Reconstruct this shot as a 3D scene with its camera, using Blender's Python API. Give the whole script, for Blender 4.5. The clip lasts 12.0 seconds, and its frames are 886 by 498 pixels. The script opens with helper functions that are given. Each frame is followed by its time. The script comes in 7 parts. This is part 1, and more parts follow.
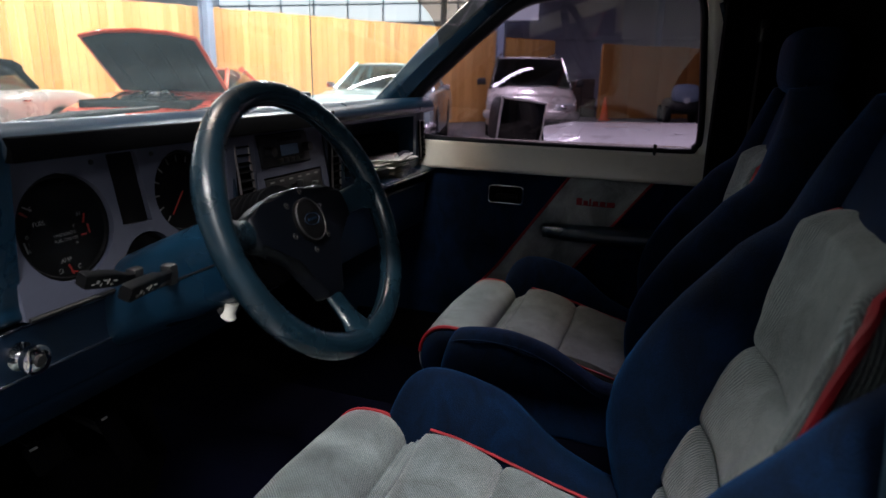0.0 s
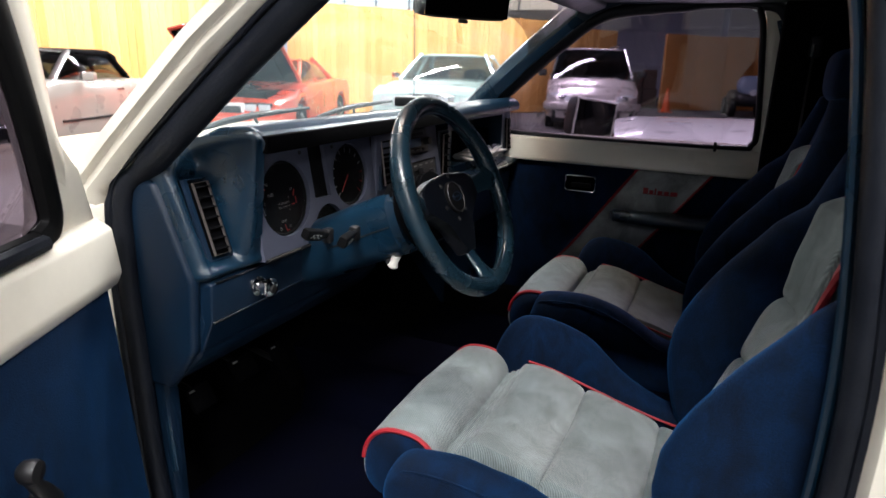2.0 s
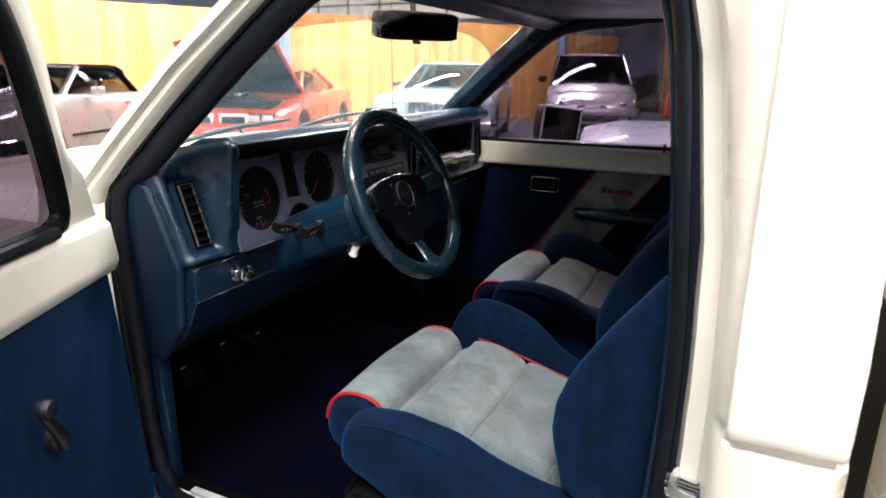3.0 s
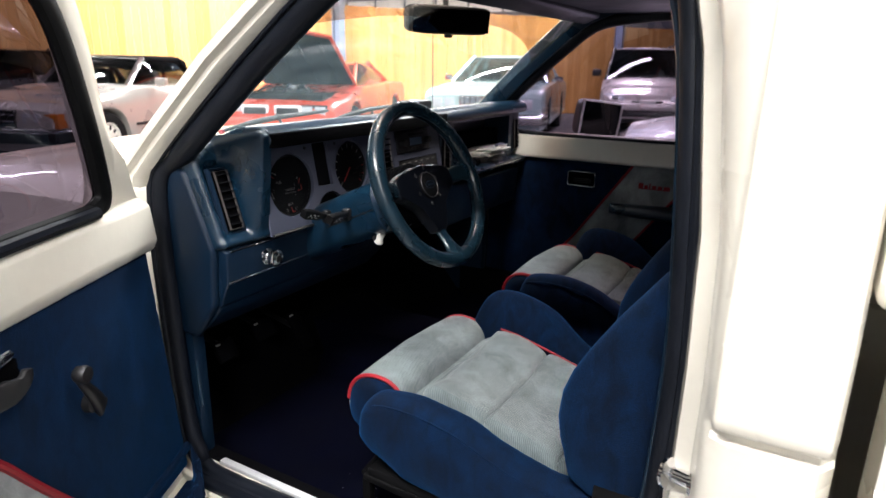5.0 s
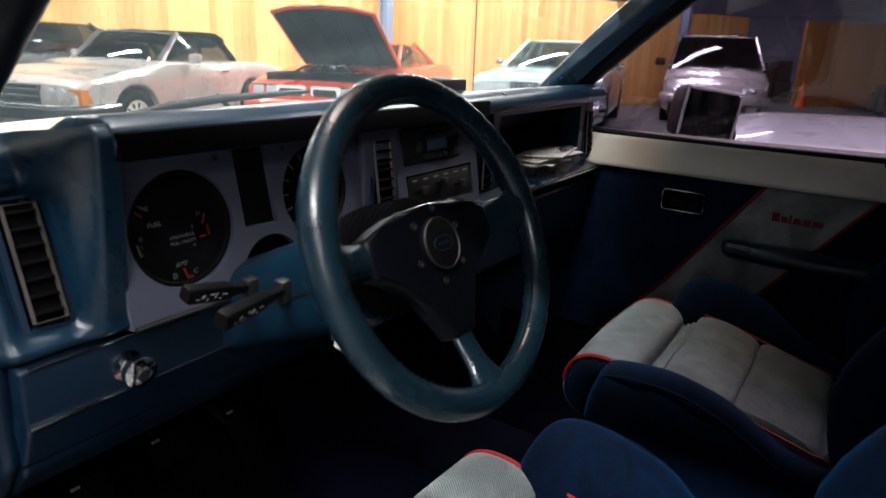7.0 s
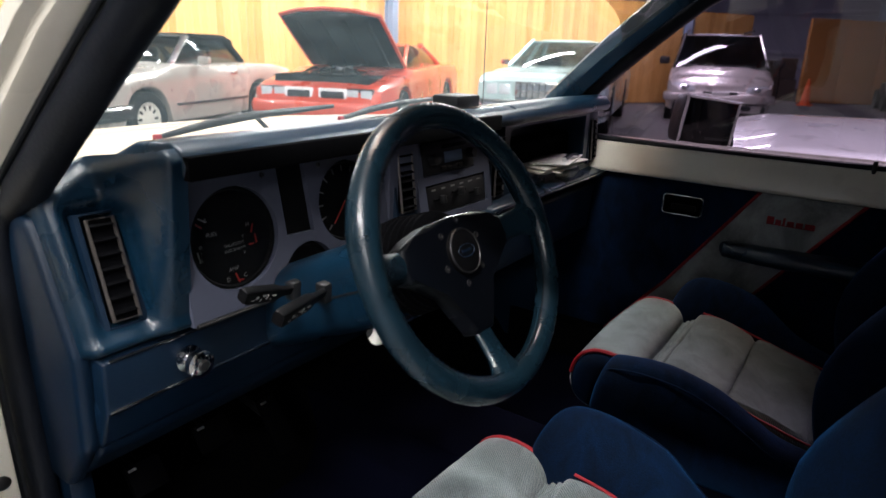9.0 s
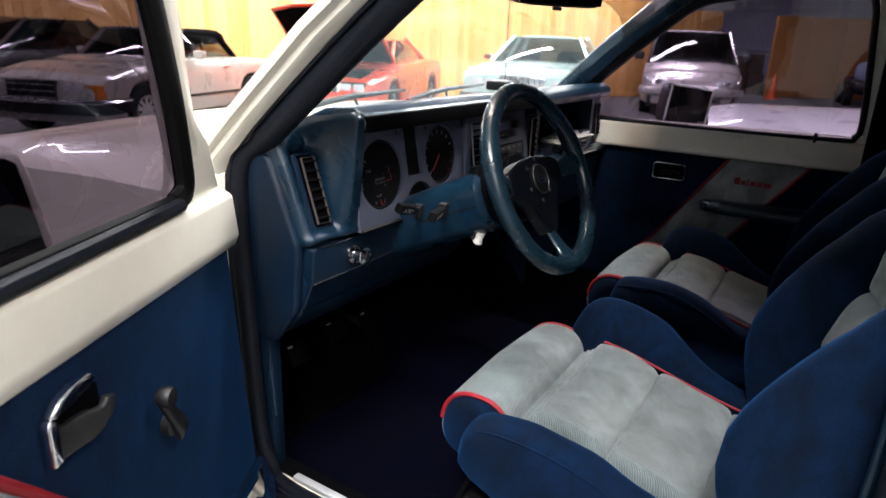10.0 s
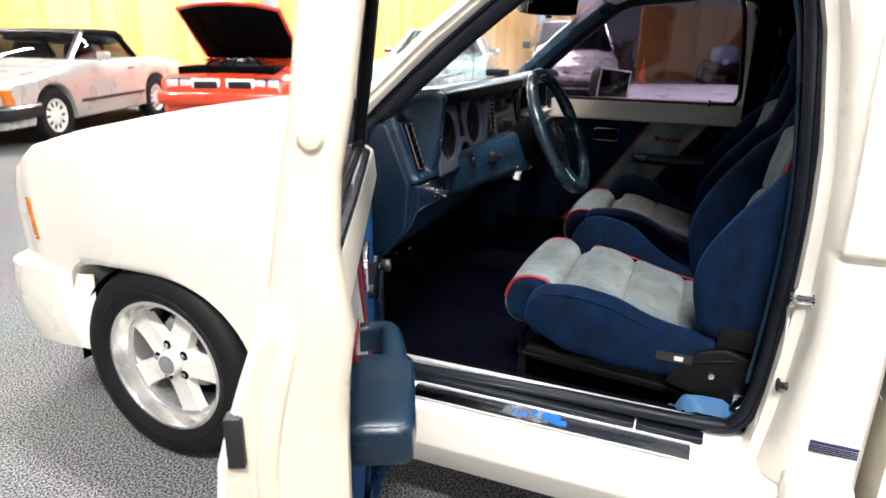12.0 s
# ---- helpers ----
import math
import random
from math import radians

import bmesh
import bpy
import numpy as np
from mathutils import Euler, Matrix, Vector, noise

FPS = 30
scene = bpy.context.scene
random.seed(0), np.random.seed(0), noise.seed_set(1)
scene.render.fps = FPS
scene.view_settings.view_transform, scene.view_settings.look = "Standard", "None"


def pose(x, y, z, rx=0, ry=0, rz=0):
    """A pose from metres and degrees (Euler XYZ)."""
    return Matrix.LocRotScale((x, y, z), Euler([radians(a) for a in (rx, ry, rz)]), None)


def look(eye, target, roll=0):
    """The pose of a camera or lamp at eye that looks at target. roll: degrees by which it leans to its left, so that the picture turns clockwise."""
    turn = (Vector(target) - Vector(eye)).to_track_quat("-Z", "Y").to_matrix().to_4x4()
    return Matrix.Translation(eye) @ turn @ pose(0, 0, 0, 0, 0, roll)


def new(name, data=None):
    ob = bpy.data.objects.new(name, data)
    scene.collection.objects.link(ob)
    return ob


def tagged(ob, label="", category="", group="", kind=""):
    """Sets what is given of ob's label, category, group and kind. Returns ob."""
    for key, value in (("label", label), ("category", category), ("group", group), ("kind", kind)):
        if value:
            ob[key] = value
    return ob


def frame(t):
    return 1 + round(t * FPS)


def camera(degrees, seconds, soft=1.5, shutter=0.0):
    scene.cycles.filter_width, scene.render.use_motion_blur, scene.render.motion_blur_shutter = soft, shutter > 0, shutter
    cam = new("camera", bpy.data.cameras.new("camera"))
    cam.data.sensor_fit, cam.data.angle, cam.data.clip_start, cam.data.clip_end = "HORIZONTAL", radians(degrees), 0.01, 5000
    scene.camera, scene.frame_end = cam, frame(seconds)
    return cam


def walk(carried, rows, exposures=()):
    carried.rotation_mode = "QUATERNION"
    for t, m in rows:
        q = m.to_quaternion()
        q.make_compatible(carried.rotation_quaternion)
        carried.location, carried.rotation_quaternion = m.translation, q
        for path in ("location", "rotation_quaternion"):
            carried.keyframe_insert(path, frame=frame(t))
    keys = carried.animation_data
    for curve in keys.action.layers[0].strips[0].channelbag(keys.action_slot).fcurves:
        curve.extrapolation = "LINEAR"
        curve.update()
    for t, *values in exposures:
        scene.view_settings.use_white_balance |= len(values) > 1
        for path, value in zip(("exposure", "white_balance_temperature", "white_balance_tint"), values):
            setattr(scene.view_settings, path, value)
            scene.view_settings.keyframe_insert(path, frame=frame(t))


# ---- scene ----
cam = camera(70.0, 12.0)
PATH = [
    (0, (-1.046, -0.424, 1.216), (0.772, 0.22, 0.689), 1.3),
    (0.5, (-1.087, -0.419, 1.202), (0.695, 0.314, 0.666), 1.3),
    (1, (-1.167, -0.411, 1.21), (0.598, 0.361, 0.672), 1.3),
    (1.5, (-1.26, -0.41, 1.24), (0.502, 0.372, 0.709), 1.1),
    (2, (-1.361, -0.437, 1.261), (0.387, 0.354, 0.697), 1.6),
    (2.5, (-1.438, -0.518, 1.274), (0.307, 0.293, 0.73), 1.2),
    (3, (-1.477, -0.614, 1.281), (0.265, 0.204, 0.737), 0.6),
    (3.2, (-1.489, -0.661, 1.285), (0.241, 0.178, 0.734), 0.5),
    (4.8, (-1.532, -0.719, 1.271), (0.147, 0.207, 0.701), 0.8),
    (5, (-1.478, -0.679, 1.282), (0.186, 0.277, 0.717), 0.9),
    (5.5, (-1.312, -0.546, 1.289), (0.333, 0.44, 0.723), 1.5),
    (6, (-1.166, -0.465, 1.266), (0.444, 0.572, 0.69), 1.9),
    (6.5, (-1.006, -0.409, 1.246), (0.589, 0.646, 0.661), 1.7),
    (7, (-0.894, -0.361, 1.232), (0.686, 0.704, 0.625), 2.2),
    (7.2, (-0.872, -0.357, 1.231), (0.696, 0.728, 0.628), 1.4),
    (9, (-0.977, -0.391, 1.269), (0.593, 0.685, 0.656), 1.9),
    (9.5, (-1.209, -0.413, 1.267), (0.358, 0.667, 0.65), 1.1),
    (10, (-1.421, -0.466, 1.271), (0.188, 0.544, 0.646), 2.1),
    (10.5, (-1.597, -0.554, 1.266), (0.037, 0.41, 0.634), 2.1),
    (11, (-1.739, -0.585, 1.286), (-0.063, 0.312, 0.664), 1.6),
    (11.5, (-1.895, -0.518, 1.28), (-0.176, 0.29, 0.654), 1.3),
    (12, (-2.086, -0.38, 1.282), (-0.33, 0.334, 0.645), 0.8),
]
walk(cam, [(t, look(eye, target, roll)) for t, eye, target, roll in PATH], [(0, -0.54), (1, -0.47), (1.5, -0.28), (2.5, -0.03), (5, 0.0), (6, -0.2), (7, -0.4), (9, -0.35), (10, -0.05), (12, 0.12)])
cam.data.dof.use_dof, cam.data.dof.focus_distance, cam.data.dof.aperture_fstop = True, 1.2, 6.0

# ---- world and light ----
world = bpy.data.worlds.new("hall_air")
scene.world = world
world.use_nodes = True
world.node_tree.nodes["Background"].inputs[0].default_value = (0.75, 0.82, 1.0, 1)
world.node_tree.nodes["Background"].inputs[1].default_value = 0.1


def area(name, x, y, z, sx, sy, watts, color=(0.995, 0.985, 0.995), target=None):
    d = bpy.data.lights.new(name, "AREA")
    d.shape, d.size, d.size_y, d.energy, d.color = "RECTANGLE", sx, sy, watts, color
    o = new(name, d)
    o.matrix_world = look((x, y, z), target or (x, y + 0.001, 0))
    return o


# ---- materials ----
def nodes_of(m):
    m.use_nodes = True
    n, l = m.node_tree.nodes, m.node_tree.links
    return n, l, n["Principled BSDF"]


def mat(name, col, rough=0.5, metal=0.0, vary=0.12, scale=6.0, grain=120.0, bump=0.1, coat=0.0, sheen=0.0, rv=0.1, stretch=None, spec=0.5):
    """A surface whose colour and gloss drift at two scales, with a fine relief."""
    m = bpy.data.materials.new(name)
    n, l, p = nodes_of(m)
    tc = n.new("ShaderNodeTexCoord")
    mp = n.new("ShaderNodeMapping")
    mp.inputs["Scale"].default_value = stretch or (1, 1, 1)
    l.new(tc.outputs["Object"], mp.inputs[0])
    a, b = n.new("ShaderNodeTexNoise"), n.new("ShaderNodeTexNoise")
    a.inputs["Scale"].default_value, b.inputs["Scale"].default_value = scale, grain
    a.inputs["Detail"].default_value, b.inputs["Detail"].default_value = 4, 2
    for t in (a, b):
        l.new(mp.outputs[0], t.inputs["Vector"])
    mul = n.new("ShaderNodeMath")
    mul.operation = "ADD"
    l.new(a.outputs[0], mul.inputs[0])
    l.new(b.outputs[0], mul.inputs[1])
    rng = n.new("ShaderNodeMapRange")
    rng.inputs["From Min"].default_value, rng.inputs["From Max"].default_value = 0.6, 1.4
    rng.inputs["To Min"].default_value, rng.inputs["To Max"].default_value = 1 - vary, 1 + vary
    l.new(mul.outputs[0], rng.inputs[0])
    vec = n.new("ShaderNodeVectorMath")
    vec.operation = "SCALE"
    vec.inputs[0].default_value = col
    l.new(rng.outputs[0], vec.inputs["Scale"])
    l.new(vec.outputs[0], p.inputs["Base Color"])
    r2 = n.new("ShaderNodeMapRange")
    r2.inputs["From Min"].default_value, r2.inputs["From Max"].default_value = 0.3, 0.7
    r2.inputs["To Min"].default_value, r2.inputs["To Max"].default_value = max(0.02, rough - rv), min(1, rough + rv)
    l.new(a.outputs[0], r2.inputs[0])
    l.new(r2.outputs[0], p.inputs["Roughness"])
    p.inputs["Metallic"].default_value = metal
    p.inputs["Specular IOR Level"].default_value = spec
    p.inputs["Coat Weight"].default_value = coat
    p.inputs["Coat Roughness"].default_value = 0.04
    p.inputs["Sheen Weight"].default_value = sheen
    p.inputs["Sheen Roughness"].default_value = 0.4
    if bump:
        bp = n.new("ShaderNodeBump")
        bp.inputs["Strength"].default_value = bump
        bp.inputs["Distance"].default_value = 0.002
        l.new(b.outputs[0], bp.inputs["Height"])
        l.new(bp.outputs[0], p.inputs["Normal"])
    return m


def glass(name, tint, rough=0.0, gloss=1.0, haze=0.0):
    """Thin glass: what is behind shows through the tint, with a Fresnel gloss on top and a teal haze painted in for
    reflections.
    """
    m = bpy.data.materials.new(name)
    n, l, p = nodes_of(m)
    n.remove(p)
    out = n["Material Output"]
    tr, gl, mx, fr, pw, ad = (n.new("ShaderNode" + k) for k in ("BsdfTransparent", "BsdfGlossy", "MixShader", "LayerWeight", "Math", "Math"))
    tr.inputs[0].default_value = (*tint, 1)
    gl.inputs["Roughness"].default_value = rough
    gl.inputs["Color"].default_value = (gloss, gloss, gloss, 1)
    fr.inputs["Blend"].default_value = 0.5
    pw.operation, ad.operation = "POWER", "MULTIPLY_ADD"
    pw.inputs[1].default_value, ad.inputs[1].default_value, ad.inputs[2].default_value = 5.0, 0.9, 0.045
    l.new(fr.outputs["Facing"], pw.inputs[0])
    l.new(pw.outputs[0], ad.inputs[0])
    l.new(ad.outputs[0], mx.inputs[0])
    # Teal veil mixed in, standing for what the pane reflects.
    if haze:
        df, dm_, dn, dr = (n.new("ShaderNode" + k) for k in ("BsdfTranslucent", "MixShader", "TexNoise", "MapRange"))
        df.inputs[0].default_value = (0.62, 0.82, 0.84, 1)
        dn.inputs["Scale"].default_value, dn.inputs["Detail"].default_value, dn.inputs["Distortion"].default_value = 5.0, 4.0, 1.2
        dr.inputs["From Min"].default_value, dr.inputs["From Max"].default_value = 0.3, 0.7
        dr.inputs["To Min"].default_value, dr.inputs["To Max"].default_value = haze * 0.5, haze * 1.5
        l.new(dn.outputs[0], dr.inputs[0])
        l.new(dr.outputs[0], dm_.inputs[0])
        l.new(tr.outputs[0], dm_.inputs[1])
        l.new(df.outputs[0], dm_.inputs[2])
        tr = dm_
    l.new(tr.outputs[0], mx.inputs[1])
    l.new(gl.outputs[0], mx.inputs[2])
    l.new(mx.outputs[0], out.inputs[0])
    return m


def weave(name, col, dark, size=0.004):
    """Woven cloth: small ribs on the diagonal, with rubbed patches."""
    m = mat(name, col, 0.95, vary=0.1, scale=9, grain=500, bump=0.0, sheen=0.25, rv=0.03, spec=0.2)
    n, l = m.node_tree.nodes, m.node_tree.links
    p = n["Principled BSDF"]
    tc, mp, ck = n.new("ShaderNodeTexCoord"), n.new("ShaderNodeMapping"), n.new("ShaderNodeTexWave")
    mp.inputs["Rotation"].default_value = (0, 0, 0.8)
    l.new(tc.outputs["Object"], mp.inputs[0])
    l.new(mp.outputs[0], ck.inputs["Vector"])
    ck.inputs["Scale"].default_value = 0.314 / size
    ck.inputs["Distortion"].default_value = 2.2
    ck.inputs["Detail Scale"].default_value = 3.0
    mix = n.new("ShaderNodeMix")
    mix.data_type = "RGBA"
    mix.blend_type = "MULTIPLY"
    mix.inputs[0].default_value = 0.4
    src = p.inputs["Base Color"].links[0].from_socket
    l.new(src, mix.inputs[6])
    l.new(ck.outputs["Color"], mix.inputs[7])
    worn = n.new("ShaderNodeTexNoise")
    worn.inputs["Scale"].default_value = 7.0
    worn.inputs["Detail"].default_value = 3.0
    l.new(tc.outputs["Object"], worn.inputs["Vector"])
    ramp = n.new("ShaderNodeValToRGB")
    ramp.color_ramp.elements[0].position, ramp.color_ramp.elements[1].position = 0.52, 0.75
    ramp.color_ramp.elements[0].color, ramp.color_ramp.elements[1].color = (1, 1, 1, 1), (*dark, 1)
    l.new(worn.outputs[0], ramp.inputs[0])
    mx2 = n.new("ShaderNodeMix")
    mx2.data_type, mx2.blend_type = "RGBA", "MULTIPLY"
    mx2.inputs[0].default_value = 0.8
    l.new(mix.outputs[2], mx2.inputs[6])
    l.new(ramp.outputs[0], mx2.inputs[7])
    l.new(mx2.outputs[2], p.inputs["Base Color"])
    bp = n.new("ShaderNodeBump")
    bp.inputs["Strength"].default_value, bp.inputs["Distance"].default_value = 0.8, 0.0012
    l.new(ck.outputs["Fac"], bp.inputs["Height"])
    l.new(bp.outputs[0], p.inputs["Normal"])
    return m


def boards(name, c1, c2):
    """Pine board: each piece has its own tone, with long grain and knots."""
    m = bpy.data.materials.new(name)
    n, l, p = nodes_of(m)
    tc, mp = n.new("ShaderNodeTexCoord"), n.new("ShaderNodeMapping")
    oi = n.new("ShaderNodeObjectInfo")
    mp.inputs["Scale"].default_value = (14, 14, 0.9)
    add = n.new("ShaderNodeVectorMath")
    add.operation = "ADD"
    comb = n.new("ShaderNodeCombineXYZ")
    sc = n.new("ShaderNodeMath")
    sc.operation = "MULTIPLY"
    sc.inputs[1].default_value = 37.0
    l.new(oi.outputs["Random"], sc.inputs[0])
    l.new(sc.outputs[0], comb.inputs[2])
    l.new(tc.outputs["Object"], add.inputs[0])
    l.new(comb.outputs[0], add.inputs[1])
    l.new(add.outputs[0], mp.inputs[0])
    g = n.new("ShaderNodeTexNoise")
    g.inputs["Scale"].default_value, g.inputs["Detail"].default_value, g.inputs["Distortion"].default_value = 3.0, 6, 0.6
    l.new(mp.outputs[0], g.inputs["Vector"])
    mix = n.new("ShaderNodeMix")
    mix.data_type = "RGBA"
    mix.inputs[6].default_value, mix.inputs[7].default_value = (*c1, 1), (*c2, 1)
    ad = n.new("ShaderNodeMath")
    ad.operation = "MULTIPLY_ADD"
    ad.inputs[1].default_value, ad.inputs[2].default_value = 0.85, -0.18
    ad2 = n.new("ShaderNodeMath")
    ad2.operation = "ADD"
    l.new(oi.outputs["Random"], ad.inputs[0])
    l.new(g.outputs[0], ad2.inputs[0])
    l.new(ad.outputs[0], ad2.inputs[1])
    ad3 = n.new("ShaderNodeMath")
    ad3.operation = "MULTIPLY"
    ad3.inputs[1].default_value = 0.72
    l.new(ad2.outputs[0], ad3.inputs[0])
    l.new(ad3.outputs[0], mix.inputs[0])
    l.new(mix.outputs[2], p.inputs["Base Color"])
    p.inputs["Roughness"].default_value = 0.55
    bp = n.new("ShaderNodeBump")
    bp.inputs["Strength"].default_value = 0.2
    bp.inputs["Distance"].default_value = 0.003
    l.new(g.outputs[0], bp.inputs["Height"])
    l.new(bp.outputs[0], p.inputs["Normal"])
    return m


def speckle(name, dark, pale):
    """Short loop-pile carpet: flecks of two greys, a little soiled."""
    m = bpy.data.materials.new(name)
    n, l, p = nodes_of(m)
    tc, a, b, c = n.new("ShaderNodeTexCoord"), n.new("ShaderNodeTexNoise"), n.new("ShaderNodeTexNoise"), n.new("ShaderNodeTexVoronoi")
    a.inputs["Scale"].default_value, b.inputs["Scale"].default_value, c.inputs["Scale"].default_value = 150.0, 1.3, 240.0
    a.inputs["Detail"].default_value = 1.5
    for t in (a, b, c):
        l.new(tc.outputs["Object"], t.inputs["Vector"])
    r = n.new("ShaderNodeValToRGB")
    r.color_ramp.elements[0].position, r.color_ramp.elements[1].position = 0.42, 0.61
    r.color_ramp.elements[0].color, r.color_ramp.elements[1].color = (*dark, 1), (*pale, 1)
    l.new(a.outputs[0], r.inputs[0])
    mx = n.new("ShaderNodeMix")
    mx.data_type, mx.blend_type = "RGBA", "MULTIPLY"
    mx.inputs[0].default_value = 0.25
    l.new(r.outputs[0], mx.inputs[6])
    l.new(b.outputs["Color"], mx.inputs[7])
    l.new(mx.outputs[2], p.inputs["Base Color"])
    p.inputs["Roughness"].default_value = 0.95
    p.inputs["Specular IOR Level"].default_value = 0.15
    bp = n.new("ShaderNodeBump")
    bp.inputs["Strength"].default_value, bp.inputs["Distance"].default_value = 0.35, 0.002
    l.new(c.outputs["Distance"], bp.inputs["Height"])
    l.new(bp.outputs[0], p.inputs["Normal"])
    return m


def glow(name, col, strength):
    m = bpy.data.materials.new(name)
    n, l, p = nodes_of(m)
    p.inputs["Base Color"].default_value = (*col, 1)
    p.inputs["Emission Color"].default_value = (*col, 1)
    p.inputs["Emission Strength"].default_value = strength
    return m


# Darker copy of the cream paint; the door edge's shade is in its colour.
SHADEDCREAM = mat("shaded_cream_paint", (0.60, 0.52, 0.41), 0.36, vary=0.08, scale=9, grain=60, bump=0.02, coat=0.3, rv=0.1)
PAINT = mat("cream_paint", (0.80, 0.752, 0.645), 0.3, vary=0.03, scale=2.5, grain=60, bump=0.01, coat=0.7, rv=0.06)
VELOUR = mat("blue_velour", (0.0002, 0.0066, 0.0236), 0.9, vary=0.5, scale=11, grain=500, bump=0.4, sheen=0.26, rv=0.05, spec=0.15)
VELOUR.node_tree.nodes["Principled BSDF"].inputs["Sheen Tint"].default_value = (0.008, 0.17, 0.52, 1)
GREYCLOTH = weave("grey_cloth", (0.184, 0.220, 0.223), (0.55, 0.55, 0.56), 0.0030)
PIPING = mat("red_piping", (0.27, 0.006, 0.014), 0.6, vary=0.1, bump=0.1)
VINYL = mat("blue_vinyl", (0.0026, 0.0152, 0.0315), 0.30, vary=0.1, scale=5, grain=420, bump=0.18, rv=0.08)
VINYLD = mat("dark_blue_vinyl", (0.0025, 0.011, 0.026), 0.42, vary=0.12, scale=5, grain=420, bump=0.2, spec=0.3)
LEATHER = mat("blue_leather", (0.0046, 0.0148, 0.0235), 0.27, vary=0.15, scale=14, grain=400, bump=0.10, rv=0.06)
FASCIA = mat("grey_fascia", (0.064, 0.070, 0.101), 0.45, vary=0.05, bump=0.03)
BLACK = mat("black_plastic", (0.008, 0.008, 0.009), 0.45, vary=0.15, bump=0.08)
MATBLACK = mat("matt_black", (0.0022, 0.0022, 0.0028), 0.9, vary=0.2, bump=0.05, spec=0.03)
RUBBER = mat("black_rubber", (0.0045, 0.006, 0.010), 0.45, vary=0.3, scale=20, grain=250, bump=0.2, rv=0.12, spec=0.24)
TYRE = mat("tyre_rubber", (0.0060, 0.0060, 0.0065), 0.68, vary=0.2, scale=15, grain=200, bump=0.12, spec=0.25)
CHROME = mat("chrome", (0.75, 0.75, 0.76), 0.12, 1.0, vary=0.05, bump=0.02, rv=0.06)
STEEL = mat("brushed_steel", (0.62, 0.64, 0.67), 0.18, 1.0, vary=0.2, scale=9, grain=300, bump=0.12, rv=0.14, stretch=(1, 0.12, 1))
ALLOY = mat("cream_alloy", (0.74, 0.71, 0.63), 0.3, 0.0, vary=0.1, bump=0.03, coat=0.5)
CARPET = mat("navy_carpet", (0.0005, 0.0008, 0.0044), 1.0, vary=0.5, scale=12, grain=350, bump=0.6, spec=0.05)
BELTWEB = mat("blue_webbing", (0.035, 0.12, 0.24), 0.7, vary=0.15, grain=600, bump=0.3)
GAUGE = mat("gauge_black", (0.003, 0.003, 0.0035), 0.5, vary=0.1, bump=0.0, spec=0.15)
WHITEINK = mat("pale_ink", (0.55, 0.55, 0.52), 0.6, vary=0.1, bump=0)
NAVYINK = mat("navy_stripe", (0.02, 0.03, 0.09), 0.4, vary=0.1, bump=0)
PAPER = mat("paper", (0.62, 0.60, 0.55), 0.8, vary=0.12, scale=30, bump=0.1)
AMBER = mat("amber_lens", (0.55, 0.16, 0.02), 0.2, vary=0.1, bump=0.05, coat=0.6)
CLEARLENS = mat("headlamp_glass", (0.72, 0.76, 0.8), 0.12, 0.3, vary=0.15, scale=25, bump=0.1, coat=1.0)
WINDSCREEN = glass("windscreen_glass", (0.95, 0.97, 0.96), haze=0.03)
TINTED = glass("tinted_side_glass", (0.205, 0.168, 0.232))
DOORTINT = glass("tinted_door_glass", (0.104, 0.086, 0.116))
CARGLASS = glass("car_window_glass", (0.30, 0.33, 0.33))
MIRROR = mat("mirror_silver", (0.8, 0.8, 0.8), 0.03, 1.0, vary=0.02, bump=0, rv=0.01)
PINE = boards("pine_board", (0.72, 0.42, 0.15), (0.43, 0.205, 0.05))
PLYWOOD = boards("plywood_sheet", (0.55, 0.25, 0.06), (0.36, 0.15, 0.035))
FLOORM = speckle("grey_floor_carpet", (0.034, 0.034, 0.035), (0.30, 0.295, 0.29))
SHEET = mat("painted_sheet_metal", (0.44, 0.47, 0.58), 0.45, vary=0.08, scale=1.2, grain=40, bump=0.03)
POST = mat("grey_blue_post", (0.20, 0.26, 0.36), 0.5, vary=0.1, bump=0.05)
ROOFM = mat("hall_roof", (0.45, 0.46, 0.48), 0.7, vary=0.1, scale=1.0)
CONE = mat("orange_cone", (0.75, 0.12, 0.02), 0.6, vary=0.1)

VANGLASS = glass("dark_van_glass", (0.10, 0.11, 0.12))
THREAD = mat("red_thread", (0.27, 0.018, 0.026), 0.8, vary=0.3, scale=60, bump=0.3)
GREYVEL = mat("grey_velour", (0.25, 0.262, 0.265), 0.95, vary=0.2, scale=8, grain=500, bump=0.35, sheen=0.15, spec=0.15)


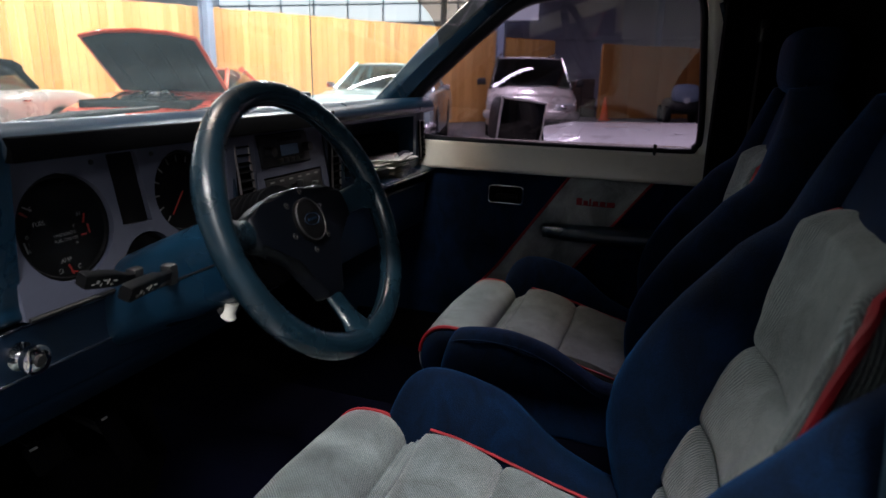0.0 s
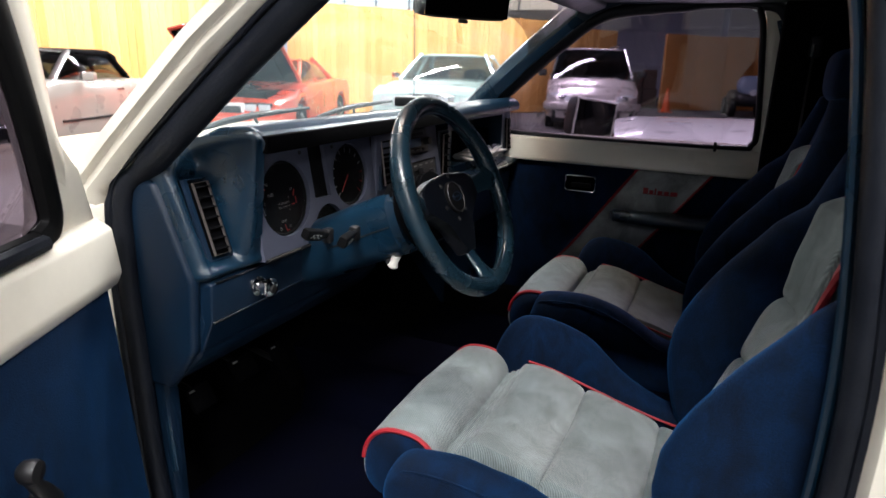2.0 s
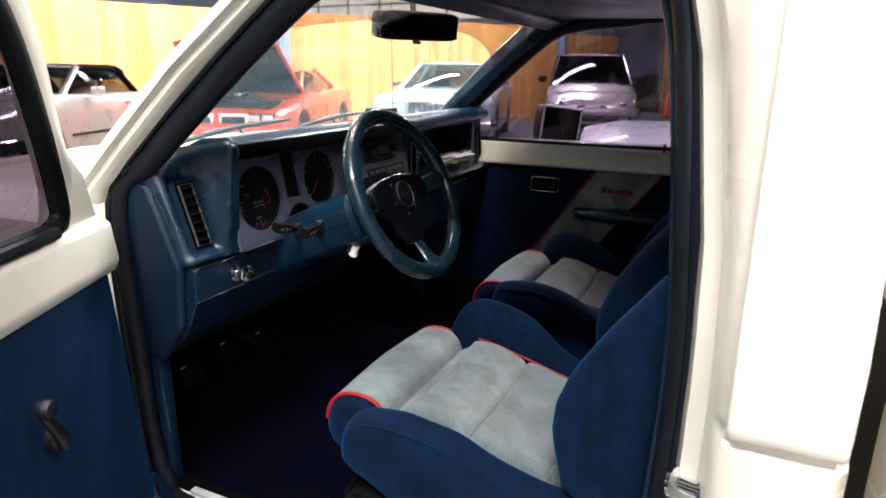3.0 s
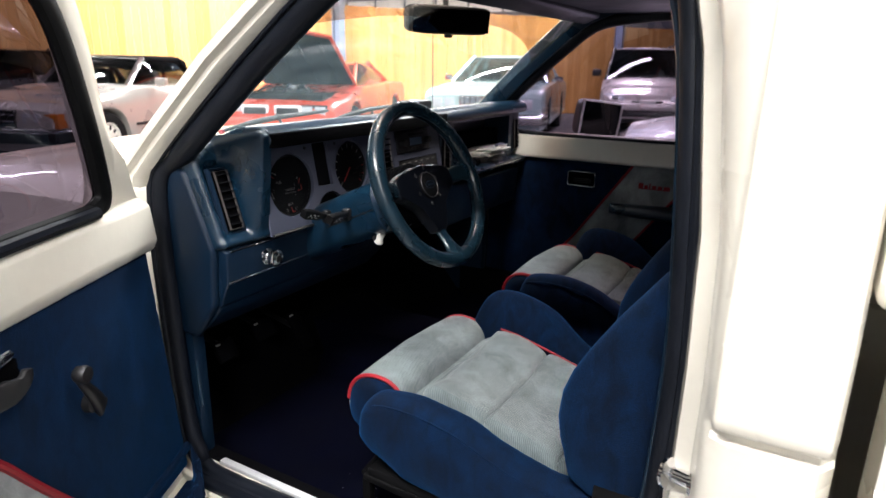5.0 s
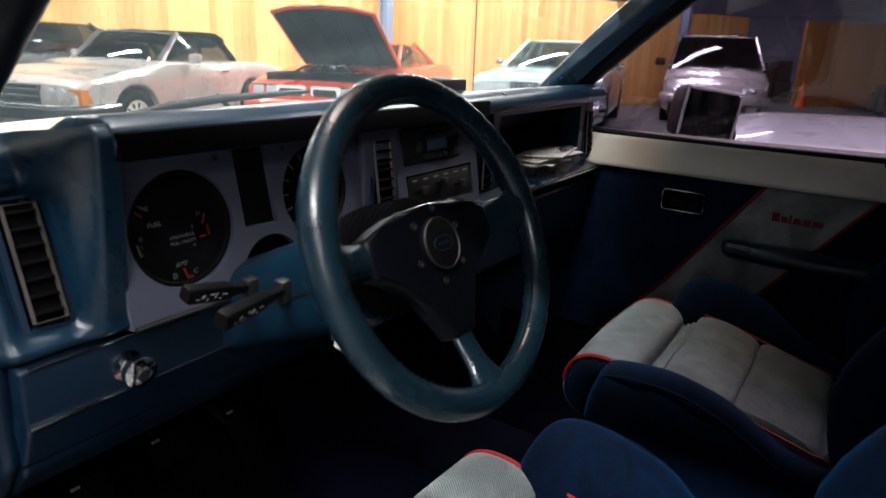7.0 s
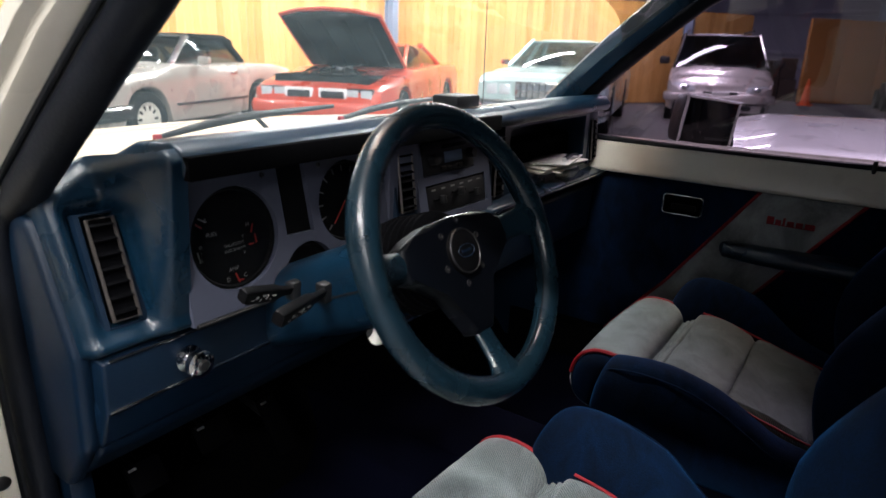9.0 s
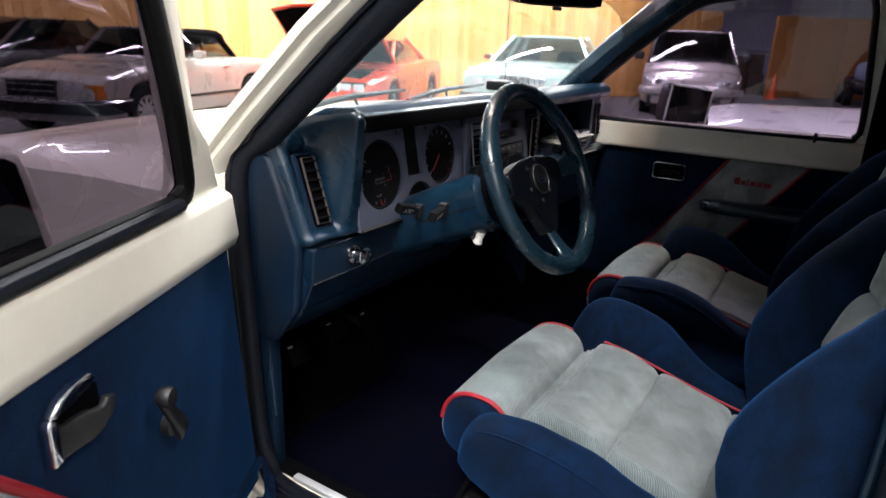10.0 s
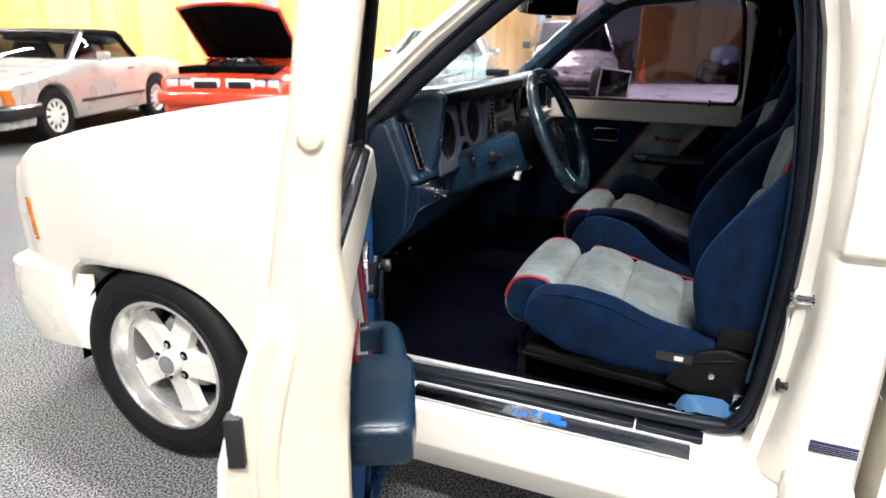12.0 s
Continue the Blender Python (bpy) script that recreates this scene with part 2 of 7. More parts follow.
def nap(m, scale, amount, stretch=(1, 1, 1)):
    """Rubbed and brushed patches in a pile, darker and lighter by amount."""
    n, l = m.node_tree.nodes, m.node_tree.links
    p = n["Principled BSDF"]
    tc, mp, t, r, v = (n.new("ShaderNode" + k) for k in ("TexCoord", "Mapping", "TexNoise", "MapRange", "VectorMath"))
    mp.inputs["Scale"].default_value = stretch
    l.new(tc.outputs["Object"], mp.inputs[0])
    l.new(mp.outputs[0], t.inputs["Vector"])
    t.inputs["Scale"].default_value, t.inputs["Detail"].default_value, t.inputs["Roughness"].default_value, t.inputs["Distortion"].default_value = scale, 6, 0.62, 0.8
    r.inputs["From Min"].default_value, r.inputs["From Max"].default_value = 0.34, 0.66
    r.inputs["To Min"].default_value, r.inputs["To Max"].default_value = 1 - amount, 1 + amount
    l.new(t.outputs[0], r.inputs[0])
    v.operation = "SCALE"
    l.new(p.inputs["Base Color"].links[0].from_socket, v.inputs[0])
    l.new(r.outputs[0], v.inputs["Scale"])
    l.new(v.outputs[0], p.inputs["Base Color"])


nap(VELOUR, 24.0, 0.42, (1, 1, 0.6))
nap(GREYVEL, 8.0, 0.45)
nap(GREYCLOTH, 16.0, 0.24)
nap(LEATHER, 24.0, 0.22)
nap(VINYL, 10.0, 0.15)
SEATIRON = mat("black_seat_iron", (0.0026, 0.0026, 0.003), 0.6, vary=0.2, bump=0.1, spec=0.15)
DIALINK = mat("dim_dial_ink", (0.20, 0.20, 0.19), 0.6, vary=0.1, bump=0)
DIALRED = mat("dim_dial_red", (0.22, 0.012, 0.008), 0.6, vary=0.1, bump=0)
GAUGEGLASS = glass("gauge_glass", (0.86, 0.87, 0.88), gloss=0.12)
# Mirror faces are near-black in place of the dark surroundings they would reflect.
DARKREFLECT = mat("dark_reflection_glass", (0.004, 0.004, 0.005), 0.12, vary=0.05, bump=0, spec=0.25)
VENTRIM = mat("dull_bronze_rim", (0.16, 0.14, 0.13), 0.35, 0.8, vary=0.1, bump=0.02)
BLUEINK = mat("bright_blue_sticker", (0.01, 0.11, 0.45), 0.4, vary=0.4, scale=40, bump=0.05)
FILM = mat("silvery_film", (0.40, 0.46, 0.50), 0.25, 0.8, vary=0.25, scale=30, bump=0.05)
ALUSTRIP = mat("aluminium_strip", (0.66, 0.66, 0.66), 0.4, 0.3, vary=0.08, bump=0.05)
LIP = mat("polished_alloy", (0.78, 0.77, 0.74), 0.2, 0.85, vary=0.05, bump=0.03, rv=0.05)


# ---- mesh tools ----
def part(name, bm, material, parent=None, label="", sharp=38.0, smooth=True):
    """Links a bmesh as one mesh object, under a thing or a part."""
    bmesh.ops.recalc_face_normals(bm, faces=bm.faces)
    lim = radians(sharp)
    for f in bm.faces:
        f.smooth = smooth
    for e in bm.edges:
        if len(e.link_faces) != 2 or e.calc_face_angle(0) > lim:
            e.smooth = False
    me = bpy.data.meshes.new(name)
    bm.to_mesh(me)
    bm.free()
    me.materials.append(material)
    o = new(name, me)
    if parent:
        o.parent = parent
    if label:
        o["label"] = label
    return o


def thing(name, label, category, m=None, group="", kind=""):
    o = new(name)
    if m is not None:
        o.matrix_world = m
    return tagged(o, label, category, group, kind)


def join(*bms):
    out = bms[0]
    for b in bms[1:]:
        me = bpy.data.meshes.new("tmp")
        b.to_mesh(me)
        b.free()
        out.from_mesh(me)
        bpy.data.meshes.remove(me)
    return out


def moved(bm, m):
    bmesh.ops.transform(bm, matrix=m, verts=bm.verts)
    return bm


def box(x0, x1, y0, y1, z0, z1, bev=0.004, seg=2):
    bm = bmesh.new()
    bmesh.ops.create_cube(bm, size=1, matrix=Matrix.Translation(((x0 + x1) / 2, (y0 + y1) / 2, (z0 + z1) / 2)) @ Matrix.Diagonal((abs(x1 - x0), abs(y1 - y0), abs(z1 - z0), 1)))
    if bev:
        bev = min(bev, 0.45 * min(abs(x1 - x0), abs(y1 - y0), abs(z1 - z0)))
        bmesh.ops.bevel(bm, geom=bm.edges[:], offset=bev, segments=seg, profile=0.5, affect="EDGES")
    return bm


def prism(poly, axis, a, b, bev=0.004, seg=2):
    """A polygon drawn in the plane across an axis, pulled along it from a to b."""
    bm = bmesh.new()
    put = {"x": lambda u, v, w: (w, u, v), "y": lambda u, v, w: (u, w, v), "z": lambda u, v, w: (u, v, w)}[axis]
    lo = [bm.verts.new(put(u, v, a)) for u, v in poly]
    hi = [bm.verts.new(put(u, v, b)) for u, v in poly]
    n = len(poly)
    for i in range(n):
        bm.faces.new((lo[i], lo[(i + 1) % n], hi[(i + 1) % n], hi[i]))
    bm.faces.new(lo[::-1])
    bm.faces.new(hi)
    if bev:
        bmesh.ops.bevel(bm, geom=bm.edges[:], offset=bev, segments=seg, profile=0.5, affect="EDGES", clamp_overlap=True)
    return bm


def loft(rings, closed=True, caps=True, loop=False):
    """A skin over rings of points."""
    bm = bmesh.new()
    vs = [[bm.verts.new(p) for p in r] for r in rings]
    n, k = len(vs[0]), len(vs)
    for i in range(k if loop else k - 1):
        a, b = vs[i], vs[(i + 1) % k]
        for j in range(n if closed else n - 1):
            bm.faces.new((a[j], a[(j + 1) % n], b[(j + 1) % n], b[j]))
    if caps and closed and not loop:
        bm.faces.new(vs[0][::-1])
        bm.faces.new(vs[-1])
    return bm


def curve(pts, n=8, closed=False):
    """Points along a smooth curve through pts."""
    p = [Vector(q) for q in pts]
    k, out = len(p), []
    for i in range(k if closed else k - 1):
        a, b, c, d = (p[(i - 1) % k] if closed or i else p[0], p[i], p[(i + 1) % k], p[(i + 2) % k] if closed or i + 2 < k else p[-1])
        for j in range(n):
            t = j / n
            out.append(0.5 * (2 * b + (c - a) * t + (2 * a - 5 * b + 4 * c - d) * t * t + (3 * b - a - 3 * c + d) * t ** 3))
    return out if closed else out + [p[-1]]


def tube(pts, r, n=10, closed=False, flat=1.0, up=(0, 0, 1)):
    """A round or flattened tube along points; r may vary."""
    p = [Vector(q) for q in pts]
    k = len(p)
    rings = []
    for i in range(k):
        a = p[i - 1] if i or closed else p[i]
        b = p[(i + 1) % k] if i + 1 < k or closed else p[i]
        t = (b - a).normalized()
        s = t.cross(Vector(up))
        s = s.normalized() if s.length > 1e-4 else t.orthogonal().normalized()
        w = s.cross(t)
        rr = r[i] if isinstance(r, (list, tuple)) else r
        rings.append([p[i] + s * rr * math.cos(q) + w * rr * flat * math.sin(q) for q in (2 * math.pi * j / n for j in range(n))])
    return loft(rings, caps=not closed, loop=closed)


def lathe(profile, n=32, m=None, caps=True):
    """Turns (r, h) points round z."""
    rings = [[(max(r, 1e-4) * math.cos(a), max(r, 1e-4) * math.sin(a), h) for a in (2 * math.pi * j / n for j in range(n))] for r, h in profile]
    bm = loft(rings, caps=caps)
    return moved(bm, m) if m is not None else bm


def pillow(x0, x1, y0, y1, z0, z1, k=5.0, n=8, shape=None):
    """A padded block with full, rounded edges."""
    bm = bmesh.new()
    bmesh.ops.create_cube(bm, size=2)
    bmesh.ops.subdivide_edges(bm, edges=bm.edges[:], cuts=n, use_grid_fill=True)
    c = Vector(((x0 + x1) / 2, (y0 + y1) / 2, (z0 + z1) / 2))
    h = Vector(((x1 - x0) / 2, (y1 - y0) / 2, (z1 - z0) / 2))
    for v in bm.verts:
        q = Vector([math.copysign(math.sin(abs(a) * math.pi / 2) ** 0.9, a) for a in v.co])
        f = (abs(q.x) ** k + abs(q.y) ** k + abs(q.z) ** k) ** (1 / k)
        q /= f
        v.co = c + Vector((q.x * h.x, q.y * h.y, q.z * h.z))
        if shape:
            v.co = shape(v.co)
    return bm


def sweep(centres, ws, hs, side=(1, 0, 0), n=20, k=2.6, ends=True):
    """A padded roll: superellipse rings of half width ws along side and half height hs, along centres."""
    p = [Vector(q) for q in centres]
    rings, m = [], len(p)
    sd = Vector(side)
    for i in range(m):
        t = (p[min(i + 1, m - 1)] - p[max(i - 1, 0)]).normalized()
        up = sd.cross(t).normalized()
        ring = []
        for j in range(n):
            a = 2 * math.pi * j / n
            cx, cy = math.cos(a), math.sin(a)
            ring.append(p[i] + sd * ws[i] * math.copysign(abs(cx) ** (2 / k), cx) + up * hs[i] * math.copysign(abs(cy) ** (2 / k), cy))
        rings.append(ring)
    return loft(rings)


def lerp_table(rows, s):
    """A value read from rows of (s, v), straight between them."""
    if s <= rows[0][0]:
        return rows[0][1]
    for (a, u), (b, v) in zip(rows, rows[1:]):
        if s <= b:
            return u + (v - u) * (s - a) / (b - a)
    return rows[-1][1]


def smooth_table(rows, s):
    """The same, with eased slopes."""
    if s <= rows[0][0]:
        return rows[0][1]
    for (a, u), (b, v) in zip(rows, rows[1:]):
        if s <= b:
            t = (s - a) / (b - a)
            return u + (v - u) * t * t * (3 - 2 * t)
    return rows[-1][1]



def words(text, size, m, material, parent):
    """Flat lettering in the built-in font."""
    cu = bpy.data.curves.new("lettering", "FONT")
    cu.body, cu.size, cu.align_x = text, size, "CENTER"
    src = bpy.data.objects.new("lettering", cu)
    me = bpy.data.meshes.new_from_object(src)
    bpy.data.objects.remove(src)
    me.materials.clear()
    me.materials.append(material)
    o = new("lettering", me)
    o.parent = parent
    o.matrix_basis = m
    return o

# ---- hall ----
def slab(name, bm, material, label, category):
    return tagged(part(name, bm, material), label, category, kind="structure")


slab("floor", box(-14, 30, -16, 24, -0.2, 0, 0), FLOORM, "speckled grey hall floor", "floor")
slab("ceiling", box(-14, 30, -16, 24, 6.6, 6.8, 0), ROOFM, "plain light grey hall roof", "ceiling")
slab("wall_west", box(-14.2, -14, -16, 24, 0, 6.6, 0), SHEET, "painted sheet metal hall wall", "wall")
slab("wall_south", box(-14, 30, -16.2, -16, 0, 6.6, 0), SHEET, "painted sheet metal hall wall", "wall")
slab("wall_north", box(-14, 30, 24, 24.2, 0, 6.6, 0), SHEET, "painted sheet metal hall wall", "wall")
east = slab("wall_east", box(30, 30.2, -16, 24, 0, 6.6, 0), SHEET, "grey sheet metal hall wall with rails", "wall")
for z in (1.3, 2.9, 4.6):
    part("rail", box(29.9, 29.998, -16, 24, z, z + 0.2, 0.01), SHEET, east)

# a band of milky daylight panels high in the far wall
band = slab("window_1", box(29.80, 29.896, 6.0, 24.0, 3.72, 3.82, 0.01), SHEET, "band of milky daylight panels high in the wall", "window")
part("window_head", box(29.80, 29.896, 6.0, 24.0, 6.10, 6.20, 0.01), SHEET, band)
MILKY = glow("milky_daylight_panel", (0.86, 0.94, 1.0), 1.5)
for i in range(9):
    part("pane", box(29.84, 29.88, i * 2.0 + 6.06, i * 2.0 + 7.94, 3.83, 6.09, 0), MILKY, band)
    part("mullion", box(29.80, 29.896, i * 2.0 + 5.95, i * 2.0 + 6.05, 3.82, 6.10, 0.005), SHEET, band)
part("transom", box(29.79, 29.838, 6.0, 24.0, 4.60, 4.70, 0.004), SHEET, band)


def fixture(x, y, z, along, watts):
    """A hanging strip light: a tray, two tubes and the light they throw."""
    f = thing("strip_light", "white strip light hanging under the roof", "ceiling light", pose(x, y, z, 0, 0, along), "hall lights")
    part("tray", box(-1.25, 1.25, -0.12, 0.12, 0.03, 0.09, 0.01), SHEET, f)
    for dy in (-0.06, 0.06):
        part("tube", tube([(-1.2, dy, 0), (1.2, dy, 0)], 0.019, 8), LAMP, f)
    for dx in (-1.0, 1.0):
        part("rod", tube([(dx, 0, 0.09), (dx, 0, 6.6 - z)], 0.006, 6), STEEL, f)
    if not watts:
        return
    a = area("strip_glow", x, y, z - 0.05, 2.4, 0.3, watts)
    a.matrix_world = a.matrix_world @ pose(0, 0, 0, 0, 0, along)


LAMP = glow("tube_light", (1, 0.98, 0.94), 14.0)
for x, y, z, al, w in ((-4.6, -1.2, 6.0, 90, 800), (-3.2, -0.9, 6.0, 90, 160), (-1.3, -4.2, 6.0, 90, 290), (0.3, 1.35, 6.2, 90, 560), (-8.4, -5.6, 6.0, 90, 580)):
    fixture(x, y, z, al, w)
for x, y, al, w in ((20.0, 4.0, -32, 260), (4.4, -1.2, -32, 900), (6.2, 8.0, -32, 800), (9.6, 5.6, -32, 800), (13.5, 3.4, -32, 480), (1.6, 10.4, -32, 700)):
    fixture(x, y, 4.6, al, w)
for x, y in ((-4.5, 9.0), (-2.0, 13.0), (-7.0, 14.0), (-4.0, 18.5), (0.5, 20.0), (-9.0, 19.0), (-9.0, 4.0), (3.0, 19.0), (8.0, 19.5), (13.0, 20.0), (18.0, 20.5), (4.0, 22.5), (9.0, 22.8), (14.0, 23.0), (19.0, 23.2), (10.0, 0.0), (16.0, 8.0), (10.0, 14.0), (5.0, 16.5), (15.0, 15.0), (22.0, 10.0), (22.0, 18.0), (24.0, -4.0), (16.0, -5.0)):
    fixture(x, y, 4.9, -32, 0)

# ---- the pickup ----
truck = thing("pickup_truck", "cream-white compact pickup truck with its driver door open", "pickup truck")


def both(make, name, material, label=""):
    """A part on each side of the truck."""
    part(name, make(), material, truck, label)
    part(name, moved(make(), Matrix.Diagonal((-1, 1, 1, 1))), material, truck, label)


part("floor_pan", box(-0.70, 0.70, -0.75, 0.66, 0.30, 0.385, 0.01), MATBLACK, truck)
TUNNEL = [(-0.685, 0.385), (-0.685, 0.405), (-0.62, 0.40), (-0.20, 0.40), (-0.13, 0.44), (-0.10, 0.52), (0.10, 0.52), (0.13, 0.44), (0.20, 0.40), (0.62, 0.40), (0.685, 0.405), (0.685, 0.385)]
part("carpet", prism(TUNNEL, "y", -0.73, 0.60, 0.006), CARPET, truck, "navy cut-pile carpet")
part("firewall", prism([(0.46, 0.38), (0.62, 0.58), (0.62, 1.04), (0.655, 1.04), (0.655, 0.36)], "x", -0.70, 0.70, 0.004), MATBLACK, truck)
part("rear_wall", box(-0.70, 0.70, -0.755, -0.725, 0.38, 1.46, 0.01), VINYLD, truck, "dark blue trim panel behind the seats")
ROCKER = [(-0.66, 0.442), (-0.695, 0.445), (-0.74, 0.42), (-0.822, 0.4145), (-0.836, 0.402), (-0.842, 0.305), (-0.80, 0.215), (-0.70, 0.20), (-0.66, 0.30)]
part("rocker", prism(ROCKER, "y", -0.745, 0.46, 0.006, 3), PAINT, truck)
part("rocker", prism([(0.70, 0.42), (0.80, 0.415), (0.825, 0.395), (0.832, 0.30), (0.80, 0.215), (0.70, 0.20)], "y", -0.745, 0.46, 0.006, 3), PAINT, truck)
part("sill_trim", box(-0.690, -0.650, -0.72, 0.44, 0.40, 0.4495, 0.004), MATBLACK, truck)
part("sill_trim", box(0.640, 0.711, -0.72, 0.46, 0.40, 0.505, 0.004), MATBLACK, truck)
part("sill_plate", box(-0.820, -0.752, -0.445, 0.225, 0.4165, 0.4225, 0.002), STEEL, truck, "scuffed bright metal sill plate")
rnd = random.Random(11)


def ragged(y0, y1, x0, x1, z, h, n=30, low=0.72):
    """A flat torn-edged film lying on the sill plate."""
    return prism([((x0 + x1) / 2 + (x1 - x0) / 2 * k * math.copysign(abs(math.sin(q)) ** 0.6, math.sin(q)), (y0 + y1) / 2 + (y1 - y0) / 2 * k * math.copysign(abs(math.cos(q)) ** 0.6, math.cos(q))) for q in [6.2832 * i / n for i in range(n)] for k in [rnd.uniform(low, 1.0)]], "z", z, z + h, 0)


film = part("worn_sticker", ragged(-0.150, -0.012, -0.812, -0.757, 0.4227, 0.0005, 40, 0.8), FILM, truck, "worn silvery sticker with blue print on the sill plate")
for y0, y1, x0, x1, z in ((-0.158, -0.104, -0.796, -0.760, 0.4234), (-0.176, -0.132, -0.806, -0.780, 0.4240), (-0.100, -0.084, -0.784, -0.762, 0.4234)):
    part("blue_print", ragged(y0, y1, x0, x1, z, 0.0005), BLUEINK, film, "worn blue print")
for i in range(3):
    part("blue_print", box(-0.798, -0.784, -0.052 - 0.013 * i, -0.043 - 0.013 * i, 0.4233, 0.4239, 0), BLUEINK, film)
for x in (-0.8205, -0.7515):
    part("plate_edge", box(x - 0.002, x + 0.002, -0.447, 0.227, 0.4200, 0.4242, 0.001), ALUSTRIP, truck)
for y0, y1 in ((-0.319, 0.330), (-0.470, -0.323)):
    part("sill_rubber", box(-0.7485, -0.712, y0, y1, 0.418, 0.437, 0.006, 3), RUBBER, truck, "black rubber sill strip")
part("carpet_strip", box(-0.697, -0.681, -0.46, 0.315, 0.446, 0.4565, 0.003), ALUSTRIP, truck, "bright strip holding the carpet's edge")


def pillar_rings(path, sec, sgn=-1):
    rings = []
    for i, (x, y, z) in enumerate(path):
        a, b = path[max(i - 1, 0)], path[min(i + 1, len(path) - 1)]
        t = Vector((0, b[1] - a[1], b[2] - a[2])).normalized()
        e1 = Vector((0, t.z, -t.y))
        rings.append([Vector((x, y, z)) + e1 * p + Vector((sgn * q, 0, 0)) for p, q in sec])
    return rings


APATH = [(-0.735, 0.425, 0.98), (-0.728, 0.408, 1.06), (-0.715, 0.345, 1.125), (-0.695, 0.20, 1.26), (-0.668, 0.055, 1.378), (-0.655, -0.02, 1.425), (-0.648, -0.09, 1.447), (-0.645, -0.30, 1.455)]
both(lambda: loft(pillar_rings(APATH, [(0.006, -0.030), (0.008, 0.004), (0.016, 0.016), (0.024, 0.018), (0.028, 0.030), (0.041, 0.033), (0.047, 0.022), (0.048, -0.030)])), "a_pillar", PAINT)
part("a_pillar_trim", moved(loft(pillar_rings(APATH[1:], [(-0.002, -0.050), (-0.012, -0.054), (-0.014, -0.072), (0.016, -0.088), (0.046, -0.082), (0.056, -0.06), (0.056, -0.046)])), Matrix.Diagonal((-1, 1, 1, 1))), VINYL, truck, "blue vinyl pillar trim")

# hinge pillar: the painted jamb between the open door and the seal
both(lambda: prism([(-0.700, 0.412), (-0.724, 0.414), (-0.746, 0.424), (-0.765, 0.430), (-0.785, 0.440), (-0.785, 0.470), (-0.700, 0.470)], "z", 0.40, 1.045, 0.008, 2), "hinge_pillar", PAINT, "cream-white door jamb")
for z in (0.58, 0.845):
    part("hinge_plate", box(-0.805, -0.752, 0.412, 0.428, z - 0.032, z + 0.032, 0.004), PAINT, truck)
    for dz in (-0.02, 0.02):
        part("hinge_bolt", lathe([(0.008, 0), (0.007, 0.005), (0.001, 0.006)], 6, pose(-0.765, 0.412, z + dz, 90, 0, 0)), ALUSTRIP, truck)
part("jamb_plug", lathe([(0.009, 0), (0.009, 0.004), (0.004, 0.007), (0.001, 0.007)], 12, pose(-0.742, 0.421, 0.735, 90, 0, 0)), BLACK, truck, "black rubber plug")

# door opening seal and its inner trim, round the whole opening
OPEN = [(0.30, 0.432), (0.362, 0.47), (0.388, 0.56), (0.40, 0.80), (0.403, 0.95), (0.397, 1.06), (0.355, 1.115), (0.20, 1.252), (0.075, 1.355), (-0.005, 1.41), (-0.09, 1.432), (-0.30, 1.44), (-0.45, 1.437), (-0.515, 1.405), (-0.545, 1.30), (-0.572, 1.05), (-0.578, 0.90), (-0.572, 0.72), (-0.56, 0.56), (-0.53, 0.475), (-0.46, 0.452), (-0.1, 0.445)]


def open_x(z, x0=-0.708):
    return x0 + max(0.0, z - 1.02) * 0.145


both(lambda: tube(curve([(open_x(z) + (0.006 if z > 1.1 and y > -0.1 else 0), y - (0.007 if z > 1.1 and y > -0.1 else 0), z - (0.007 if z > 1.1 and y > -0.1 else 0)) for y, z in OPEN], 5, True), [r for y, z in OPEN for r in [0.0225 if z > 1.1 and y > -0.1 else 0.0165] * 5], 12, True, up=(1, 0, 0)), "door_seal", RUBBER, "black rubber door seal")
both(lambda: tube(curve([(open_x(z) - 0.014, y + (0.010 if y > 0.3 else -0.010 if y < -0.5 else 0), z + (0.01 if z > 1.2 else 0)) for y, z in OPEN], 5, True), [r for y, z in OPEN for r in [0.004 if z > 1.0 and y > -0.1 else 0.008] * 5], 8, True, up=(1, 0, 0)), "outer_seal_lip", RUBBER)
INNER = [(y + (-0.016 if y > 0.33 else 0.018 if y < -0.5 else 0), z - (0.012 if z > 1.2 else -0.004)) for y, z in OPEN[2:19]]
for run in (INNER[0:4], INNER[11:17]):
    both(lambda: tube(curve([(open_x(z) + 0.026, y, z) for y, z in run], 5), 0.006, 8, up=(1, 0, 0)), "seal_trim", VINYL, "blue trim along the opening")
both(lambda: box(-0.69, -0.655, 0.37, 0.62, 0.40, 0.98, 0.012), "kick_panel", VINYLD)

CORNER = [(-0.640, -0.60), (-0.680, -0.588), (-0.715, -0.582), (-0.748, -0.592), (-0.758, -0.612), (-0.800, -0.622), (-0.822, -0.632), (-0.832, -0.650), (-0.834, -0.735), (-0.815, -0.748), (-0.640, -0.748)]
YREAR = [(0.42, 0.035), (0.46, 0.03), (0.56, 0.015), (0.75, 0.0), (0.95, -0.002), (1.10, 0.004), (1.30, 0.03), (1.38, 0.05), (1.46, 0.06)]


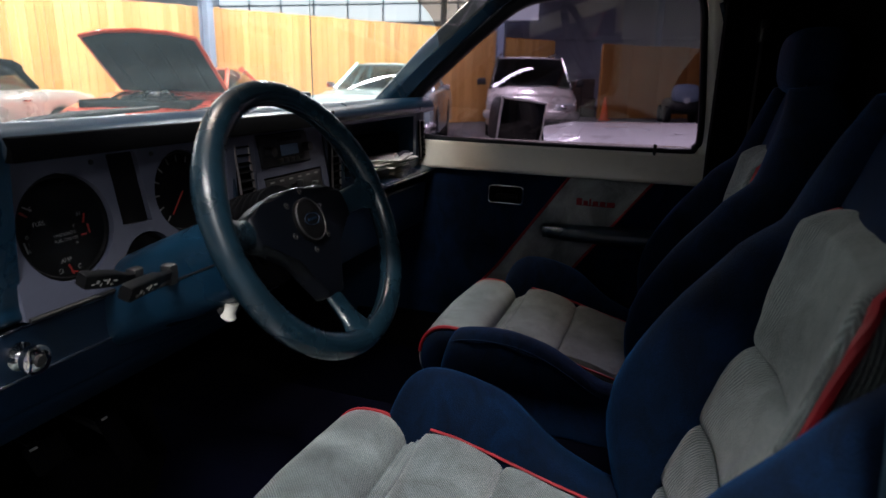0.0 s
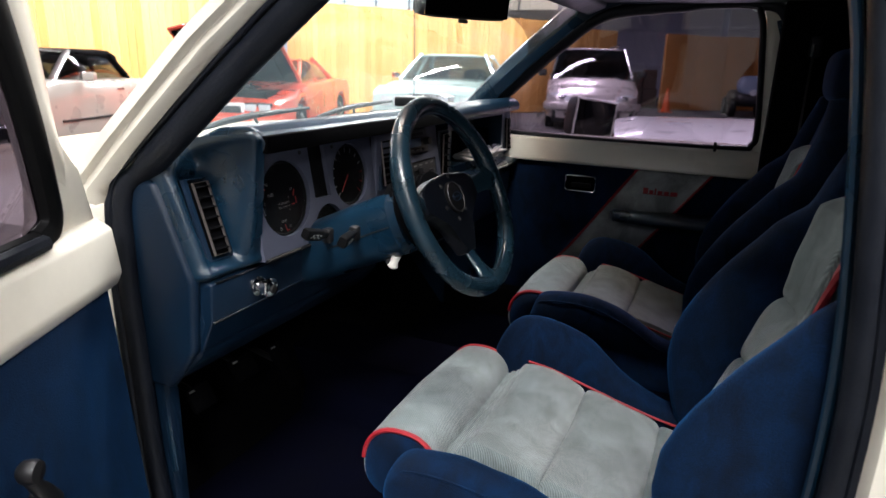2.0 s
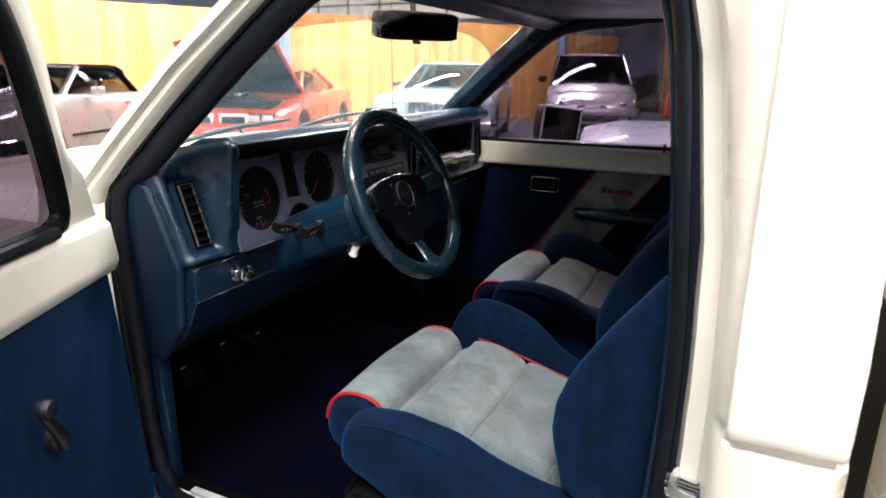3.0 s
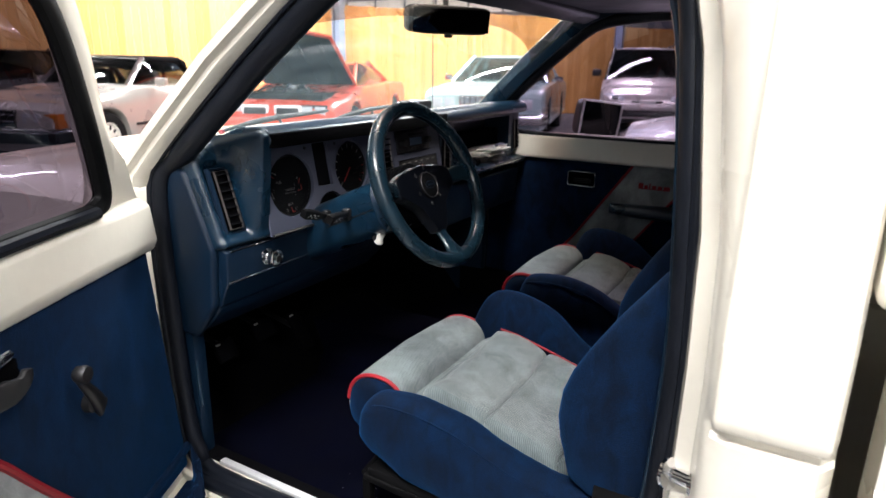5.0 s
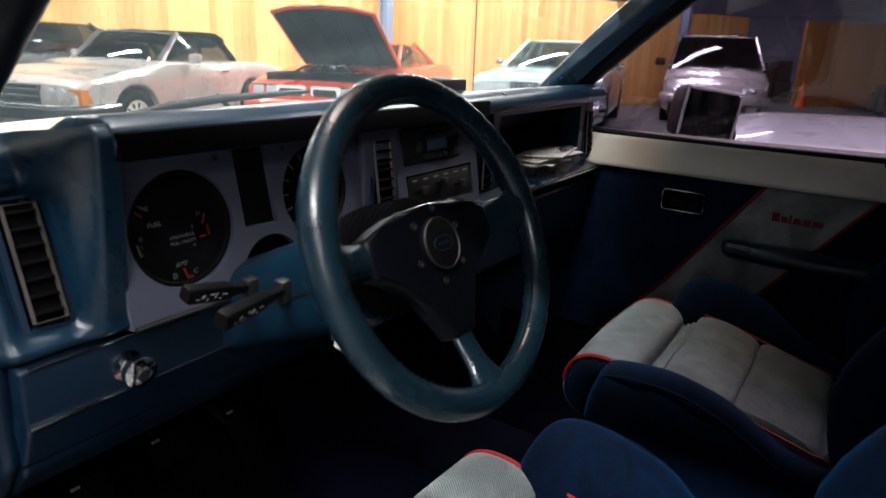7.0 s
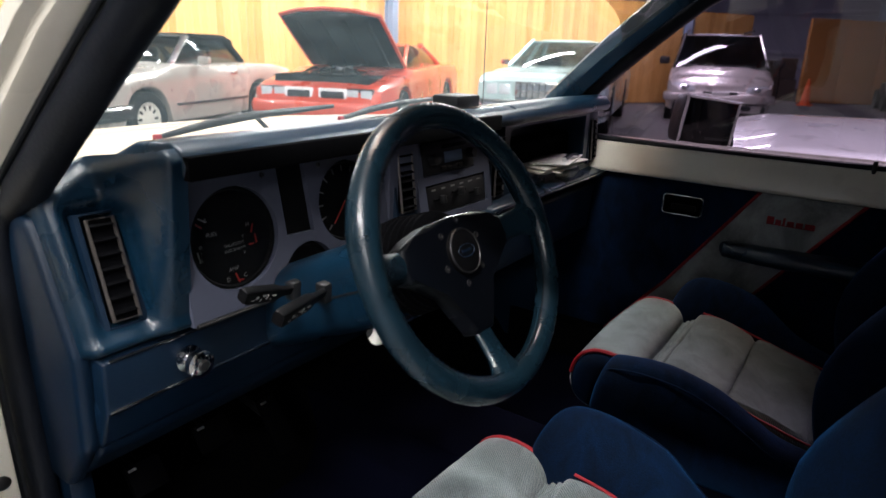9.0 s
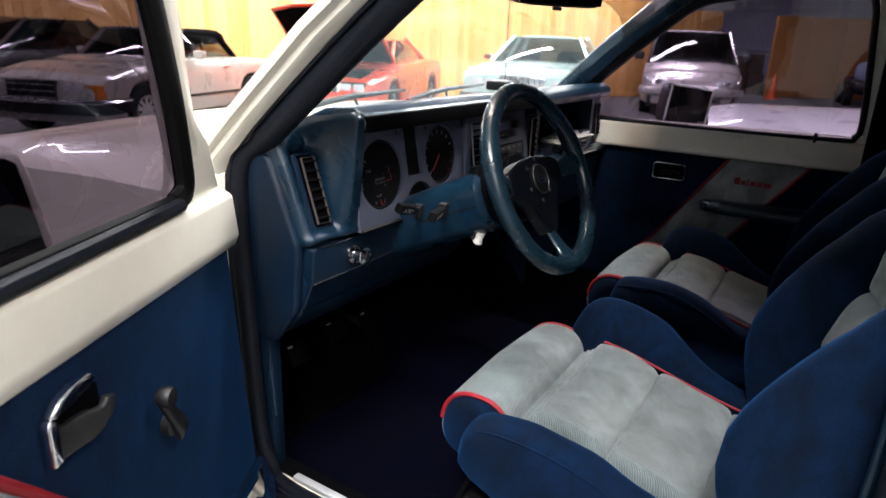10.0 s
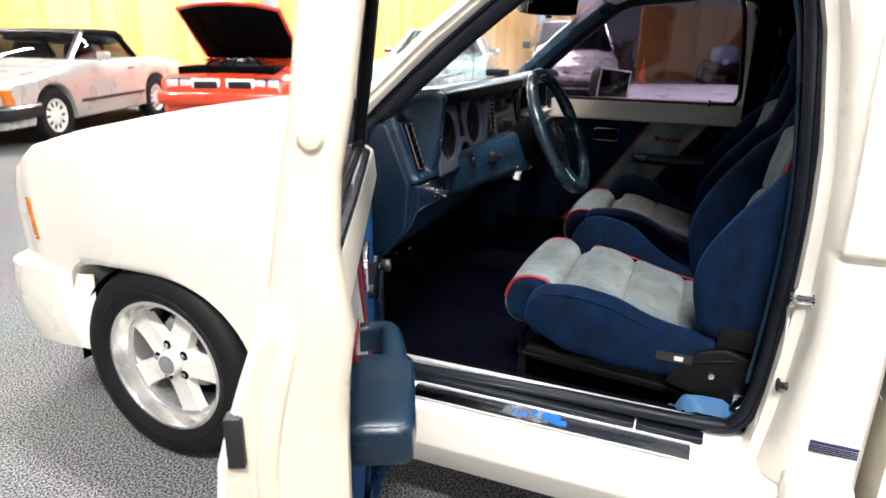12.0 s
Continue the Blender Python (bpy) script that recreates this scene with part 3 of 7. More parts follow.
def corner_rings():
    rings = []
    for z in (0.42, 0.45, 0.48, 0.52, 0.58, 0.66, 0.75, 0.85, 0.904, 0.9075, 0.925, 0.928, 0.98, 1.04, 1.10, 1.20, 1.30, 1.38, 1.44, 1.47):
        dx = max(0.0, z - 1.02) * 0.145
        step = 0.0 if z < 0.905 else 0.008 if z < 0.927 else 0.003
        ring = []
        for i, (x, y) in enumerate(CORNER):
            ky = lerp_table(YREAR, z) if i < 8 else 0.0
            ring.append((x + dx + (step if i in (6, 7, 8, 9) else 0), y + ky * (1.0 if i < 6 else 0.5), z))
        rings.append(ring)
    return rings


part("cab_corner", loft(corner_rings()), PAINT, truck)
part("cab_corner", moved(loft(corner_rings()), Matrix.Diagonal((-1, 1, 1, 1))), PAINT, truck)
# Pillar trim is black to hold the shade beside the seats in its colour.
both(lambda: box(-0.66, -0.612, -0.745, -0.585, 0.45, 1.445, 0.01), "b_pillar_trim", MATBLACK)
roof = [[(x * (1 - 0.10 * max(0, abs(y + 0.37) - 0.30)), y, 1.462 + 0.05 * (1 - (x / 0.68) ** 4) - 0.10 * max(0, y + 0.10)) for x in [0.68 * math.sin(math.pi / 2 * i / 8) for i in range(-8, 9)]] for y in (0.03, -0.02, -0.10, -0.30, -0.50, -0.70, -0.76)]
part("roof", loft(roof, closed=False), PAINT, truck)
# Trim coloured black, plus an added black sheet, for the shade behind the seats.
part("corner_trim", prism([(0.704, 0.95), (0.618, 0.95), (0.562, 1.44), (0.648, 1.44)], "y", -0.735, -0.506, 0.008), MATBLACK, truck, "rear cab corner trim, coloured black for its shade")
part("rear_shade_panel", box(-0.60, 0.60, -0.724, -0.712, 0.90, 1.43, 0.004), MATBLACK, truck)
part("headliner", box(-0.63, 0.63, -0.74, -0.03, 1.437, 1.462, 0.01), VINYLD, truck, "dark blue headliner")
part("windscreen_header", prism([(-0.05, 1.425), (0.0, 1.405), (0.03, 1.415), (0.03, 1.46), (-0.05, 1.47)], "x", -0.64, 0.64, 0.006), VINYLD, truck)

both(lambda: prism([(-0.838, 0.920), (-0.8435, 0.932), (-0.8435, 1.02), (-0.789, 1.40), (-0.770, 1.40), (-0.80, 0.920)], "y", -0.742, -0.634, 0.006, 3), "quarter_panel", PAINT, "raised cream-white quarter panel")
for y0, y1 in ((-0.743, -0.618), (-1.34, -0.790)):
    part("side_skirt", box(-0.868, -0.80, y0, y1, 0.24, 0.466, 0.018, 4), PAINT, truck, "moulded cream-white skirt")

# striker, bump stop, stripes on the cab corner
striker = part("striker", lathe([(0.021, 0), (0.021, 0.005), (0.010, 0.008), (0.010, 0.036), (0.017, 0.037), (0.018, 0.048), (0.012, 0.052)], 18, pose(-0.752, -0.588, 0.80, 0, 0, 0) @ pose(0, 0, 0, 80, 0, -25)), CHROME, truck, "chrome door striker bolt")
part("bump_stop", lathe([(0.014, 0), (0.014, 0.003), (0.007, 0.006), (0.007, 0.016), (0.010, 0.018), (0.008, 0.024)], 12, pose(-0.762, -0.588, 0.612, 80, 0, -20)), BLACK, truck, "black rubber bump stop")
for i, (z, h) in enumerate(((0.5415, 0.0055), (0.5345, 0.0016), (0.5300, 0.0015), (0.5255, 0.0014), (0.5212, 0.0013))):
    part("stripe", box(-0.8362, -0.8335, -0.735, -0.652, z - h / 2, z + h / 2, 0), NAVYINK, truck, "navy pinstripe" if i == 0 else "")
    part("stripe", box(-0.8362, -0.8335, -1.20, -0.790, z - h / 2, z + h / 2, 0), NAVYINK, truck)
# pressings in the door jamb
part("jamb_pressing", sweep(curve([(-0.728, -0.588, 0.78), (-0.742, -0.592, 0.70), (-0.728, -0.584, 0.63), (-0.728, -0.578, 0.56), (-0.738, -0.568, 0.49)], 6), [0.004] + [0.007] * 23 + [0.003], [0.002] + [0.006] * 23 + [0.002], side=(0.9, -0.4, 0)), PAINT, truck)

# front clip: fenders and bonnet skin over the engine bay, with wheel arches
TOPZ = [(0.40, 1.058), (0.62, 1.055), (0.9, 1.042), (1.15, 1.020), (1.37, 0.990), (1.51, 0.957), (1.585, 0.915), (1.64, 0.85), (1.665, 0.76)]
HALFW = [(0.40, 0.828), (0.8, 0.836), (1.2, 0.836), (1.48, 0.825), (1.585, 0.80), (1.64, 0.765), (1.665, 0.73)]


def arch(y, yc, zc, rx, rz, base, fore=1.0, square=2.4):
    """The arch's edge: long and round behind the wheel, square-shouldered ahead of it."""
    d, k = ((yc - y) / rx, 2.4) if y < yc else ((y - yc) / (rx * fore), square)
    return base if d >= 1 else max(base, zc + rz * (1 - d ** k) ** (1 / k))


def clip_ring(y):
    zt, hw = smooth_table(TOPZ, y), smooth_table(HALFW, y)
    zb = arch(y, 1.075, 0.24, 0.405, 0.378, 0.24 if y < 1.0 else 0.45, 0.76, 7.0)
    half = [(hw - 0.10, zb), (hw - 0.012, zb), (hw, zb + 0.012), (hw + 0.003, 0.645), (hw + 0.006, 0.645 + 0.35 * (zt - 0.645)), (hw + 0.001, 0.645 + 0.66 * (zt - 0.645)), (hw - 0.012, zt - 0.035), (hw - 0.05, zt - 0.004), (hw - 0.14, zt + 0.008), (0.42, zt + 0.022), (0.2, zt + 0.03)]
    return [(-x, y, z) for x, z in half] + [(0, y, zt + 0.032)] + [(x, y, z) for x, z in reversed(half)]


part("bonnet", loft([clip_ring(0.66 + 1.005 * i / 50) for i in range(51)]), PAINT, truck, "cream-white wings and bonnet")
for sgn in (-1, 1):
    part("rear_wing", loft([[(sgn * (x - 0.03), y, z) for x, z in ((abs(p[0]), p[2]) for p in clip_ring(y)[:10])] + [(sgn * abs(p[0]), p[1], p[2]) for p in clip_ring(y)[:10][::-1]] for y in (0.432, 0.50, 0.58, 0.662)]), PAINT, truck)

BUMP = [(-0.842, 1.392), (-0.850, 1.50), (-0.838, 1.605), (-0.78, 1.68), (-0.60, 1.735), (-0.3, 1.755), (0, 1.76)]
BUMP = BUMP + [(-x, y) for x, y in reversed(BUMP[:-1])]
bring = []
for x, y in [(p.x, p.y) for p in curve([(x, y, 0) for x, y in BUMP], 4)]:
    ins = -1 if x < 0 else 1
    lean = max(0.0, (1.43 - y) / 0.15)
    bring.append([(x, y, 0.575), (x * 1.005, y + 0.006, 0.50), (x * 1.0, y, 0.40 + 0.02 * lean), (x * 0.98, y - 0.03, 0.315), (x * 0.95, y - 0.06, 0.30), (x * 0.93, y - 0.06, 0.56)])
part("front_bumper", loft(bring), PAINT, truck, "cream-white moulded front bumper and air dam")
part("side_marker", moved(prism([(-0.016, -0.066), (0.0, -0.066), (0.012, 0.066), (-0.004, 0.066)], "x", -0.004, 0.004, 0.002), pose(-0.829, 1.497, 0.735, 0, 0, 3)), AMBER, truck, "amber side marker lamp")
for dz in (-0.055, 0.055):
    part("marker_screw", lathe([(0.004, 0), (0.003, 0.002)], 8, pose(-0.834, 1.497 + dz * 0.15, 0.735 + dz, 0, -90, 0)), WHITEINK, truck)
both(lambda: loft([[(-0.80, 1.06 + (0.365 - e) * math.cos(a), 0.25 + (0.385 - e) * math.sin(a)) for a in [math.pi * i / 16 for i in range(17)]] if k == 0 else [(-0.45, 1.06 + 0.355 * math.cos(a), 0.25 + 0.375 * math.sin(a)) for a in [math.pi * i / 16 for i in range(17)]] for k, e in ((0, 0.0), (1, 0))], closed=False), "wheel_well", MATBLACK)
part("cowl", prism([(0.44, 1.00), (0.665, 1.02), (0.665, 1.045), (0.44, 1.06)], "x", -0.69, 0.69, 0.004), BLACK, truck, "black cowl panel under the windscreen")


def wheel(x, y, flip):
    w = part("front_wheel" if y > 0 else "rear_wheel", lathe([(0.192, -0.06), (0.205, -0.09), (0.213, -0.10), (0.216, 0.08), (0.214, 0.100), (0.204, 0.101), (0.199, 0.090), (0.194, 0.060), (0.190, 0.052), (0.176, 0.046), (0.174, 0.010), (0.172, -0.06)], 56, None, False), LIP, truck, "cream five-spoke alloy wheel")
    w.matrix_basis = pose(x, y, 0.315, 0, -90 if not flip else 90, 0)
    prof = [(0.208, -0.095), (0.225, -0.108), (0.262, -0.116), (0.292, -0.108), (0.308, -0.092), (0.3145, -0.06), (0.3145, 0.06), (0.308, 0.092), (0.292, 0.108), (0.262, 0.116), (0.250, 0.114), (0.246, 0.117), (0.225, 0.108), (0.208, 0.096)]
    part("tyre", lathe(prof, 64, None, False), TYRE, w, "black road tyre")
    tread = bmesh.new()
    for i in range(60):
        a = 2 * math.pi * i / 60
        for side in (-1, 1):
            tread = join(tread, moved(box(-0.010, 0.010, -0.030, 0.030, -0.002, 0.0035, 0), Matrix.Rotation(a, 4, "Z") @ pose(0.3135, 0, side * 0.045, 0, 0, 0) @ pose(0, 0, 0, 90, 18 * side, 90)))
    part("tread_blocks", tread, TYRE, w)
    for i in range(5):
        a = 2 * math.pi * i / 5 + 0.855
        part("spoke", moved(loft([[(r, -q, h - 0.03), (r, q, h - 0.03), (r, q * 0.86, h), (r, -q * 0.86, h)] for r, q, h in ((0.02, 0.040, 0.060), (0.06, 0.042, 0.060), (0.12, 0.039, 0.054), (0.165, 0.041, 0.050), (0.177, 0.048, 0.049))]), Matrix.Rotation(a, 4, "Z")), ALLOY, w)
        part("lug_hole", lathe([(0.016, 0.0605), (0.014, 0.0625), (0.001, 0.0626)], 12, Matrix.Rotation(a + 0.63, 4, "Z") @ pose(0.056, 0, 0)), MATBLACK, w)
        part("lug_nut", lathe([(0.013, 0.045), (0.013, 0.061), (0.009, 0.062), (0.009, 0.068), (0.005, 0.072)], 8, Matrix.Rotation(a + 0.63, 4, "Z") @ pose(0.056, 0, 0)), STEEL, w)
    part("hub_cap", lathe([(0.078, 0.02), (0.078, 0.054), (0.074, 0.060), (0.042, 0.062), (0.038, 0.082), (0.034, 0.086), (0.030, 0.084), (0.001, 0.084)], 28), ALLOY, w)
    part("cap_centre", lathe([(0.031, 0.083), (0.030, 0.088), (0.022, 0.0895), (0.001, 0.0895)], 24), STEEL, w)
    part("brake_disc", lathe([(0.13, -0.05), (0.13, -0.03), (0.05, -0.03)], 28), STEEL, w)
    part("wheel_back", lathe([(0.175, -0.075), (0.175, -0.06), (0.01, -0.06)], 28), MATBLACK, w)
    part("valve", tube([(0.17, 0.03, 0.05), (0.176, 0.034, 0.085)], 0.004, 6), BLACK, w)


wheel(-0.722, 1.05, False)
wheel(0.722, 1.05, True)
wheel(-0.722, -1.75, False)
wheel(0.722, -1.75, True)

# load bed and the moulded cap over it
def bed_ring(y):
    zb = arch(y, -1.75, 0.27, 0.37, 0.385, 0.36)
    half = [(0.70, zb), (0.82, zb), (0.834, zb + 0.015), (0.836, 0.70), (0.834, 0.885), (0.824, 0.897), (0.826, 0.912), (0.822, 1.03), (0.81, 1.046), (0.74, 1.048), (0.735, 0.60)]
    return [(-x, y, z) for x, z in half] + [(x, y, z) for x, z in reversed(half)]


part("load_bed", loft([bed_ring(-0.782 - 1.85 * i / 40) for i in range(41)]), PAINT, truck, "cream-white load bed side")
both(lambda: box(-0.822, -0.74, -2.62, -0.785, 1.048, 1.068, 0.004), "bed_rail_trim", VINYL, "blue-grey rail trim")
CAP = [(-0.815, 1.070), (-0.812, 1.10), (-0.74, 1.50), (-0.68, 1.545), (0, 1.575), (0.68, 1.545), (0.74, 1.50), (0.812, 1.10), (0.815, 1.070)]
part("bed_cap", prism(CAP, "y", -2.62, -0.752, 0.012, 3), PAINT, truck, "cream-white moulded bed cap")

# windscreen
WB, WT = [(-0.70, 0.455, 1.072), (-0.35, 0.51, 1.065), (0, 0.525, 1.063), (0.35, 0.51, 1.065), (0.70, 0.455, 1.072)], [(-0.625, 0.0, 1.425), (-0.31, 0.028, 1.445), (0, 0.036, 1.45), (0.31, 0.028, 1.445), (0.625, 0.0, 1.425)]
ws = part("windscreen", loft([WB, WT], closed=False), WINDSCREEN, truck, "clear laminated windscreen")
for edge in (WB, WT):
    part("windscreen_gasket", tube(edge, 0.007, 8), RUBBER, truck)


def on_screen(a, b, off=0.004):
    """A place on the windscreen: a across from -1 to 1, b up from 0 to 1."""
    k = (a + 1) * 2
    i = min(int(k), 3)
    f = k - i
    lo = Vector(WB[i]).lerp(Vector(WB[i + 1]), f)
    hi = Vector(WT[i]).lerp(Vector(WT[i + 1]), f)
    return lo.lerp(hi, b) + Vector((0, -off, -off * 0.9))


band = part("shade_band", loft([[on_screen(-0.9 + 1.8 * i / 18, 0.835 - (0.22 if i > 9 else 0.06) * abs(-1 + i / 9) ** 3) for i in range(19)], [on_screen(-0.9 + 1.8 * i / 18, 0.985) for i in range(19)]], closed=False), glass("shade_band", (0.60, 0.47, 0.40)), truck, "brown-tinted shade band along the windscreen's top")
for x0, x1 in ((-0.40, -0.01), (0.02, 0.42)):
    wp = part("wiper", sweep([(x0, 0.565, 1.114), (x0 + 0.10, 0.566, 1.128), ((x0 + x1) / 2, 0.566, 1.136), (x1, 0.560, 1.142)], [0.004, 0.008, 0.008, 0.004], [0.004, 0.007, 0.007, 0.004], side=(0, 1, 0)), BLACK, truck, "black wiper blade")
    part("wiper_tip", box(x0 - 0.008, x0 + 0.004, 0.560, 0.570, 1.108, 1.119, 0.002), PIPING, wp, "red plastic tip")
    part("wiper_arm", tube([(x0 + 0.32, 0.64, 1.062), ((x0 + x1) / 2, 0.575, 1.140)], 0.0045, 6), BLACK, wp)
part("aerial", tube([(0.651, 0.600, 1.03), (0.648, 0.602, 1.80)], 0.0015, 6), BLACK, truck, "thin black aerial")

# ---- doors ----
# passenger door, shut
pdoor = part("passenger_door", prism([(0.40, 0.45), (0.40, 1.035), (-0.545, 1.045), (-0.56, 0.60), (-0.52, 0.45)], "x", 0.712, 0.834, 0.012), PAINT, truck, "cream-white shut passenger door")
WIN = [(0.335, 1.052), (0.335, 1.10), (0.205, 1.245), (0.075, 1.372), (-0.012, 1.425), (-0.10, 1.437), (-0.40, 1.437), (-0.452, 1.41), (-0.470, 1.30), (-0.488, 1.10), (-0.478, 1.055), (-0.43, 1.043), (0.0, 1.038)]


def win_x(z):
    return 0.705 - max(0, z - 1.04) * 0.15


part("belt_rail", prism([(0.665, 0.966), (0.672, 0.958), (0.715, 0.962), (0.715, 1.036), (0.697, 1.040), (0.684, 1.032)], "y", -0.525, 0.36, 0.006, 3), PAINT, pdoor, "cream-white painted window sill")
part("window_frame", tube(curve([(win_x(z) + 0.006, y + (0.02 if y > 0.2 else -0.024 if y < -0.44 else 0), z + (0.016 if z > 1.3 else 0.005 if z > 1.15 else -0.014)) for y, z in WIN], 5, True), 0.022, 10, True, flat=0.7, up=(1, 0, 0)), PAINT, pdoor)
part("window_channel", tube(curve([(win_x(z) - 0.006, y, z) for y, z in WIN], 5, True), 0.0085, 8, True, up=(1, 0, 0)), RUBBER, pdoor)
bm = bmesh.new()
bm.faces.new([bm.verts.new((win_x(z) + 0.004, y, z)) for y, z in WIN])
g = part("window_glass", bm, TINTED, pdoor, "violet-brown tinted side glass")
part("lock_button", tube([(0.688, -0.384, 1.030), (0.688, -0.384, 1.058)], 0.0045, 8), BLACK, pdoor)
trim = part("door_trim", prism([(0.37, 0.46), (0.37, 0.955), (-0.535, 0.963), (-0.54, 0.60), (-0.50, 0.46)], "x", 0.690, 0.7118, 0.006), VELOUR, pdoor, "navy velour door trim")
SLANT = [(-0.174, 0.962), (-0.394, 0.964), (-0.201, 0.706), (-0.115, 0.58), (-0.03, 0.47), (0.20, 0.47), (0.02, 0.684)]
part("grey_panel", prism(SLANT, "x", 0.6865, 0.6925, 0.003), GREYVEL, trim, "slanted grey cloth panel")
for line in ([(-0.174, 0.962), (0.02, 0.684), (0.20, 0.47)], [(-0.394, 0.964), (-0.201, 0.706), (-0.03, 0.47)]):
    part("piping", tube([(0.687, y, z) for y, z in line], 0.0045, 6), PIPING, trim, "red piping")
part("armrest", sweep([(0.668, -0.105, 0.812), (0.655, -0.118, 0.812), (0.648, -0.20, 0.812), (0.645, -0.32, 0.815), (0.645, -0.41, 0.818), (0.66, -0.425, 0.818)], [0.016, 0.03, 0.036, 0.04, 0.04, 0.03], [0.010, 0.019, 0.021, 0.022, 0.022, 0.016]), VINYL, pdoor, "blue vinyl armrest")
hb = part("handle_plate", box(0.679, 0.692, -0.046, 0.052, 0.871, 0.922, 0.004), MATBLACK, pdoor)
part("handle_frame", tube(curve([(0.677, -0.040, 0.872), (0.677, -0.046, 0.878), (0.677, -0.046, 0.916), (0.677, -0.040, 0.921), (0.677, 0.046, 0.922), (0.677, 0.052, 0.916), (0.677, 0.052, 0.878), (0.677, 0.046, 0.872)], 1, True), 0.0027, 8, True, up=(1, 0, 0)), STEEL, hb, "chrome handle surround")
part("handle_lever", box(0.672, 0.680, -0.032, 0.030, 0.884, 0.900, 0.004), SEATIRON, hb)


def script_bars(parent, put, material):
    """Stitched script, as a row of slanted bars."""
    for i, (a, b, h) in enumerate(((0.0, 0.15, 1.0), (0.18, 0.30, 0.7), (0.33, 0.38, 1.0), (0.42, 0.56, 0.7), (0.60, 0.74, 0.7), (0.78, 0.98, 0.7))):
        part("stitching", put(a, b, h), material, parent)
    part("stitching", put(0.0, 0.98, 0.12), material, parent)


script_bars(trim, lambda a, b, h: box(0.6855, 0.6870, -0.195 - 0.105 * b, -0.195 - 0.105 * a, 0.883, 0.883 + 0.020 * h, 0.001, 1), THREAD)

# passenger mirror on its door
pm = part("wing_mirror", pillow(-0.080, 0.080, -0.03, 0.06, -0.070, 0.070, 6, 6), BLACK, pdoor, "black wing mirror")
pm.matrix_basis = pose(0.955, 0.045, 1.085, 0, 0, -50) @ pose(0, 0, 0, 0, 7, 0)
part("mirror_rim", tube(curve([(-0.076, -0.030, -0.054), (-0.076, -0.030, 0.054), (-0.065, -0.030, 0.064), (0.065, -0.030, 0.064), (0.076, -0.030, 0.054), (0.076, -0.030, -0.054), (0.065, -0.030, -0.064), (-0.065, -0.030, -0.064)], 2, True), 0.0042, 8, True, up=(0, 1, 0)), ALUSTRIP, pm)
part("mirror_face", box(-0.072, 0.072, -0.0325, -0.029, -0.060, 0.060, 0.0015, 2), DARKREFLECT, pm, "mirror glass coloured dark for what it reflects")
part("mirror_arm", tube([(0.10, 0.0, -0.04), (0.0, 0.03, -0.06)], 0.02, 8), BLACK, pm)

# driver door, open: u runs from hinge to latch, w towards the cabin
DO = Matrix(((-0.902, 0.432, 0, -0.815), (-0.432, -0.902, 0, 0.32), (0, 0, 1, 0), (0, 0, 0, 1)))
WOUT = [(0.43, -0.095), (0.55, -0.112), (0.70, -0.121), (0.825, -0.115), (0.867, -0.110), (0.907, -0.099), (0.952, -0.084), (0.995, -0.069), (1.04, -0.052)]
URE = [(0.43, 0.855), (0.47, 0.890), (0.56, 0.900), (0.75, 0.902), (1.04, 0.895)]
UFR = [(0.43, -0.075), (0.9, -0.030), (1.04, -0.045)]
ddoor = part("driver_door", loft([[(lerp_table(UFR, z), -0.014, z), (lerp_table(URE, z) - 0.056, -0.014, z), (lerp_table(URE, z) - 0.050, 0.006, z), (lerp_table(URE, z) - 0.036, 0.018, z), (lerp_table(URE, z) - 0.014, 0.017, z), (lerp_table(URE, z) - 0.004, 0.004, z), (lerp_table(URE, z), lerp_table(WOUT, z) * 0.6, z), (lerp_table(URE, z) + 0.008, lerp_table(WOUT, z) + 0.006, z), (lerp_table(URE, z) + 0.002, lerp_table(WOUT, z), z), (0.45, lerp_table(WOUT, z) - 0.004, z), (lerp_table(UFR, z) - 0.006, lerp_table(WOUT, z), z)] for z in (0.43, 0.45, 0.48, 0.52, 0.56, 0.64, 0.72, 0.80, 0.87, 0.92, 0.97, 1.01, 1.04)]), PAINT, truck, "cream-white open driver door")
ddoor.matrix_basis = DO
part("belt_rail", prism([(-0.06, 1.04), (-0.012, 1.042), (0.006, 1.030), (0.013, 0.965), (0.004, 0.945), (-0.02, 0.945), (-0.06, 0.96)], "x", -0.040, 0.868, 0.006, 3), PAINT, ddoor, "cream-white painted window sill")
part("sash_corner", prism([(-0.040, 0.968), (-0.046, 1.040), (-0.016, 1.112), (0.022, 1.172), (0.060, 1.165), (0.044, 1.10), (0.040, 1.062), (0.052, 1.036), (0.12, 1.026), (0.12, 0.968)], "y", -0.056, -0.018, 0.010, 3), PAINT, ddoor, "cream-white corner below the window frame")
FR = [(-0.006, -0.045, 1.02), (0.016, -0.040, 1.09), (0.058, -0.026, 1.19), (0.110, -0.004, 1.30), (0.155, 0.008, 1.375), (0.215, 0.016, 1.425), (0.33, 0.022, 1.440), (0.74, 0.024, 1.446), (0.790, 0.026, 1.420)]
part("window_frame", tube(curve(FR, 6), 0.034, 12, flat=0.62, up=(0, 1, 0)), PAINT, ddoor, "cream-white window frame")
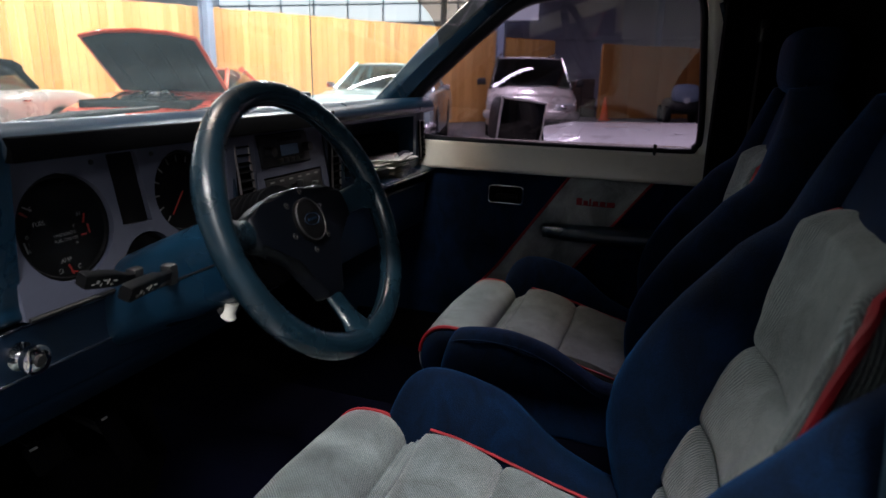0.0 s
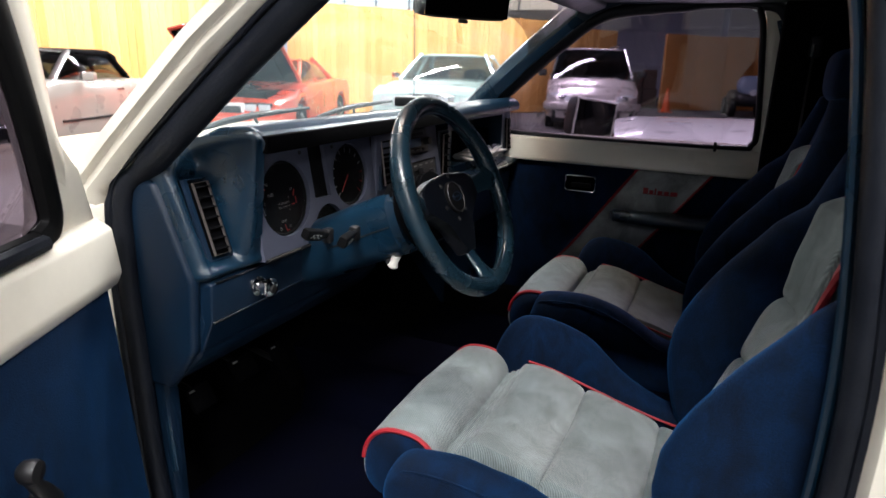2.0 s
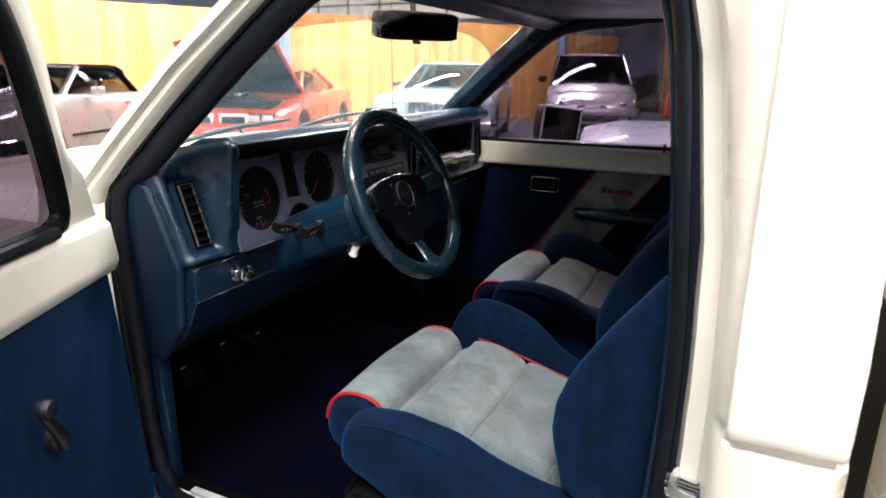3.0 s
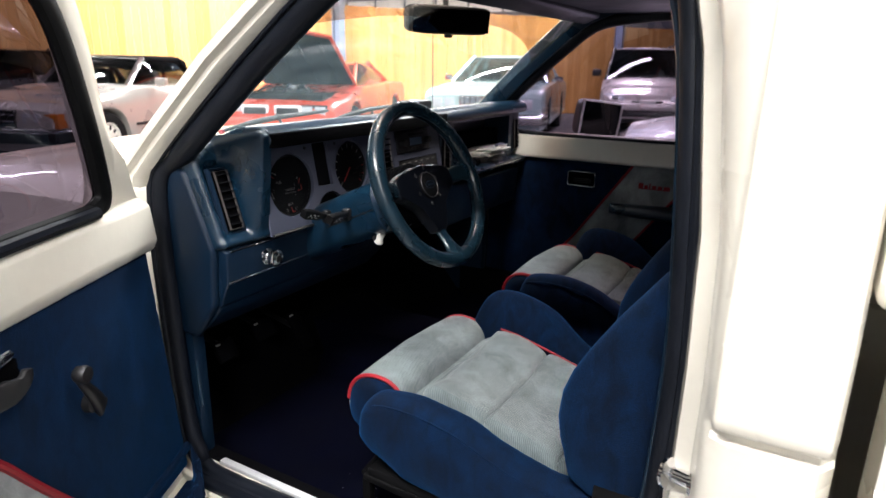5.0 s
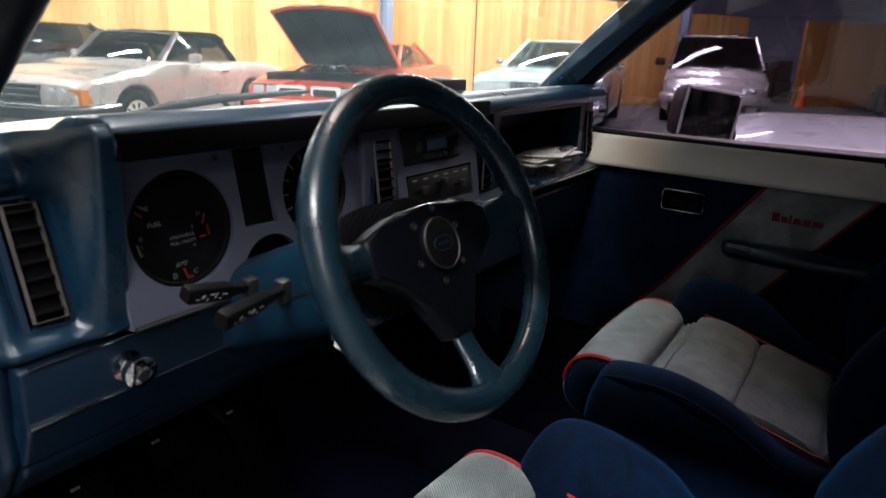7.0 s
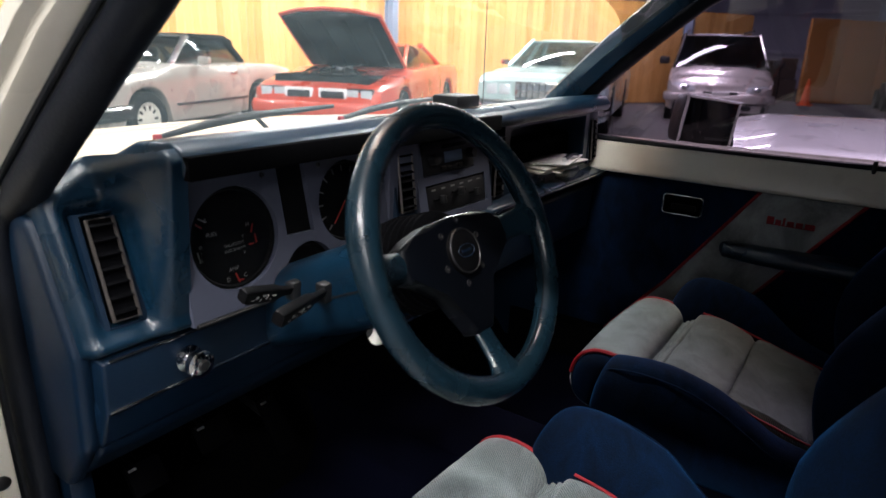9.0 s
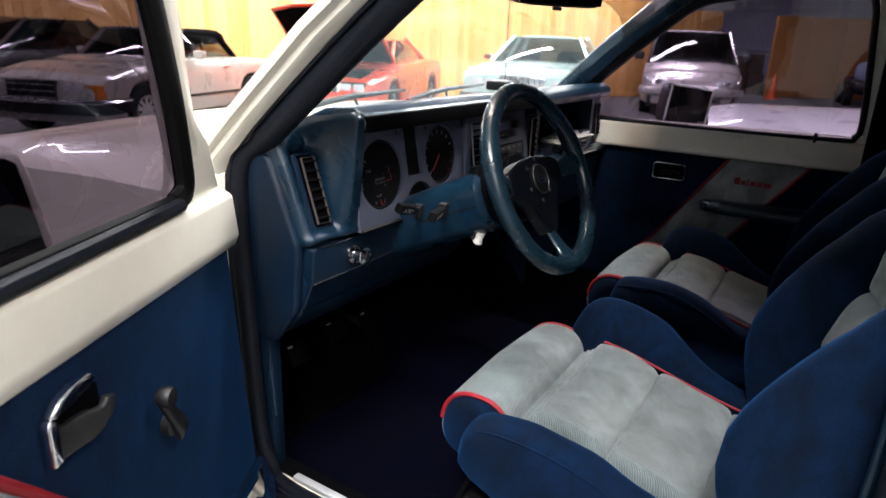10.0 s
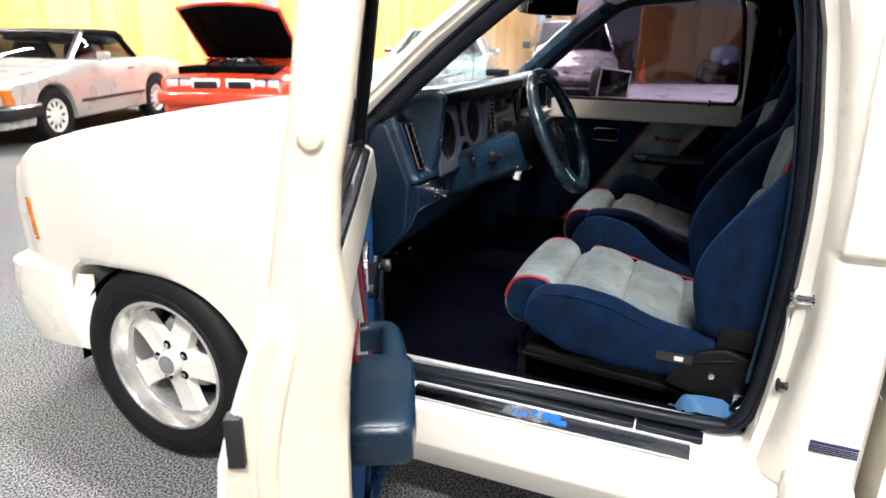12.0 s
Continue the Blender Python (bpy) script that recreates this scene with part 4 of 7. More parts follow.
REAR = [(0.775, 0.027, 1.430, 0.022), (0.818, 0.026, 1.395, 0.026), (0.846, 0.017, 1.31, 0.029), (0.862, 0.006, 1.22, 0.028), (0.864, -0.006, 1.16, 0.028), (0.868, -0.013, 1.09, 0.031), (0.870, -0.014, 1.05, 0.037), (0.869, -0.018, 1.00, 0.048), (0.868, -0.030, 0.95, 0.054), (0.866, -0.040, 0.88, 0.060), (0.862, -0.045, 0.70, 0.060)]
# Rear post and edge parts take the cream toned down for shade.
part("rear_frame", sweep([q[:3] for q in REAR], [q[3] for q in REAR], [0.026, 0.024, 0.022, 0.020, 0.021, 0.023, 0.026, 0.029, 0.030, 0.030, 0.030], side=(0, 1, 0), n=28, k=4.0), SHADEDCREAM, ddoor, "broad cream rear window post, toned darker for shade")
CH = [(0.058, -0.020, 1.060), (0.064, -0.016, 1.10), (0.104, 0.000, 1.195), (0.158, 0.016, 1.305), (0.200, 0.024, 1.362), (0.252, 0.030, 1.400), (0.34, 0.034, 1.410), (0.72, 0.036, 1.415), (0.778, 0.030, 1.39), (0.814, 0.012, 1.28), (0.836, -0.010, 1.12), (0.826, -0.020, 1.058), (0.78, -0.020, 1.042), (0.14, -0.020, 1.039), (0.085, -0.020, 1.043)]
part("window_channel", tube(curve(CH, 5, True), [0.0075 if 38 <= i <= 56 else 0.0185 for i in range(75)], 10, True, flat=0.7, up=(0, 1, 0)), SEATIRON, ddoor, "black window channel")
bm = bmesh.new()
bm.faces.new([bm.verts.new((u, w - 0.004, z)) for u, w, z in CH])
g = part("window_glass", bm, DOORTINT, ddoor, "violet-brown tinted side glass")
g.visible_shadow = False
part("sweep_strip", tube([(0.10, -0.004, 1.046), (0.50, -0.002, 1.044), (0.80, -0.004, 1.042)], 0.010, 8), RUBBER, ddoor)
part("lock_button", tube([(0.745, -0.006, 1.035), (0.745, -0.004, 1.062)], 0.006, 8), BLACK, ddoor)
trim = part("door_trim", prism([(-0.080, 0.46), (-0.018, 0.962), (0.835, 0.948), (0.842, 0.60), (0.80, 0.46)], "y", -0.0135, 0.0, 0.007, 3), VELOUR, ddoor, "blue velour door trim")
part("grey_panel", prism([(0.515, 0.947), (0.708, 0.945), (0.335, 0.47), (0.132, 0.47)], "y", -0.004, 0.004, 0.003), GREYVEL, trim, "slanted grey cloth panel")
for line in ([(0.515, 0.947), (0.132, 0.47)], [(0.708, 0.945), (0.335, 0.47)]):
    a, b = Vector((line[0][0], 0.004, line[0][1])), Vector((line[1][0], 0.004, line[1][1]))
    part("piping", tube([a.lerp(b, i / 8) + Vector((0.003 * math.sin(i * 1.7), 0, 0)) for i in range(9)], 0.0065, 8), PIPING, trim, "red piping")
script_bars(trim, lambda a, b, h: box(0.622 - 0.108 * b, 0.622 - 0.108 * a, 0.0035, 0.0056, 0.832, 0.832 + 0.028 * h, 0.001, 1), THREAD)
ARM = [(0.482, -0.004, 0.800), (0.480, 0.030, 0.802), (0.492, 0.052, 0.803), (0.53, 0.060, 0.803), (0.60, 0.064, 0.803), (0.68, 0.068, 0.802), (0.745, 0.070, 0.801), (0.772, 0.064, 0.801)]
NA = 29
part("armrest", sweep(curve(ARM, 4), [0.025 + 0.003 * min(1, i / 12) for i in range(NA)], [0.014 + 0.010 * min(1, max(0, (i - 5) / 18)) for i in range(NA)], side=(0.0, 0.0, 1.0), n=24, k=3.2), VINYL, ddoor, "blue vinyl pull armrest")
part("armrest_base", pillow(0.585, 0.788, -0.004, 0.093, 0.768, 0.831, 7, 8), VINYL, ddoor)
hb = part("handle_plate", prism([(0.325, 0.858), (0.325, 0.905), (0.345, 0.914), (0.376, 0.914), (0.400, 0.896), (0.402, 0.858)], "y", 0.0, 0.008, 0.002), MATBLACK, ddoor, "black handle recess")
part("handle_rim", prism([(0.409, 0.852), (0.395, 0.852), (0.394, 0.896), (0.397, 0.902), (0.404, 0.906), (0.409, 0.898)], "y", 0.001, 0.015, 0.0035, 3), CHROME, hb, "chrome handle surround")
part("handle_rim", prism([(0.404, 0.906), (0.396, 0.902), (0.384, 0.908), (0.345, 0.911), (0.334, 0.912), (0.332, 0.918), (0.340, 0.924), (0.365, 0.923), (0.388, 0.918)], "y", 0.001, 0.0145, 0.0035, 3), CHROME, hb)
part("handle_lever", sweep(curve([(0.395, 0.008, 0.872), (0.372, 0.011, 0.871), (0.350, 0.017, 0.872), (0.336, 0.022, 0.880), (0.331, 0.024, 0.893)], 4), [0.006] * 10 + [0.005] * 7, [0.018] * 8 + [0.016 - 0.0012 * i for i in range(9)], side=(0, 1, 0), k=4), BLACK, hb, "black pull lever")
ck = part("window_crank", lathe([(0.016, 0), (0.016, 0.012), (0.012, 0.016), (0.001, 0.017)], 20, pose(0.196, 0, 0.766, -90, 0, 0)), BLACK, ddoor, "black window crank")
part("crank_arm", sweep([(0.192, 0.018, 0.748), (0.196, 0.022, 0.762), (0.214, 0.025, 0.790), (0.240, 0.028, 0.825), (0.253, 0.030, 0.844)], [0.008, 0.014, 0.011, 0.007, 0.006], [0.004, 0.007, 0.006, 0.005, 0.004], side=(0.8, 0, -0.6)), BLACK, ck)
part("crank_knob", lathe([(0.008, 0), (0.012, 0.004), (0.0135, 0.014), (0.012, 0.020), (0.001, 0.022)], 18, pose(0.254, 0.030, 0.846, -90, 0, 0)), BLACK, ck)
BAG = ((-0.078, 0.012, 0.512), (-0.05, 0.040, 0.492), (0.0, 0.062, 0.474), (0.08, 0.070, 0.462), (0.18, 0.066, 0.458), (0.30, 0.050, 0.456), (0.40, 0.024, 0.456), (0.45, 0.010, 0.456))
rings = []
for i in range(89):
    u = -0.078 + 0.528 * i / 88
    d = smooth_table([(q[0], q[1]) for q in BAG], u) + 0.0045 * math.sin(u * 190 + math.sin(u * 40)) * min(1, i / 8, (88 - i) / 8)
    zt = smooth_table([(q[0], q[2]) for q in BAG], u) + 0.003 * math.sin(u * 230)
    rings.append([(u, -0.008, 0.405), (u, d * 0.55, 0.402), (u, d * 0.95, 0.416), (u, d * 1.06, 0.436), (u, d, zt - 0.010), (u, d * 0.93 + 0.002, zt), (u, d * 0.80, zt - 0.004), (u, d * 0.74, 0.436), (u, d * 0.3, 0.422), (u, -0.008, 0.42)])
part("map_pocket", loft(rings), VELOUR, ddoor, "gathered blue velour map pocket")
part("pocket_hem", sweep(curve([(-0.076, 0.004, 0.508), (0.0, 0.005, 0.502), (0.10, 0.005, 0.500), (0.20, 0.005, 0.490), (0.32, 0.004, 0.480), (0.44, 0.003, 0.462)], 4), [0.006] * 21, [0.011] * 21, side=(0, 1, 0)), VELOUR, ddoor)
dm = part("wing_mirror", pillow(-0.055, 0.055, -0.030, 0.004, -0.088, 0.088, 6, 6), PAINT, ddoor, "cream wing mirror, its face black for a dark reflection")
dm.matrix_basis = pose(0.340, -0.072, 1.065, 0, 0, -26.6) @ pose(0, 0, 0, 0, 9, 0)
part("mirror_face", prism([(-0.043, -0.068), (-0.035, -0.076), (0.035, -0.076), (0.043, -0.068), (0.043, 0.068), (0.035, 0.076), (-0.035, 0.076), (-0.043, 0.068)], "y", 0.002, 0.0062, 0.0), DARKREFLECT, dm, "mirror glass coloured dark for what it reflects")
part("mirror_foot", box(-0.09, 0.03, -0.03, 0.0, -0.075, -0.04, 0.008), PAINT, dm)
part("edge_channel", sweep(curve([(0.892, -0.024, 1.03), (0.897, -0.040, 0.97), (0.901, -0.056, 0.90), (0.901, -0.062, 0.82), (0.901, -0.060, 0.60)], 5), [0.006] + [0.012] * 19 + [0.006], [0.002] + [0.006] * 19 + [0.002], side=(0, 1, 0)), SHADEDCREAM, ddoor)
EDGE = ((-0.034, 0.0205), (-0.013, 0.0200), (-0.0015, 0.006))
part("edge_panel", loft([[(lerp_table(URE, z) + a, w, z) for a, w in EDGE] + [(lerp_table(URE, z) + 0.0025, lerp_table(WOUT, z) * 0.35, z), (lerp_table(URE, z) + 0.0045, lerp_table(WOUT, z) * 0.62, z), (lerp_table(URE, z) + 0.0105, lerp_table(WOUT, z) + 0.010, z), (lerp_table(URE, z) - 0.006, lerp_table(WOUT, z) * 0.8, z), (lerp_table(URE, z) - 0.012, 0.0, z), (lerp_table(URE, z) - 0.034, 0.010, z)] for z in (0.432, 0.46, 0.50, 0.56, 0.64, 0.72, 0.80, 0.87, 0.92, 0.97, 1.005)]), SHADEDCREAM, ddoor, "cream edge of the open door, its shade in the colour")
part("door_latch", box(0.896, 0.9135, -0.096, -0.078, 0.872, 0.929, 0.002), BLACK, ddoor, "black latch in the door's edge")
part("edge_plug", lathe([(0.013, -0.02), (0.013, 0.022), (0.009, 0.026), (0.001, 0.027)], 20, pose(0.862, -0.002, 1.195, 0, 90, 0)), SHADEDCREAM, ddoor)
for z in (0.55, 0.86):
    part("hinge", tube([(-0.045, -0.075, z - 0.035), (-0.045, -0.075, z + 0.035)], 0.012, 10), PAINT, ddoor)

# ---- dashboard ----
dash = thing("dashboard", "blue vinyl dashboard with a grey instrument fascia", "dashboard")
part("top_pad", prism([(0.230, 1.118), (0.224, 1.134), (0.234, 1.150), (0.256, 1.158), (0.32, 1.152), (0.50, 1.080), (0.50, 1.05), (0.29, 1.112), (0.255, 1.119)], "x", -0.578, 0.690, 0.006, 3), VINYL, dash, "padded blue dash top")
def ease(a, b, v):
    t = min(1.0, max(0.0, (v - a) / (b - a)))
    return t * t * (3 - 2 * t)


def block_point(x, s):
    """The moulded end of the dash: a leaning front, a ridge beside the instruments and a funnel round the vent."""
    rise = min(1.0, max(0.0, (x + 0.684) / 0.094))
    ztop = 1.106 + 0.046 * rise
    z = 0.930 + s * (ztop - 0.930)
    lean = 0.258 + 0.40 * (z - 0.935) + 0.03 * max(0, z - 1.06)
    ridge = 0.252 - 0.105 * (z - 0.935)
    y = lean + (ridge - lean) * ease(-0.628, -0.590, x)
    inside = ease(-0.676, -0.656, x) * (1 - ease(-0.620, -0.606, x)) * ease(0.945, 0.968, z) * (1 - ease(1.072, 1.096, z))
    y += 0.016 * inside
    for d in (x + 0.690, ztop - z, z - 0.928):
        y += 0.016 * max(0.0, 1 - d / 0.016) ** 2.2
    y -= 0.005 * math.exp(-((z - 0.940) / 0.008) ** 2)
    return x, y, z


XS = [-0.690 + 0.119 * i / 44 for i in range(45)]
rows = []
for k in range(49):
    line = [block_point(x, k / 48) for x in XS]
    rows.append([(XS[0], line[0][1] + 0.08, line[0][2])] + line + [(XS[-1], line[-1][1] + 0.015, line[-1][2])])
for f in (0.25, 0.6, 1.0):
    line = [block_point(x, 1.0) for x in XS]
    rows.append([(x, y + (0.46 - y) * f, z - 0.035 * f - 0.034 * f * min(1.0, max(0.0, (x + 0.684) / 0.094))) for x, y, z in [line[0]] + line + [line[-1]]])
part("vent_block", loft(rows, closed=False), VINYL, dash, "blue moulded dash end with a recessed vent", sharp=60)
part("side_vent_box", prism([(0.262, 0.955), (0.272, 0.945), (0.45, 0.945), (0.47, 1.12), (0.272, 1.130), (0.258, 1.120)], "x", 0.625, 0.695, 0.010, 3), VINYL, dash)


def vent(x, y, z, w, h, lean, yaw, slats, frame_mat):
    """An upright air vent: a bright rim, a dark throat and level slats."""
    v = part("air_vent", box(-w / 2, w / 2, -0.003, 0.030, -h / 2, h / 2, 0), MATBLACK, dash, "black slatted air vent")
    v.matrix_basis = pose(x, y, z, lean, 0, yaw)
    part("vent_rim", tube([(-w / 2, -0.006, -h / 2), (-w / 2, -0.006, h / 2), (w / 2, -0.006, h / 2), (w / 2, -0.006, -h / 2)], 0.0022, 6, True, up=(0, 1, 0)), frame_mat, v, "bright vent rim")
    part("vent_surround", tube([(-w / 2 - 0.007, 0.004, -h / 2 - 0.007), (-w / 2 - 0.007, 0.004, h / 2 + 0.007), (w / 2 + 0.007, 0.004, h / 2 + 0.007), (w / 2 + 0.007, 0.004, -h / 2 - 0.007)], 0.006, 6, True, up=(0, 1, 0)), VINYLD, v)
    for i in range(slats):
        zz = -h / 2 + h * (i + 0.6) / slats
        part("slat", moved(box(-w / 2 + 0.002, w / 2 - 0.002, -0.006, 0.006, -0.0008, 0.0008, 0), pose(0, -0.005, zz, 24, 0, 0)), MATBLACK, v)


vent(-0.637, 0.294, 1.017, 0.029, 0.116, -20, -4, 7, VENTRIM)
vent(0.660, 0.257, 1.040, 0.030, 0.105, -3, 0, 7, VENTRIM)


def disc(x, z, r, n=40, a0=0.0, a1=360.0):
    return [(x + r * math.cos(radians(a0 + (a1 - a0) * i / n)), z + r * math.sin(radians(a0 + (a1 - a0) * i / n))) for i in range(n if a1 - a0 >= 360 else n + 1)]


def plate(outer, holes, depth):
    """A flat panel facing -y with openings cut through it."""
    bm = bmesh.new()
    for loop in [outer] + holes:
        vs = [bm.verts.new((u, 0, v)) for u, v in loop]
        for i in range(len(vs)):
            bm.edges.new((vs[i - 1], vs[i]))
    bmesh.ops.triangle_fill(bm, use_beauty=True, use_dissolve=False, edges=bm.edges[:])
    got = bmesh.ops.extrude_face_region(bm, geom=bm.faces[:])
    bmesh.ops.translate(bm, verts=[g for g in got["geom"] if isinstance(g, bmesh.types.BMVert)], vec=(0, depth, 0))
    return bm


# instrument panel: u across, v up from its foot, leaning back a little
FAS = pose(0, 0.242, 0.94, -7.4, 0, 0)
fas = part("instrument_fascia", plate([(-0.574, -0.004), (-0.452, -0.004), (-0.452, 0.0), (-0.205, 0.0), (-0.205, 0.178), (-0.574, 0.178)], [disc(-0.496, 0.090, 0.066), disc(-0.290, 0.102, 0.062), [(-0.421, 0.170), (-0.372, 0.170), (-0.366, 0.073), (-0.416, 0.075)], disc(-0.381, 0.012, 0.047, 24, 10, 170)], 0.012), FASCIA, dash, "grey instrument fascia", smooth=False)
fas.matrix_basis = FAS
part("cluster_back", box(-0.572, -0.207, 0.0125, 0.030, 0.0, 0.176, 0), MATBLACK, fas)
for nm, x, z, r in (("fuel_gauge", -0.496, 0.090, 0.065), ("tachometer", -0.290, 0.102, 0.061), ("small_gauge", -0.381, 0.012, 0.045)):
    gset = part(nm, lathe([(r, -0.004), (r, 0.002), (r - 0.003, 0.003), (r - 0.005, -0.001), (0.001, -0.001)], 40, pose(x, 0.0095, z, 90, 0, 0)), GAUGE, fas, "black round gauge")
    if nm == "tachometer":
        for i in range(13):
            a = radians(225 - 270 * i / 12)
            part("tick", moved(box(-0.0011, 0.0011, -0.0006, 0, -0.005, 0.004, 0), pose(x + (r - 0.011) * math.cos(a), 0.0092, z + (r - 0.011) * math.sin(a), 0, 90 - math.degrees(a), 0)), DIALRED if i > 9 else DIALINK, gset)
        part("needle", tube([(x, 0.0075, z), (x + (r - 0.02) * math.cos(-2.3), 0.0075, z + (r - 0.02) * math.sin(-2.3))], 0.0013, 5), DIALRED, gset)
    if nm == "fuel_gauge":
        for text, size, dx, dz in (("FUEL", 0.0075, -0.030, 0.008), ("AMP", 0.0075, -0.006, -0.042), ("F", 0.008, -0.036, 0.026), ("UNLEADED", 0.0052, -0.002, -0.010), ("FUEL ONLY", 0.0052, -0.002, -0.017), ("H", 0.008, 0.024, 0.010), ("C", 0.008, 0.010, -0.054), ("D", 0.008, -0.016, -0.054)):
            words(text, size, pose(x + dx, 0.0082, z + dz, 90, 0, 0), DIALINK, gset)
        for j, ch in enumerate("TEMP"):
            words(ch, 0.0055, pose(x + 0.014, 0.0082, z - 0.003 - 0.007 * j, 90, 0, 0), DIALINK, gset)
        for j, ch in enumerate("OIL"):
            words(ch, 0.0055, pose(x - 0.048, 0.0082, z - 0.004 - 0.008 * j, 90, 0, 0), DIALINK, gset)
        for dx, dz, w, h, turn, c in ((-0.046, 0.024, 0.010, 0.0022, 40, DIALRED), (-0.040, 0.030, 0.012, 0.0016, 30, DIALINK), (0.030, 0.006, 0.012, 0.0022, -70, DIALRED), (0.034, -0.008, 0.012, 0.0022, -95, DIALRED), (0.026, -0.014, 0.008, 0.0022, 0, DIALRED), (-0.002, -0.052, 0.014, 0.0020, 70, DIALRED), (0.002, -0.056, 0.009, 0.0020, 10, DIALRED), (-0.052, -0.014, 0.014, 0.0014, 80, DIALINK)):
            part("mark", moved(box(-w / 2, w / 2, 0, 0.0006, -h / 2, h / 2, 0), pose(x + dx, 0.0080, z + dz, 0, turn, 0)), c, gset)
    part("gauge_lens", lathe([(r - 0.004, 0.0), (r * 0.5, 0.001), (0.001, 0.0015)], 32, pose(x, 0.0035, z, 90, 0, 0), False), GAUGEGLASS, gset)
part("warning_panel", prism([(-0.423, 0.172), (-0.370, 0.172), (-0.364, 0.071), (-0.418, 0.073)], "y", 0.008, 0.011, 0.0), GAUGE, fas)
for x in (-0.445, -0.345):
    part("fascia_screw", lathe([(0.004, 0), (0.003, 0.002)], 8, pose(x, -0.0002, 0.163, 90, 0, 0)), BLACK, fas)
# Near-black strip draws the shade below the overhanging pad.
part("pad_shade", box(-0.576, 0.105, 0.2215, 0.246, 1.117, 1.1445, 0.002), MATBLACK, dash, "dark strip for the shade under the dash pad")
part("fascia_strip", tube([(-0.572, 0.2605, 1.1155), (-0.21, 0.2605, 1.1165), (0.10, 0.262, 1.1175)], 0.0020, 6), CHROME, dash)
part("fascia_strip", tube([(-0.572, -0.003, -0.003), (-0.452, -0.003, -0.003)], 0.0032, 6), BLACK, fas)
part("vent_panel", box(-0.204, -0.128, 0.247, 0.262, 0.958, 1.118, 0.003), FASCIA, dash)
vent(-0.164, 0.249, 1.052, 0.036, 0.100, -7, 0, 7, VENTRIM)
STK = pose(0, 0.237, 0.958, -9, 0, 0)
stack = part("centre_fascia", plate([(-0.124, 0.0), (0.112, 0.0), (0.112, 0.162), (-0.124, 0.162)], [[(-0.106, 0.092), (0.056, 0.092), (0.050, 0.152), (-0.108, 0.152)], [(-0.100, 0.020), (0.096, 0.020), (0.090, 0.076), (-0.104, 0.076)]], 0.010), FASCIA, dash, "grey centre stack", smooth=False)
stack.matrix_basis = STK
part("stack_back", box(-0.122, 0.110, 0.0105, 0.04, 0.002, 0.160, 0), MATBLACK, stack)
radio = part("radio", box(-0.104, 0.052, -0.004, 0.02, 0.094, 0.150, 0.003), BLACK, stack, "black car radio")
part("radio_window", box(-0.045, 0.012, -0.0056, -0.0035, 0.110, 0.130, 0.001), mat("radio_display", (0.20, 0.28, 0.42), 0.10, vary=0.05), radio)
part("tape_slot", box(-0.050, 0.030, -0.0052, -0.0035, 0.136, 0.143, 0.001), GAUGE, radio)
for x in (-0.084, 0.036):
    part("radio_knob", lathe([(0.010, 0), (0.009, 0.014), (0.001, 0.015)], 14, pose(x, -0.004, 0.120, 90, 0, 0)), BLACK, radio)
for i in range(5):
    part("radio_key", box(-0.060 + i * 0.018, -0.045 + i * 0.018, -0.008, -0.0035, 0.098, 0.106, 0.001), BLACK, radio)
heater = part("heater_panel", box(-0.098, 0.094, 0.002, 0.02, 0.022, 0.074, 0.003), BLACK, stack)
for i, (x, h) in enumerate(((-0.06, 0.0), (0.0, 0.006), (0.055, -0.004))):
    part("heater_slide", box(x - 0.022, x + 0.022, 0.0005, 0.0022, 0.045 + h, 0.049 + h, 0), GAUGE, heater)
    part("heater_knob", box(x - 0.005, x + 0.005, -0.010, 0.002, 0.040 + h, 0.054 + h, 0.002), BLACK, heater)
for i in range(6):
    part("mark", box(-0.085 + 0.030 * i, -0.073 + 0.030 * i, 0.0012, 0.0022, 0.064, 0.067, 0), DIALINK, heater)
vent(0.150, 0.252, 1.030, 0.034, 0.110, 0, 0, 7, VENTRIM)
# parcel shelf in front of the passenger
part("shelf_back", box(0.185, 0.622, 0.36, 0.375, 0.955, 1.115, 0.004), VINYLD, dash)
part("shelf_floor", box(0.185, 0.622, 0.262, 0.375, 0.975, 0.985, 0.003), VINYLD, dash)
part("shelf_frame", prism([(0.180, 0.965), (0.628, 0.965), (0.628, 1.125), (0.605, 1.108), (0.605, 0.99), (0.205, 0.99), (0.205, 1.108), (0.605, 1.108), (0.628, 1.125), (0.180, 1.125)], "y", 0.256, 0.30, 0.0), VINYL, dash)
part("dash_lip", prism([(0.225, 0.945), (0.222, 0.958), (0.25, 0.966), (0.33, 0.966), (0.33, 0.93), (0.25, 0.93)], "x", 0.09, 0.695, 0.005, 3), VINYL, dash, "blue ledge")
part("lip_strip", tube([(0.10, 0.2215, 0.952), (0.69, 0.2215, 0.952)], 0.0022, 6), CHROME, dash)
part("glovebox_door", prism([(0.245, 0.80), (0.235, 0.925), (0.28, 0.93), (0.30, 0.79)], "x", 0.12, 0.66, 0.008, 3), VINYLD, dash)
part("lower_panel", prism([(0.262, 0.862), (0.256, 0.926), (0.285, 0.934), (0.32, 0.934), (0.32, 0.78), (0.285, 0.81)], "x", -0.680, -0.20, 0.005, 3), VINYLD, dash, "blue lower dash panel")
part("knee_panel", prism([(0.27, 0.862), (0.296, 0.79), (0.345, 0.742), (0.42, 0.74), (0.40, 0.90), (0.30, 0.90)], "x", -0.682, -0.12, 0.010, 3), VINYLD, dash)
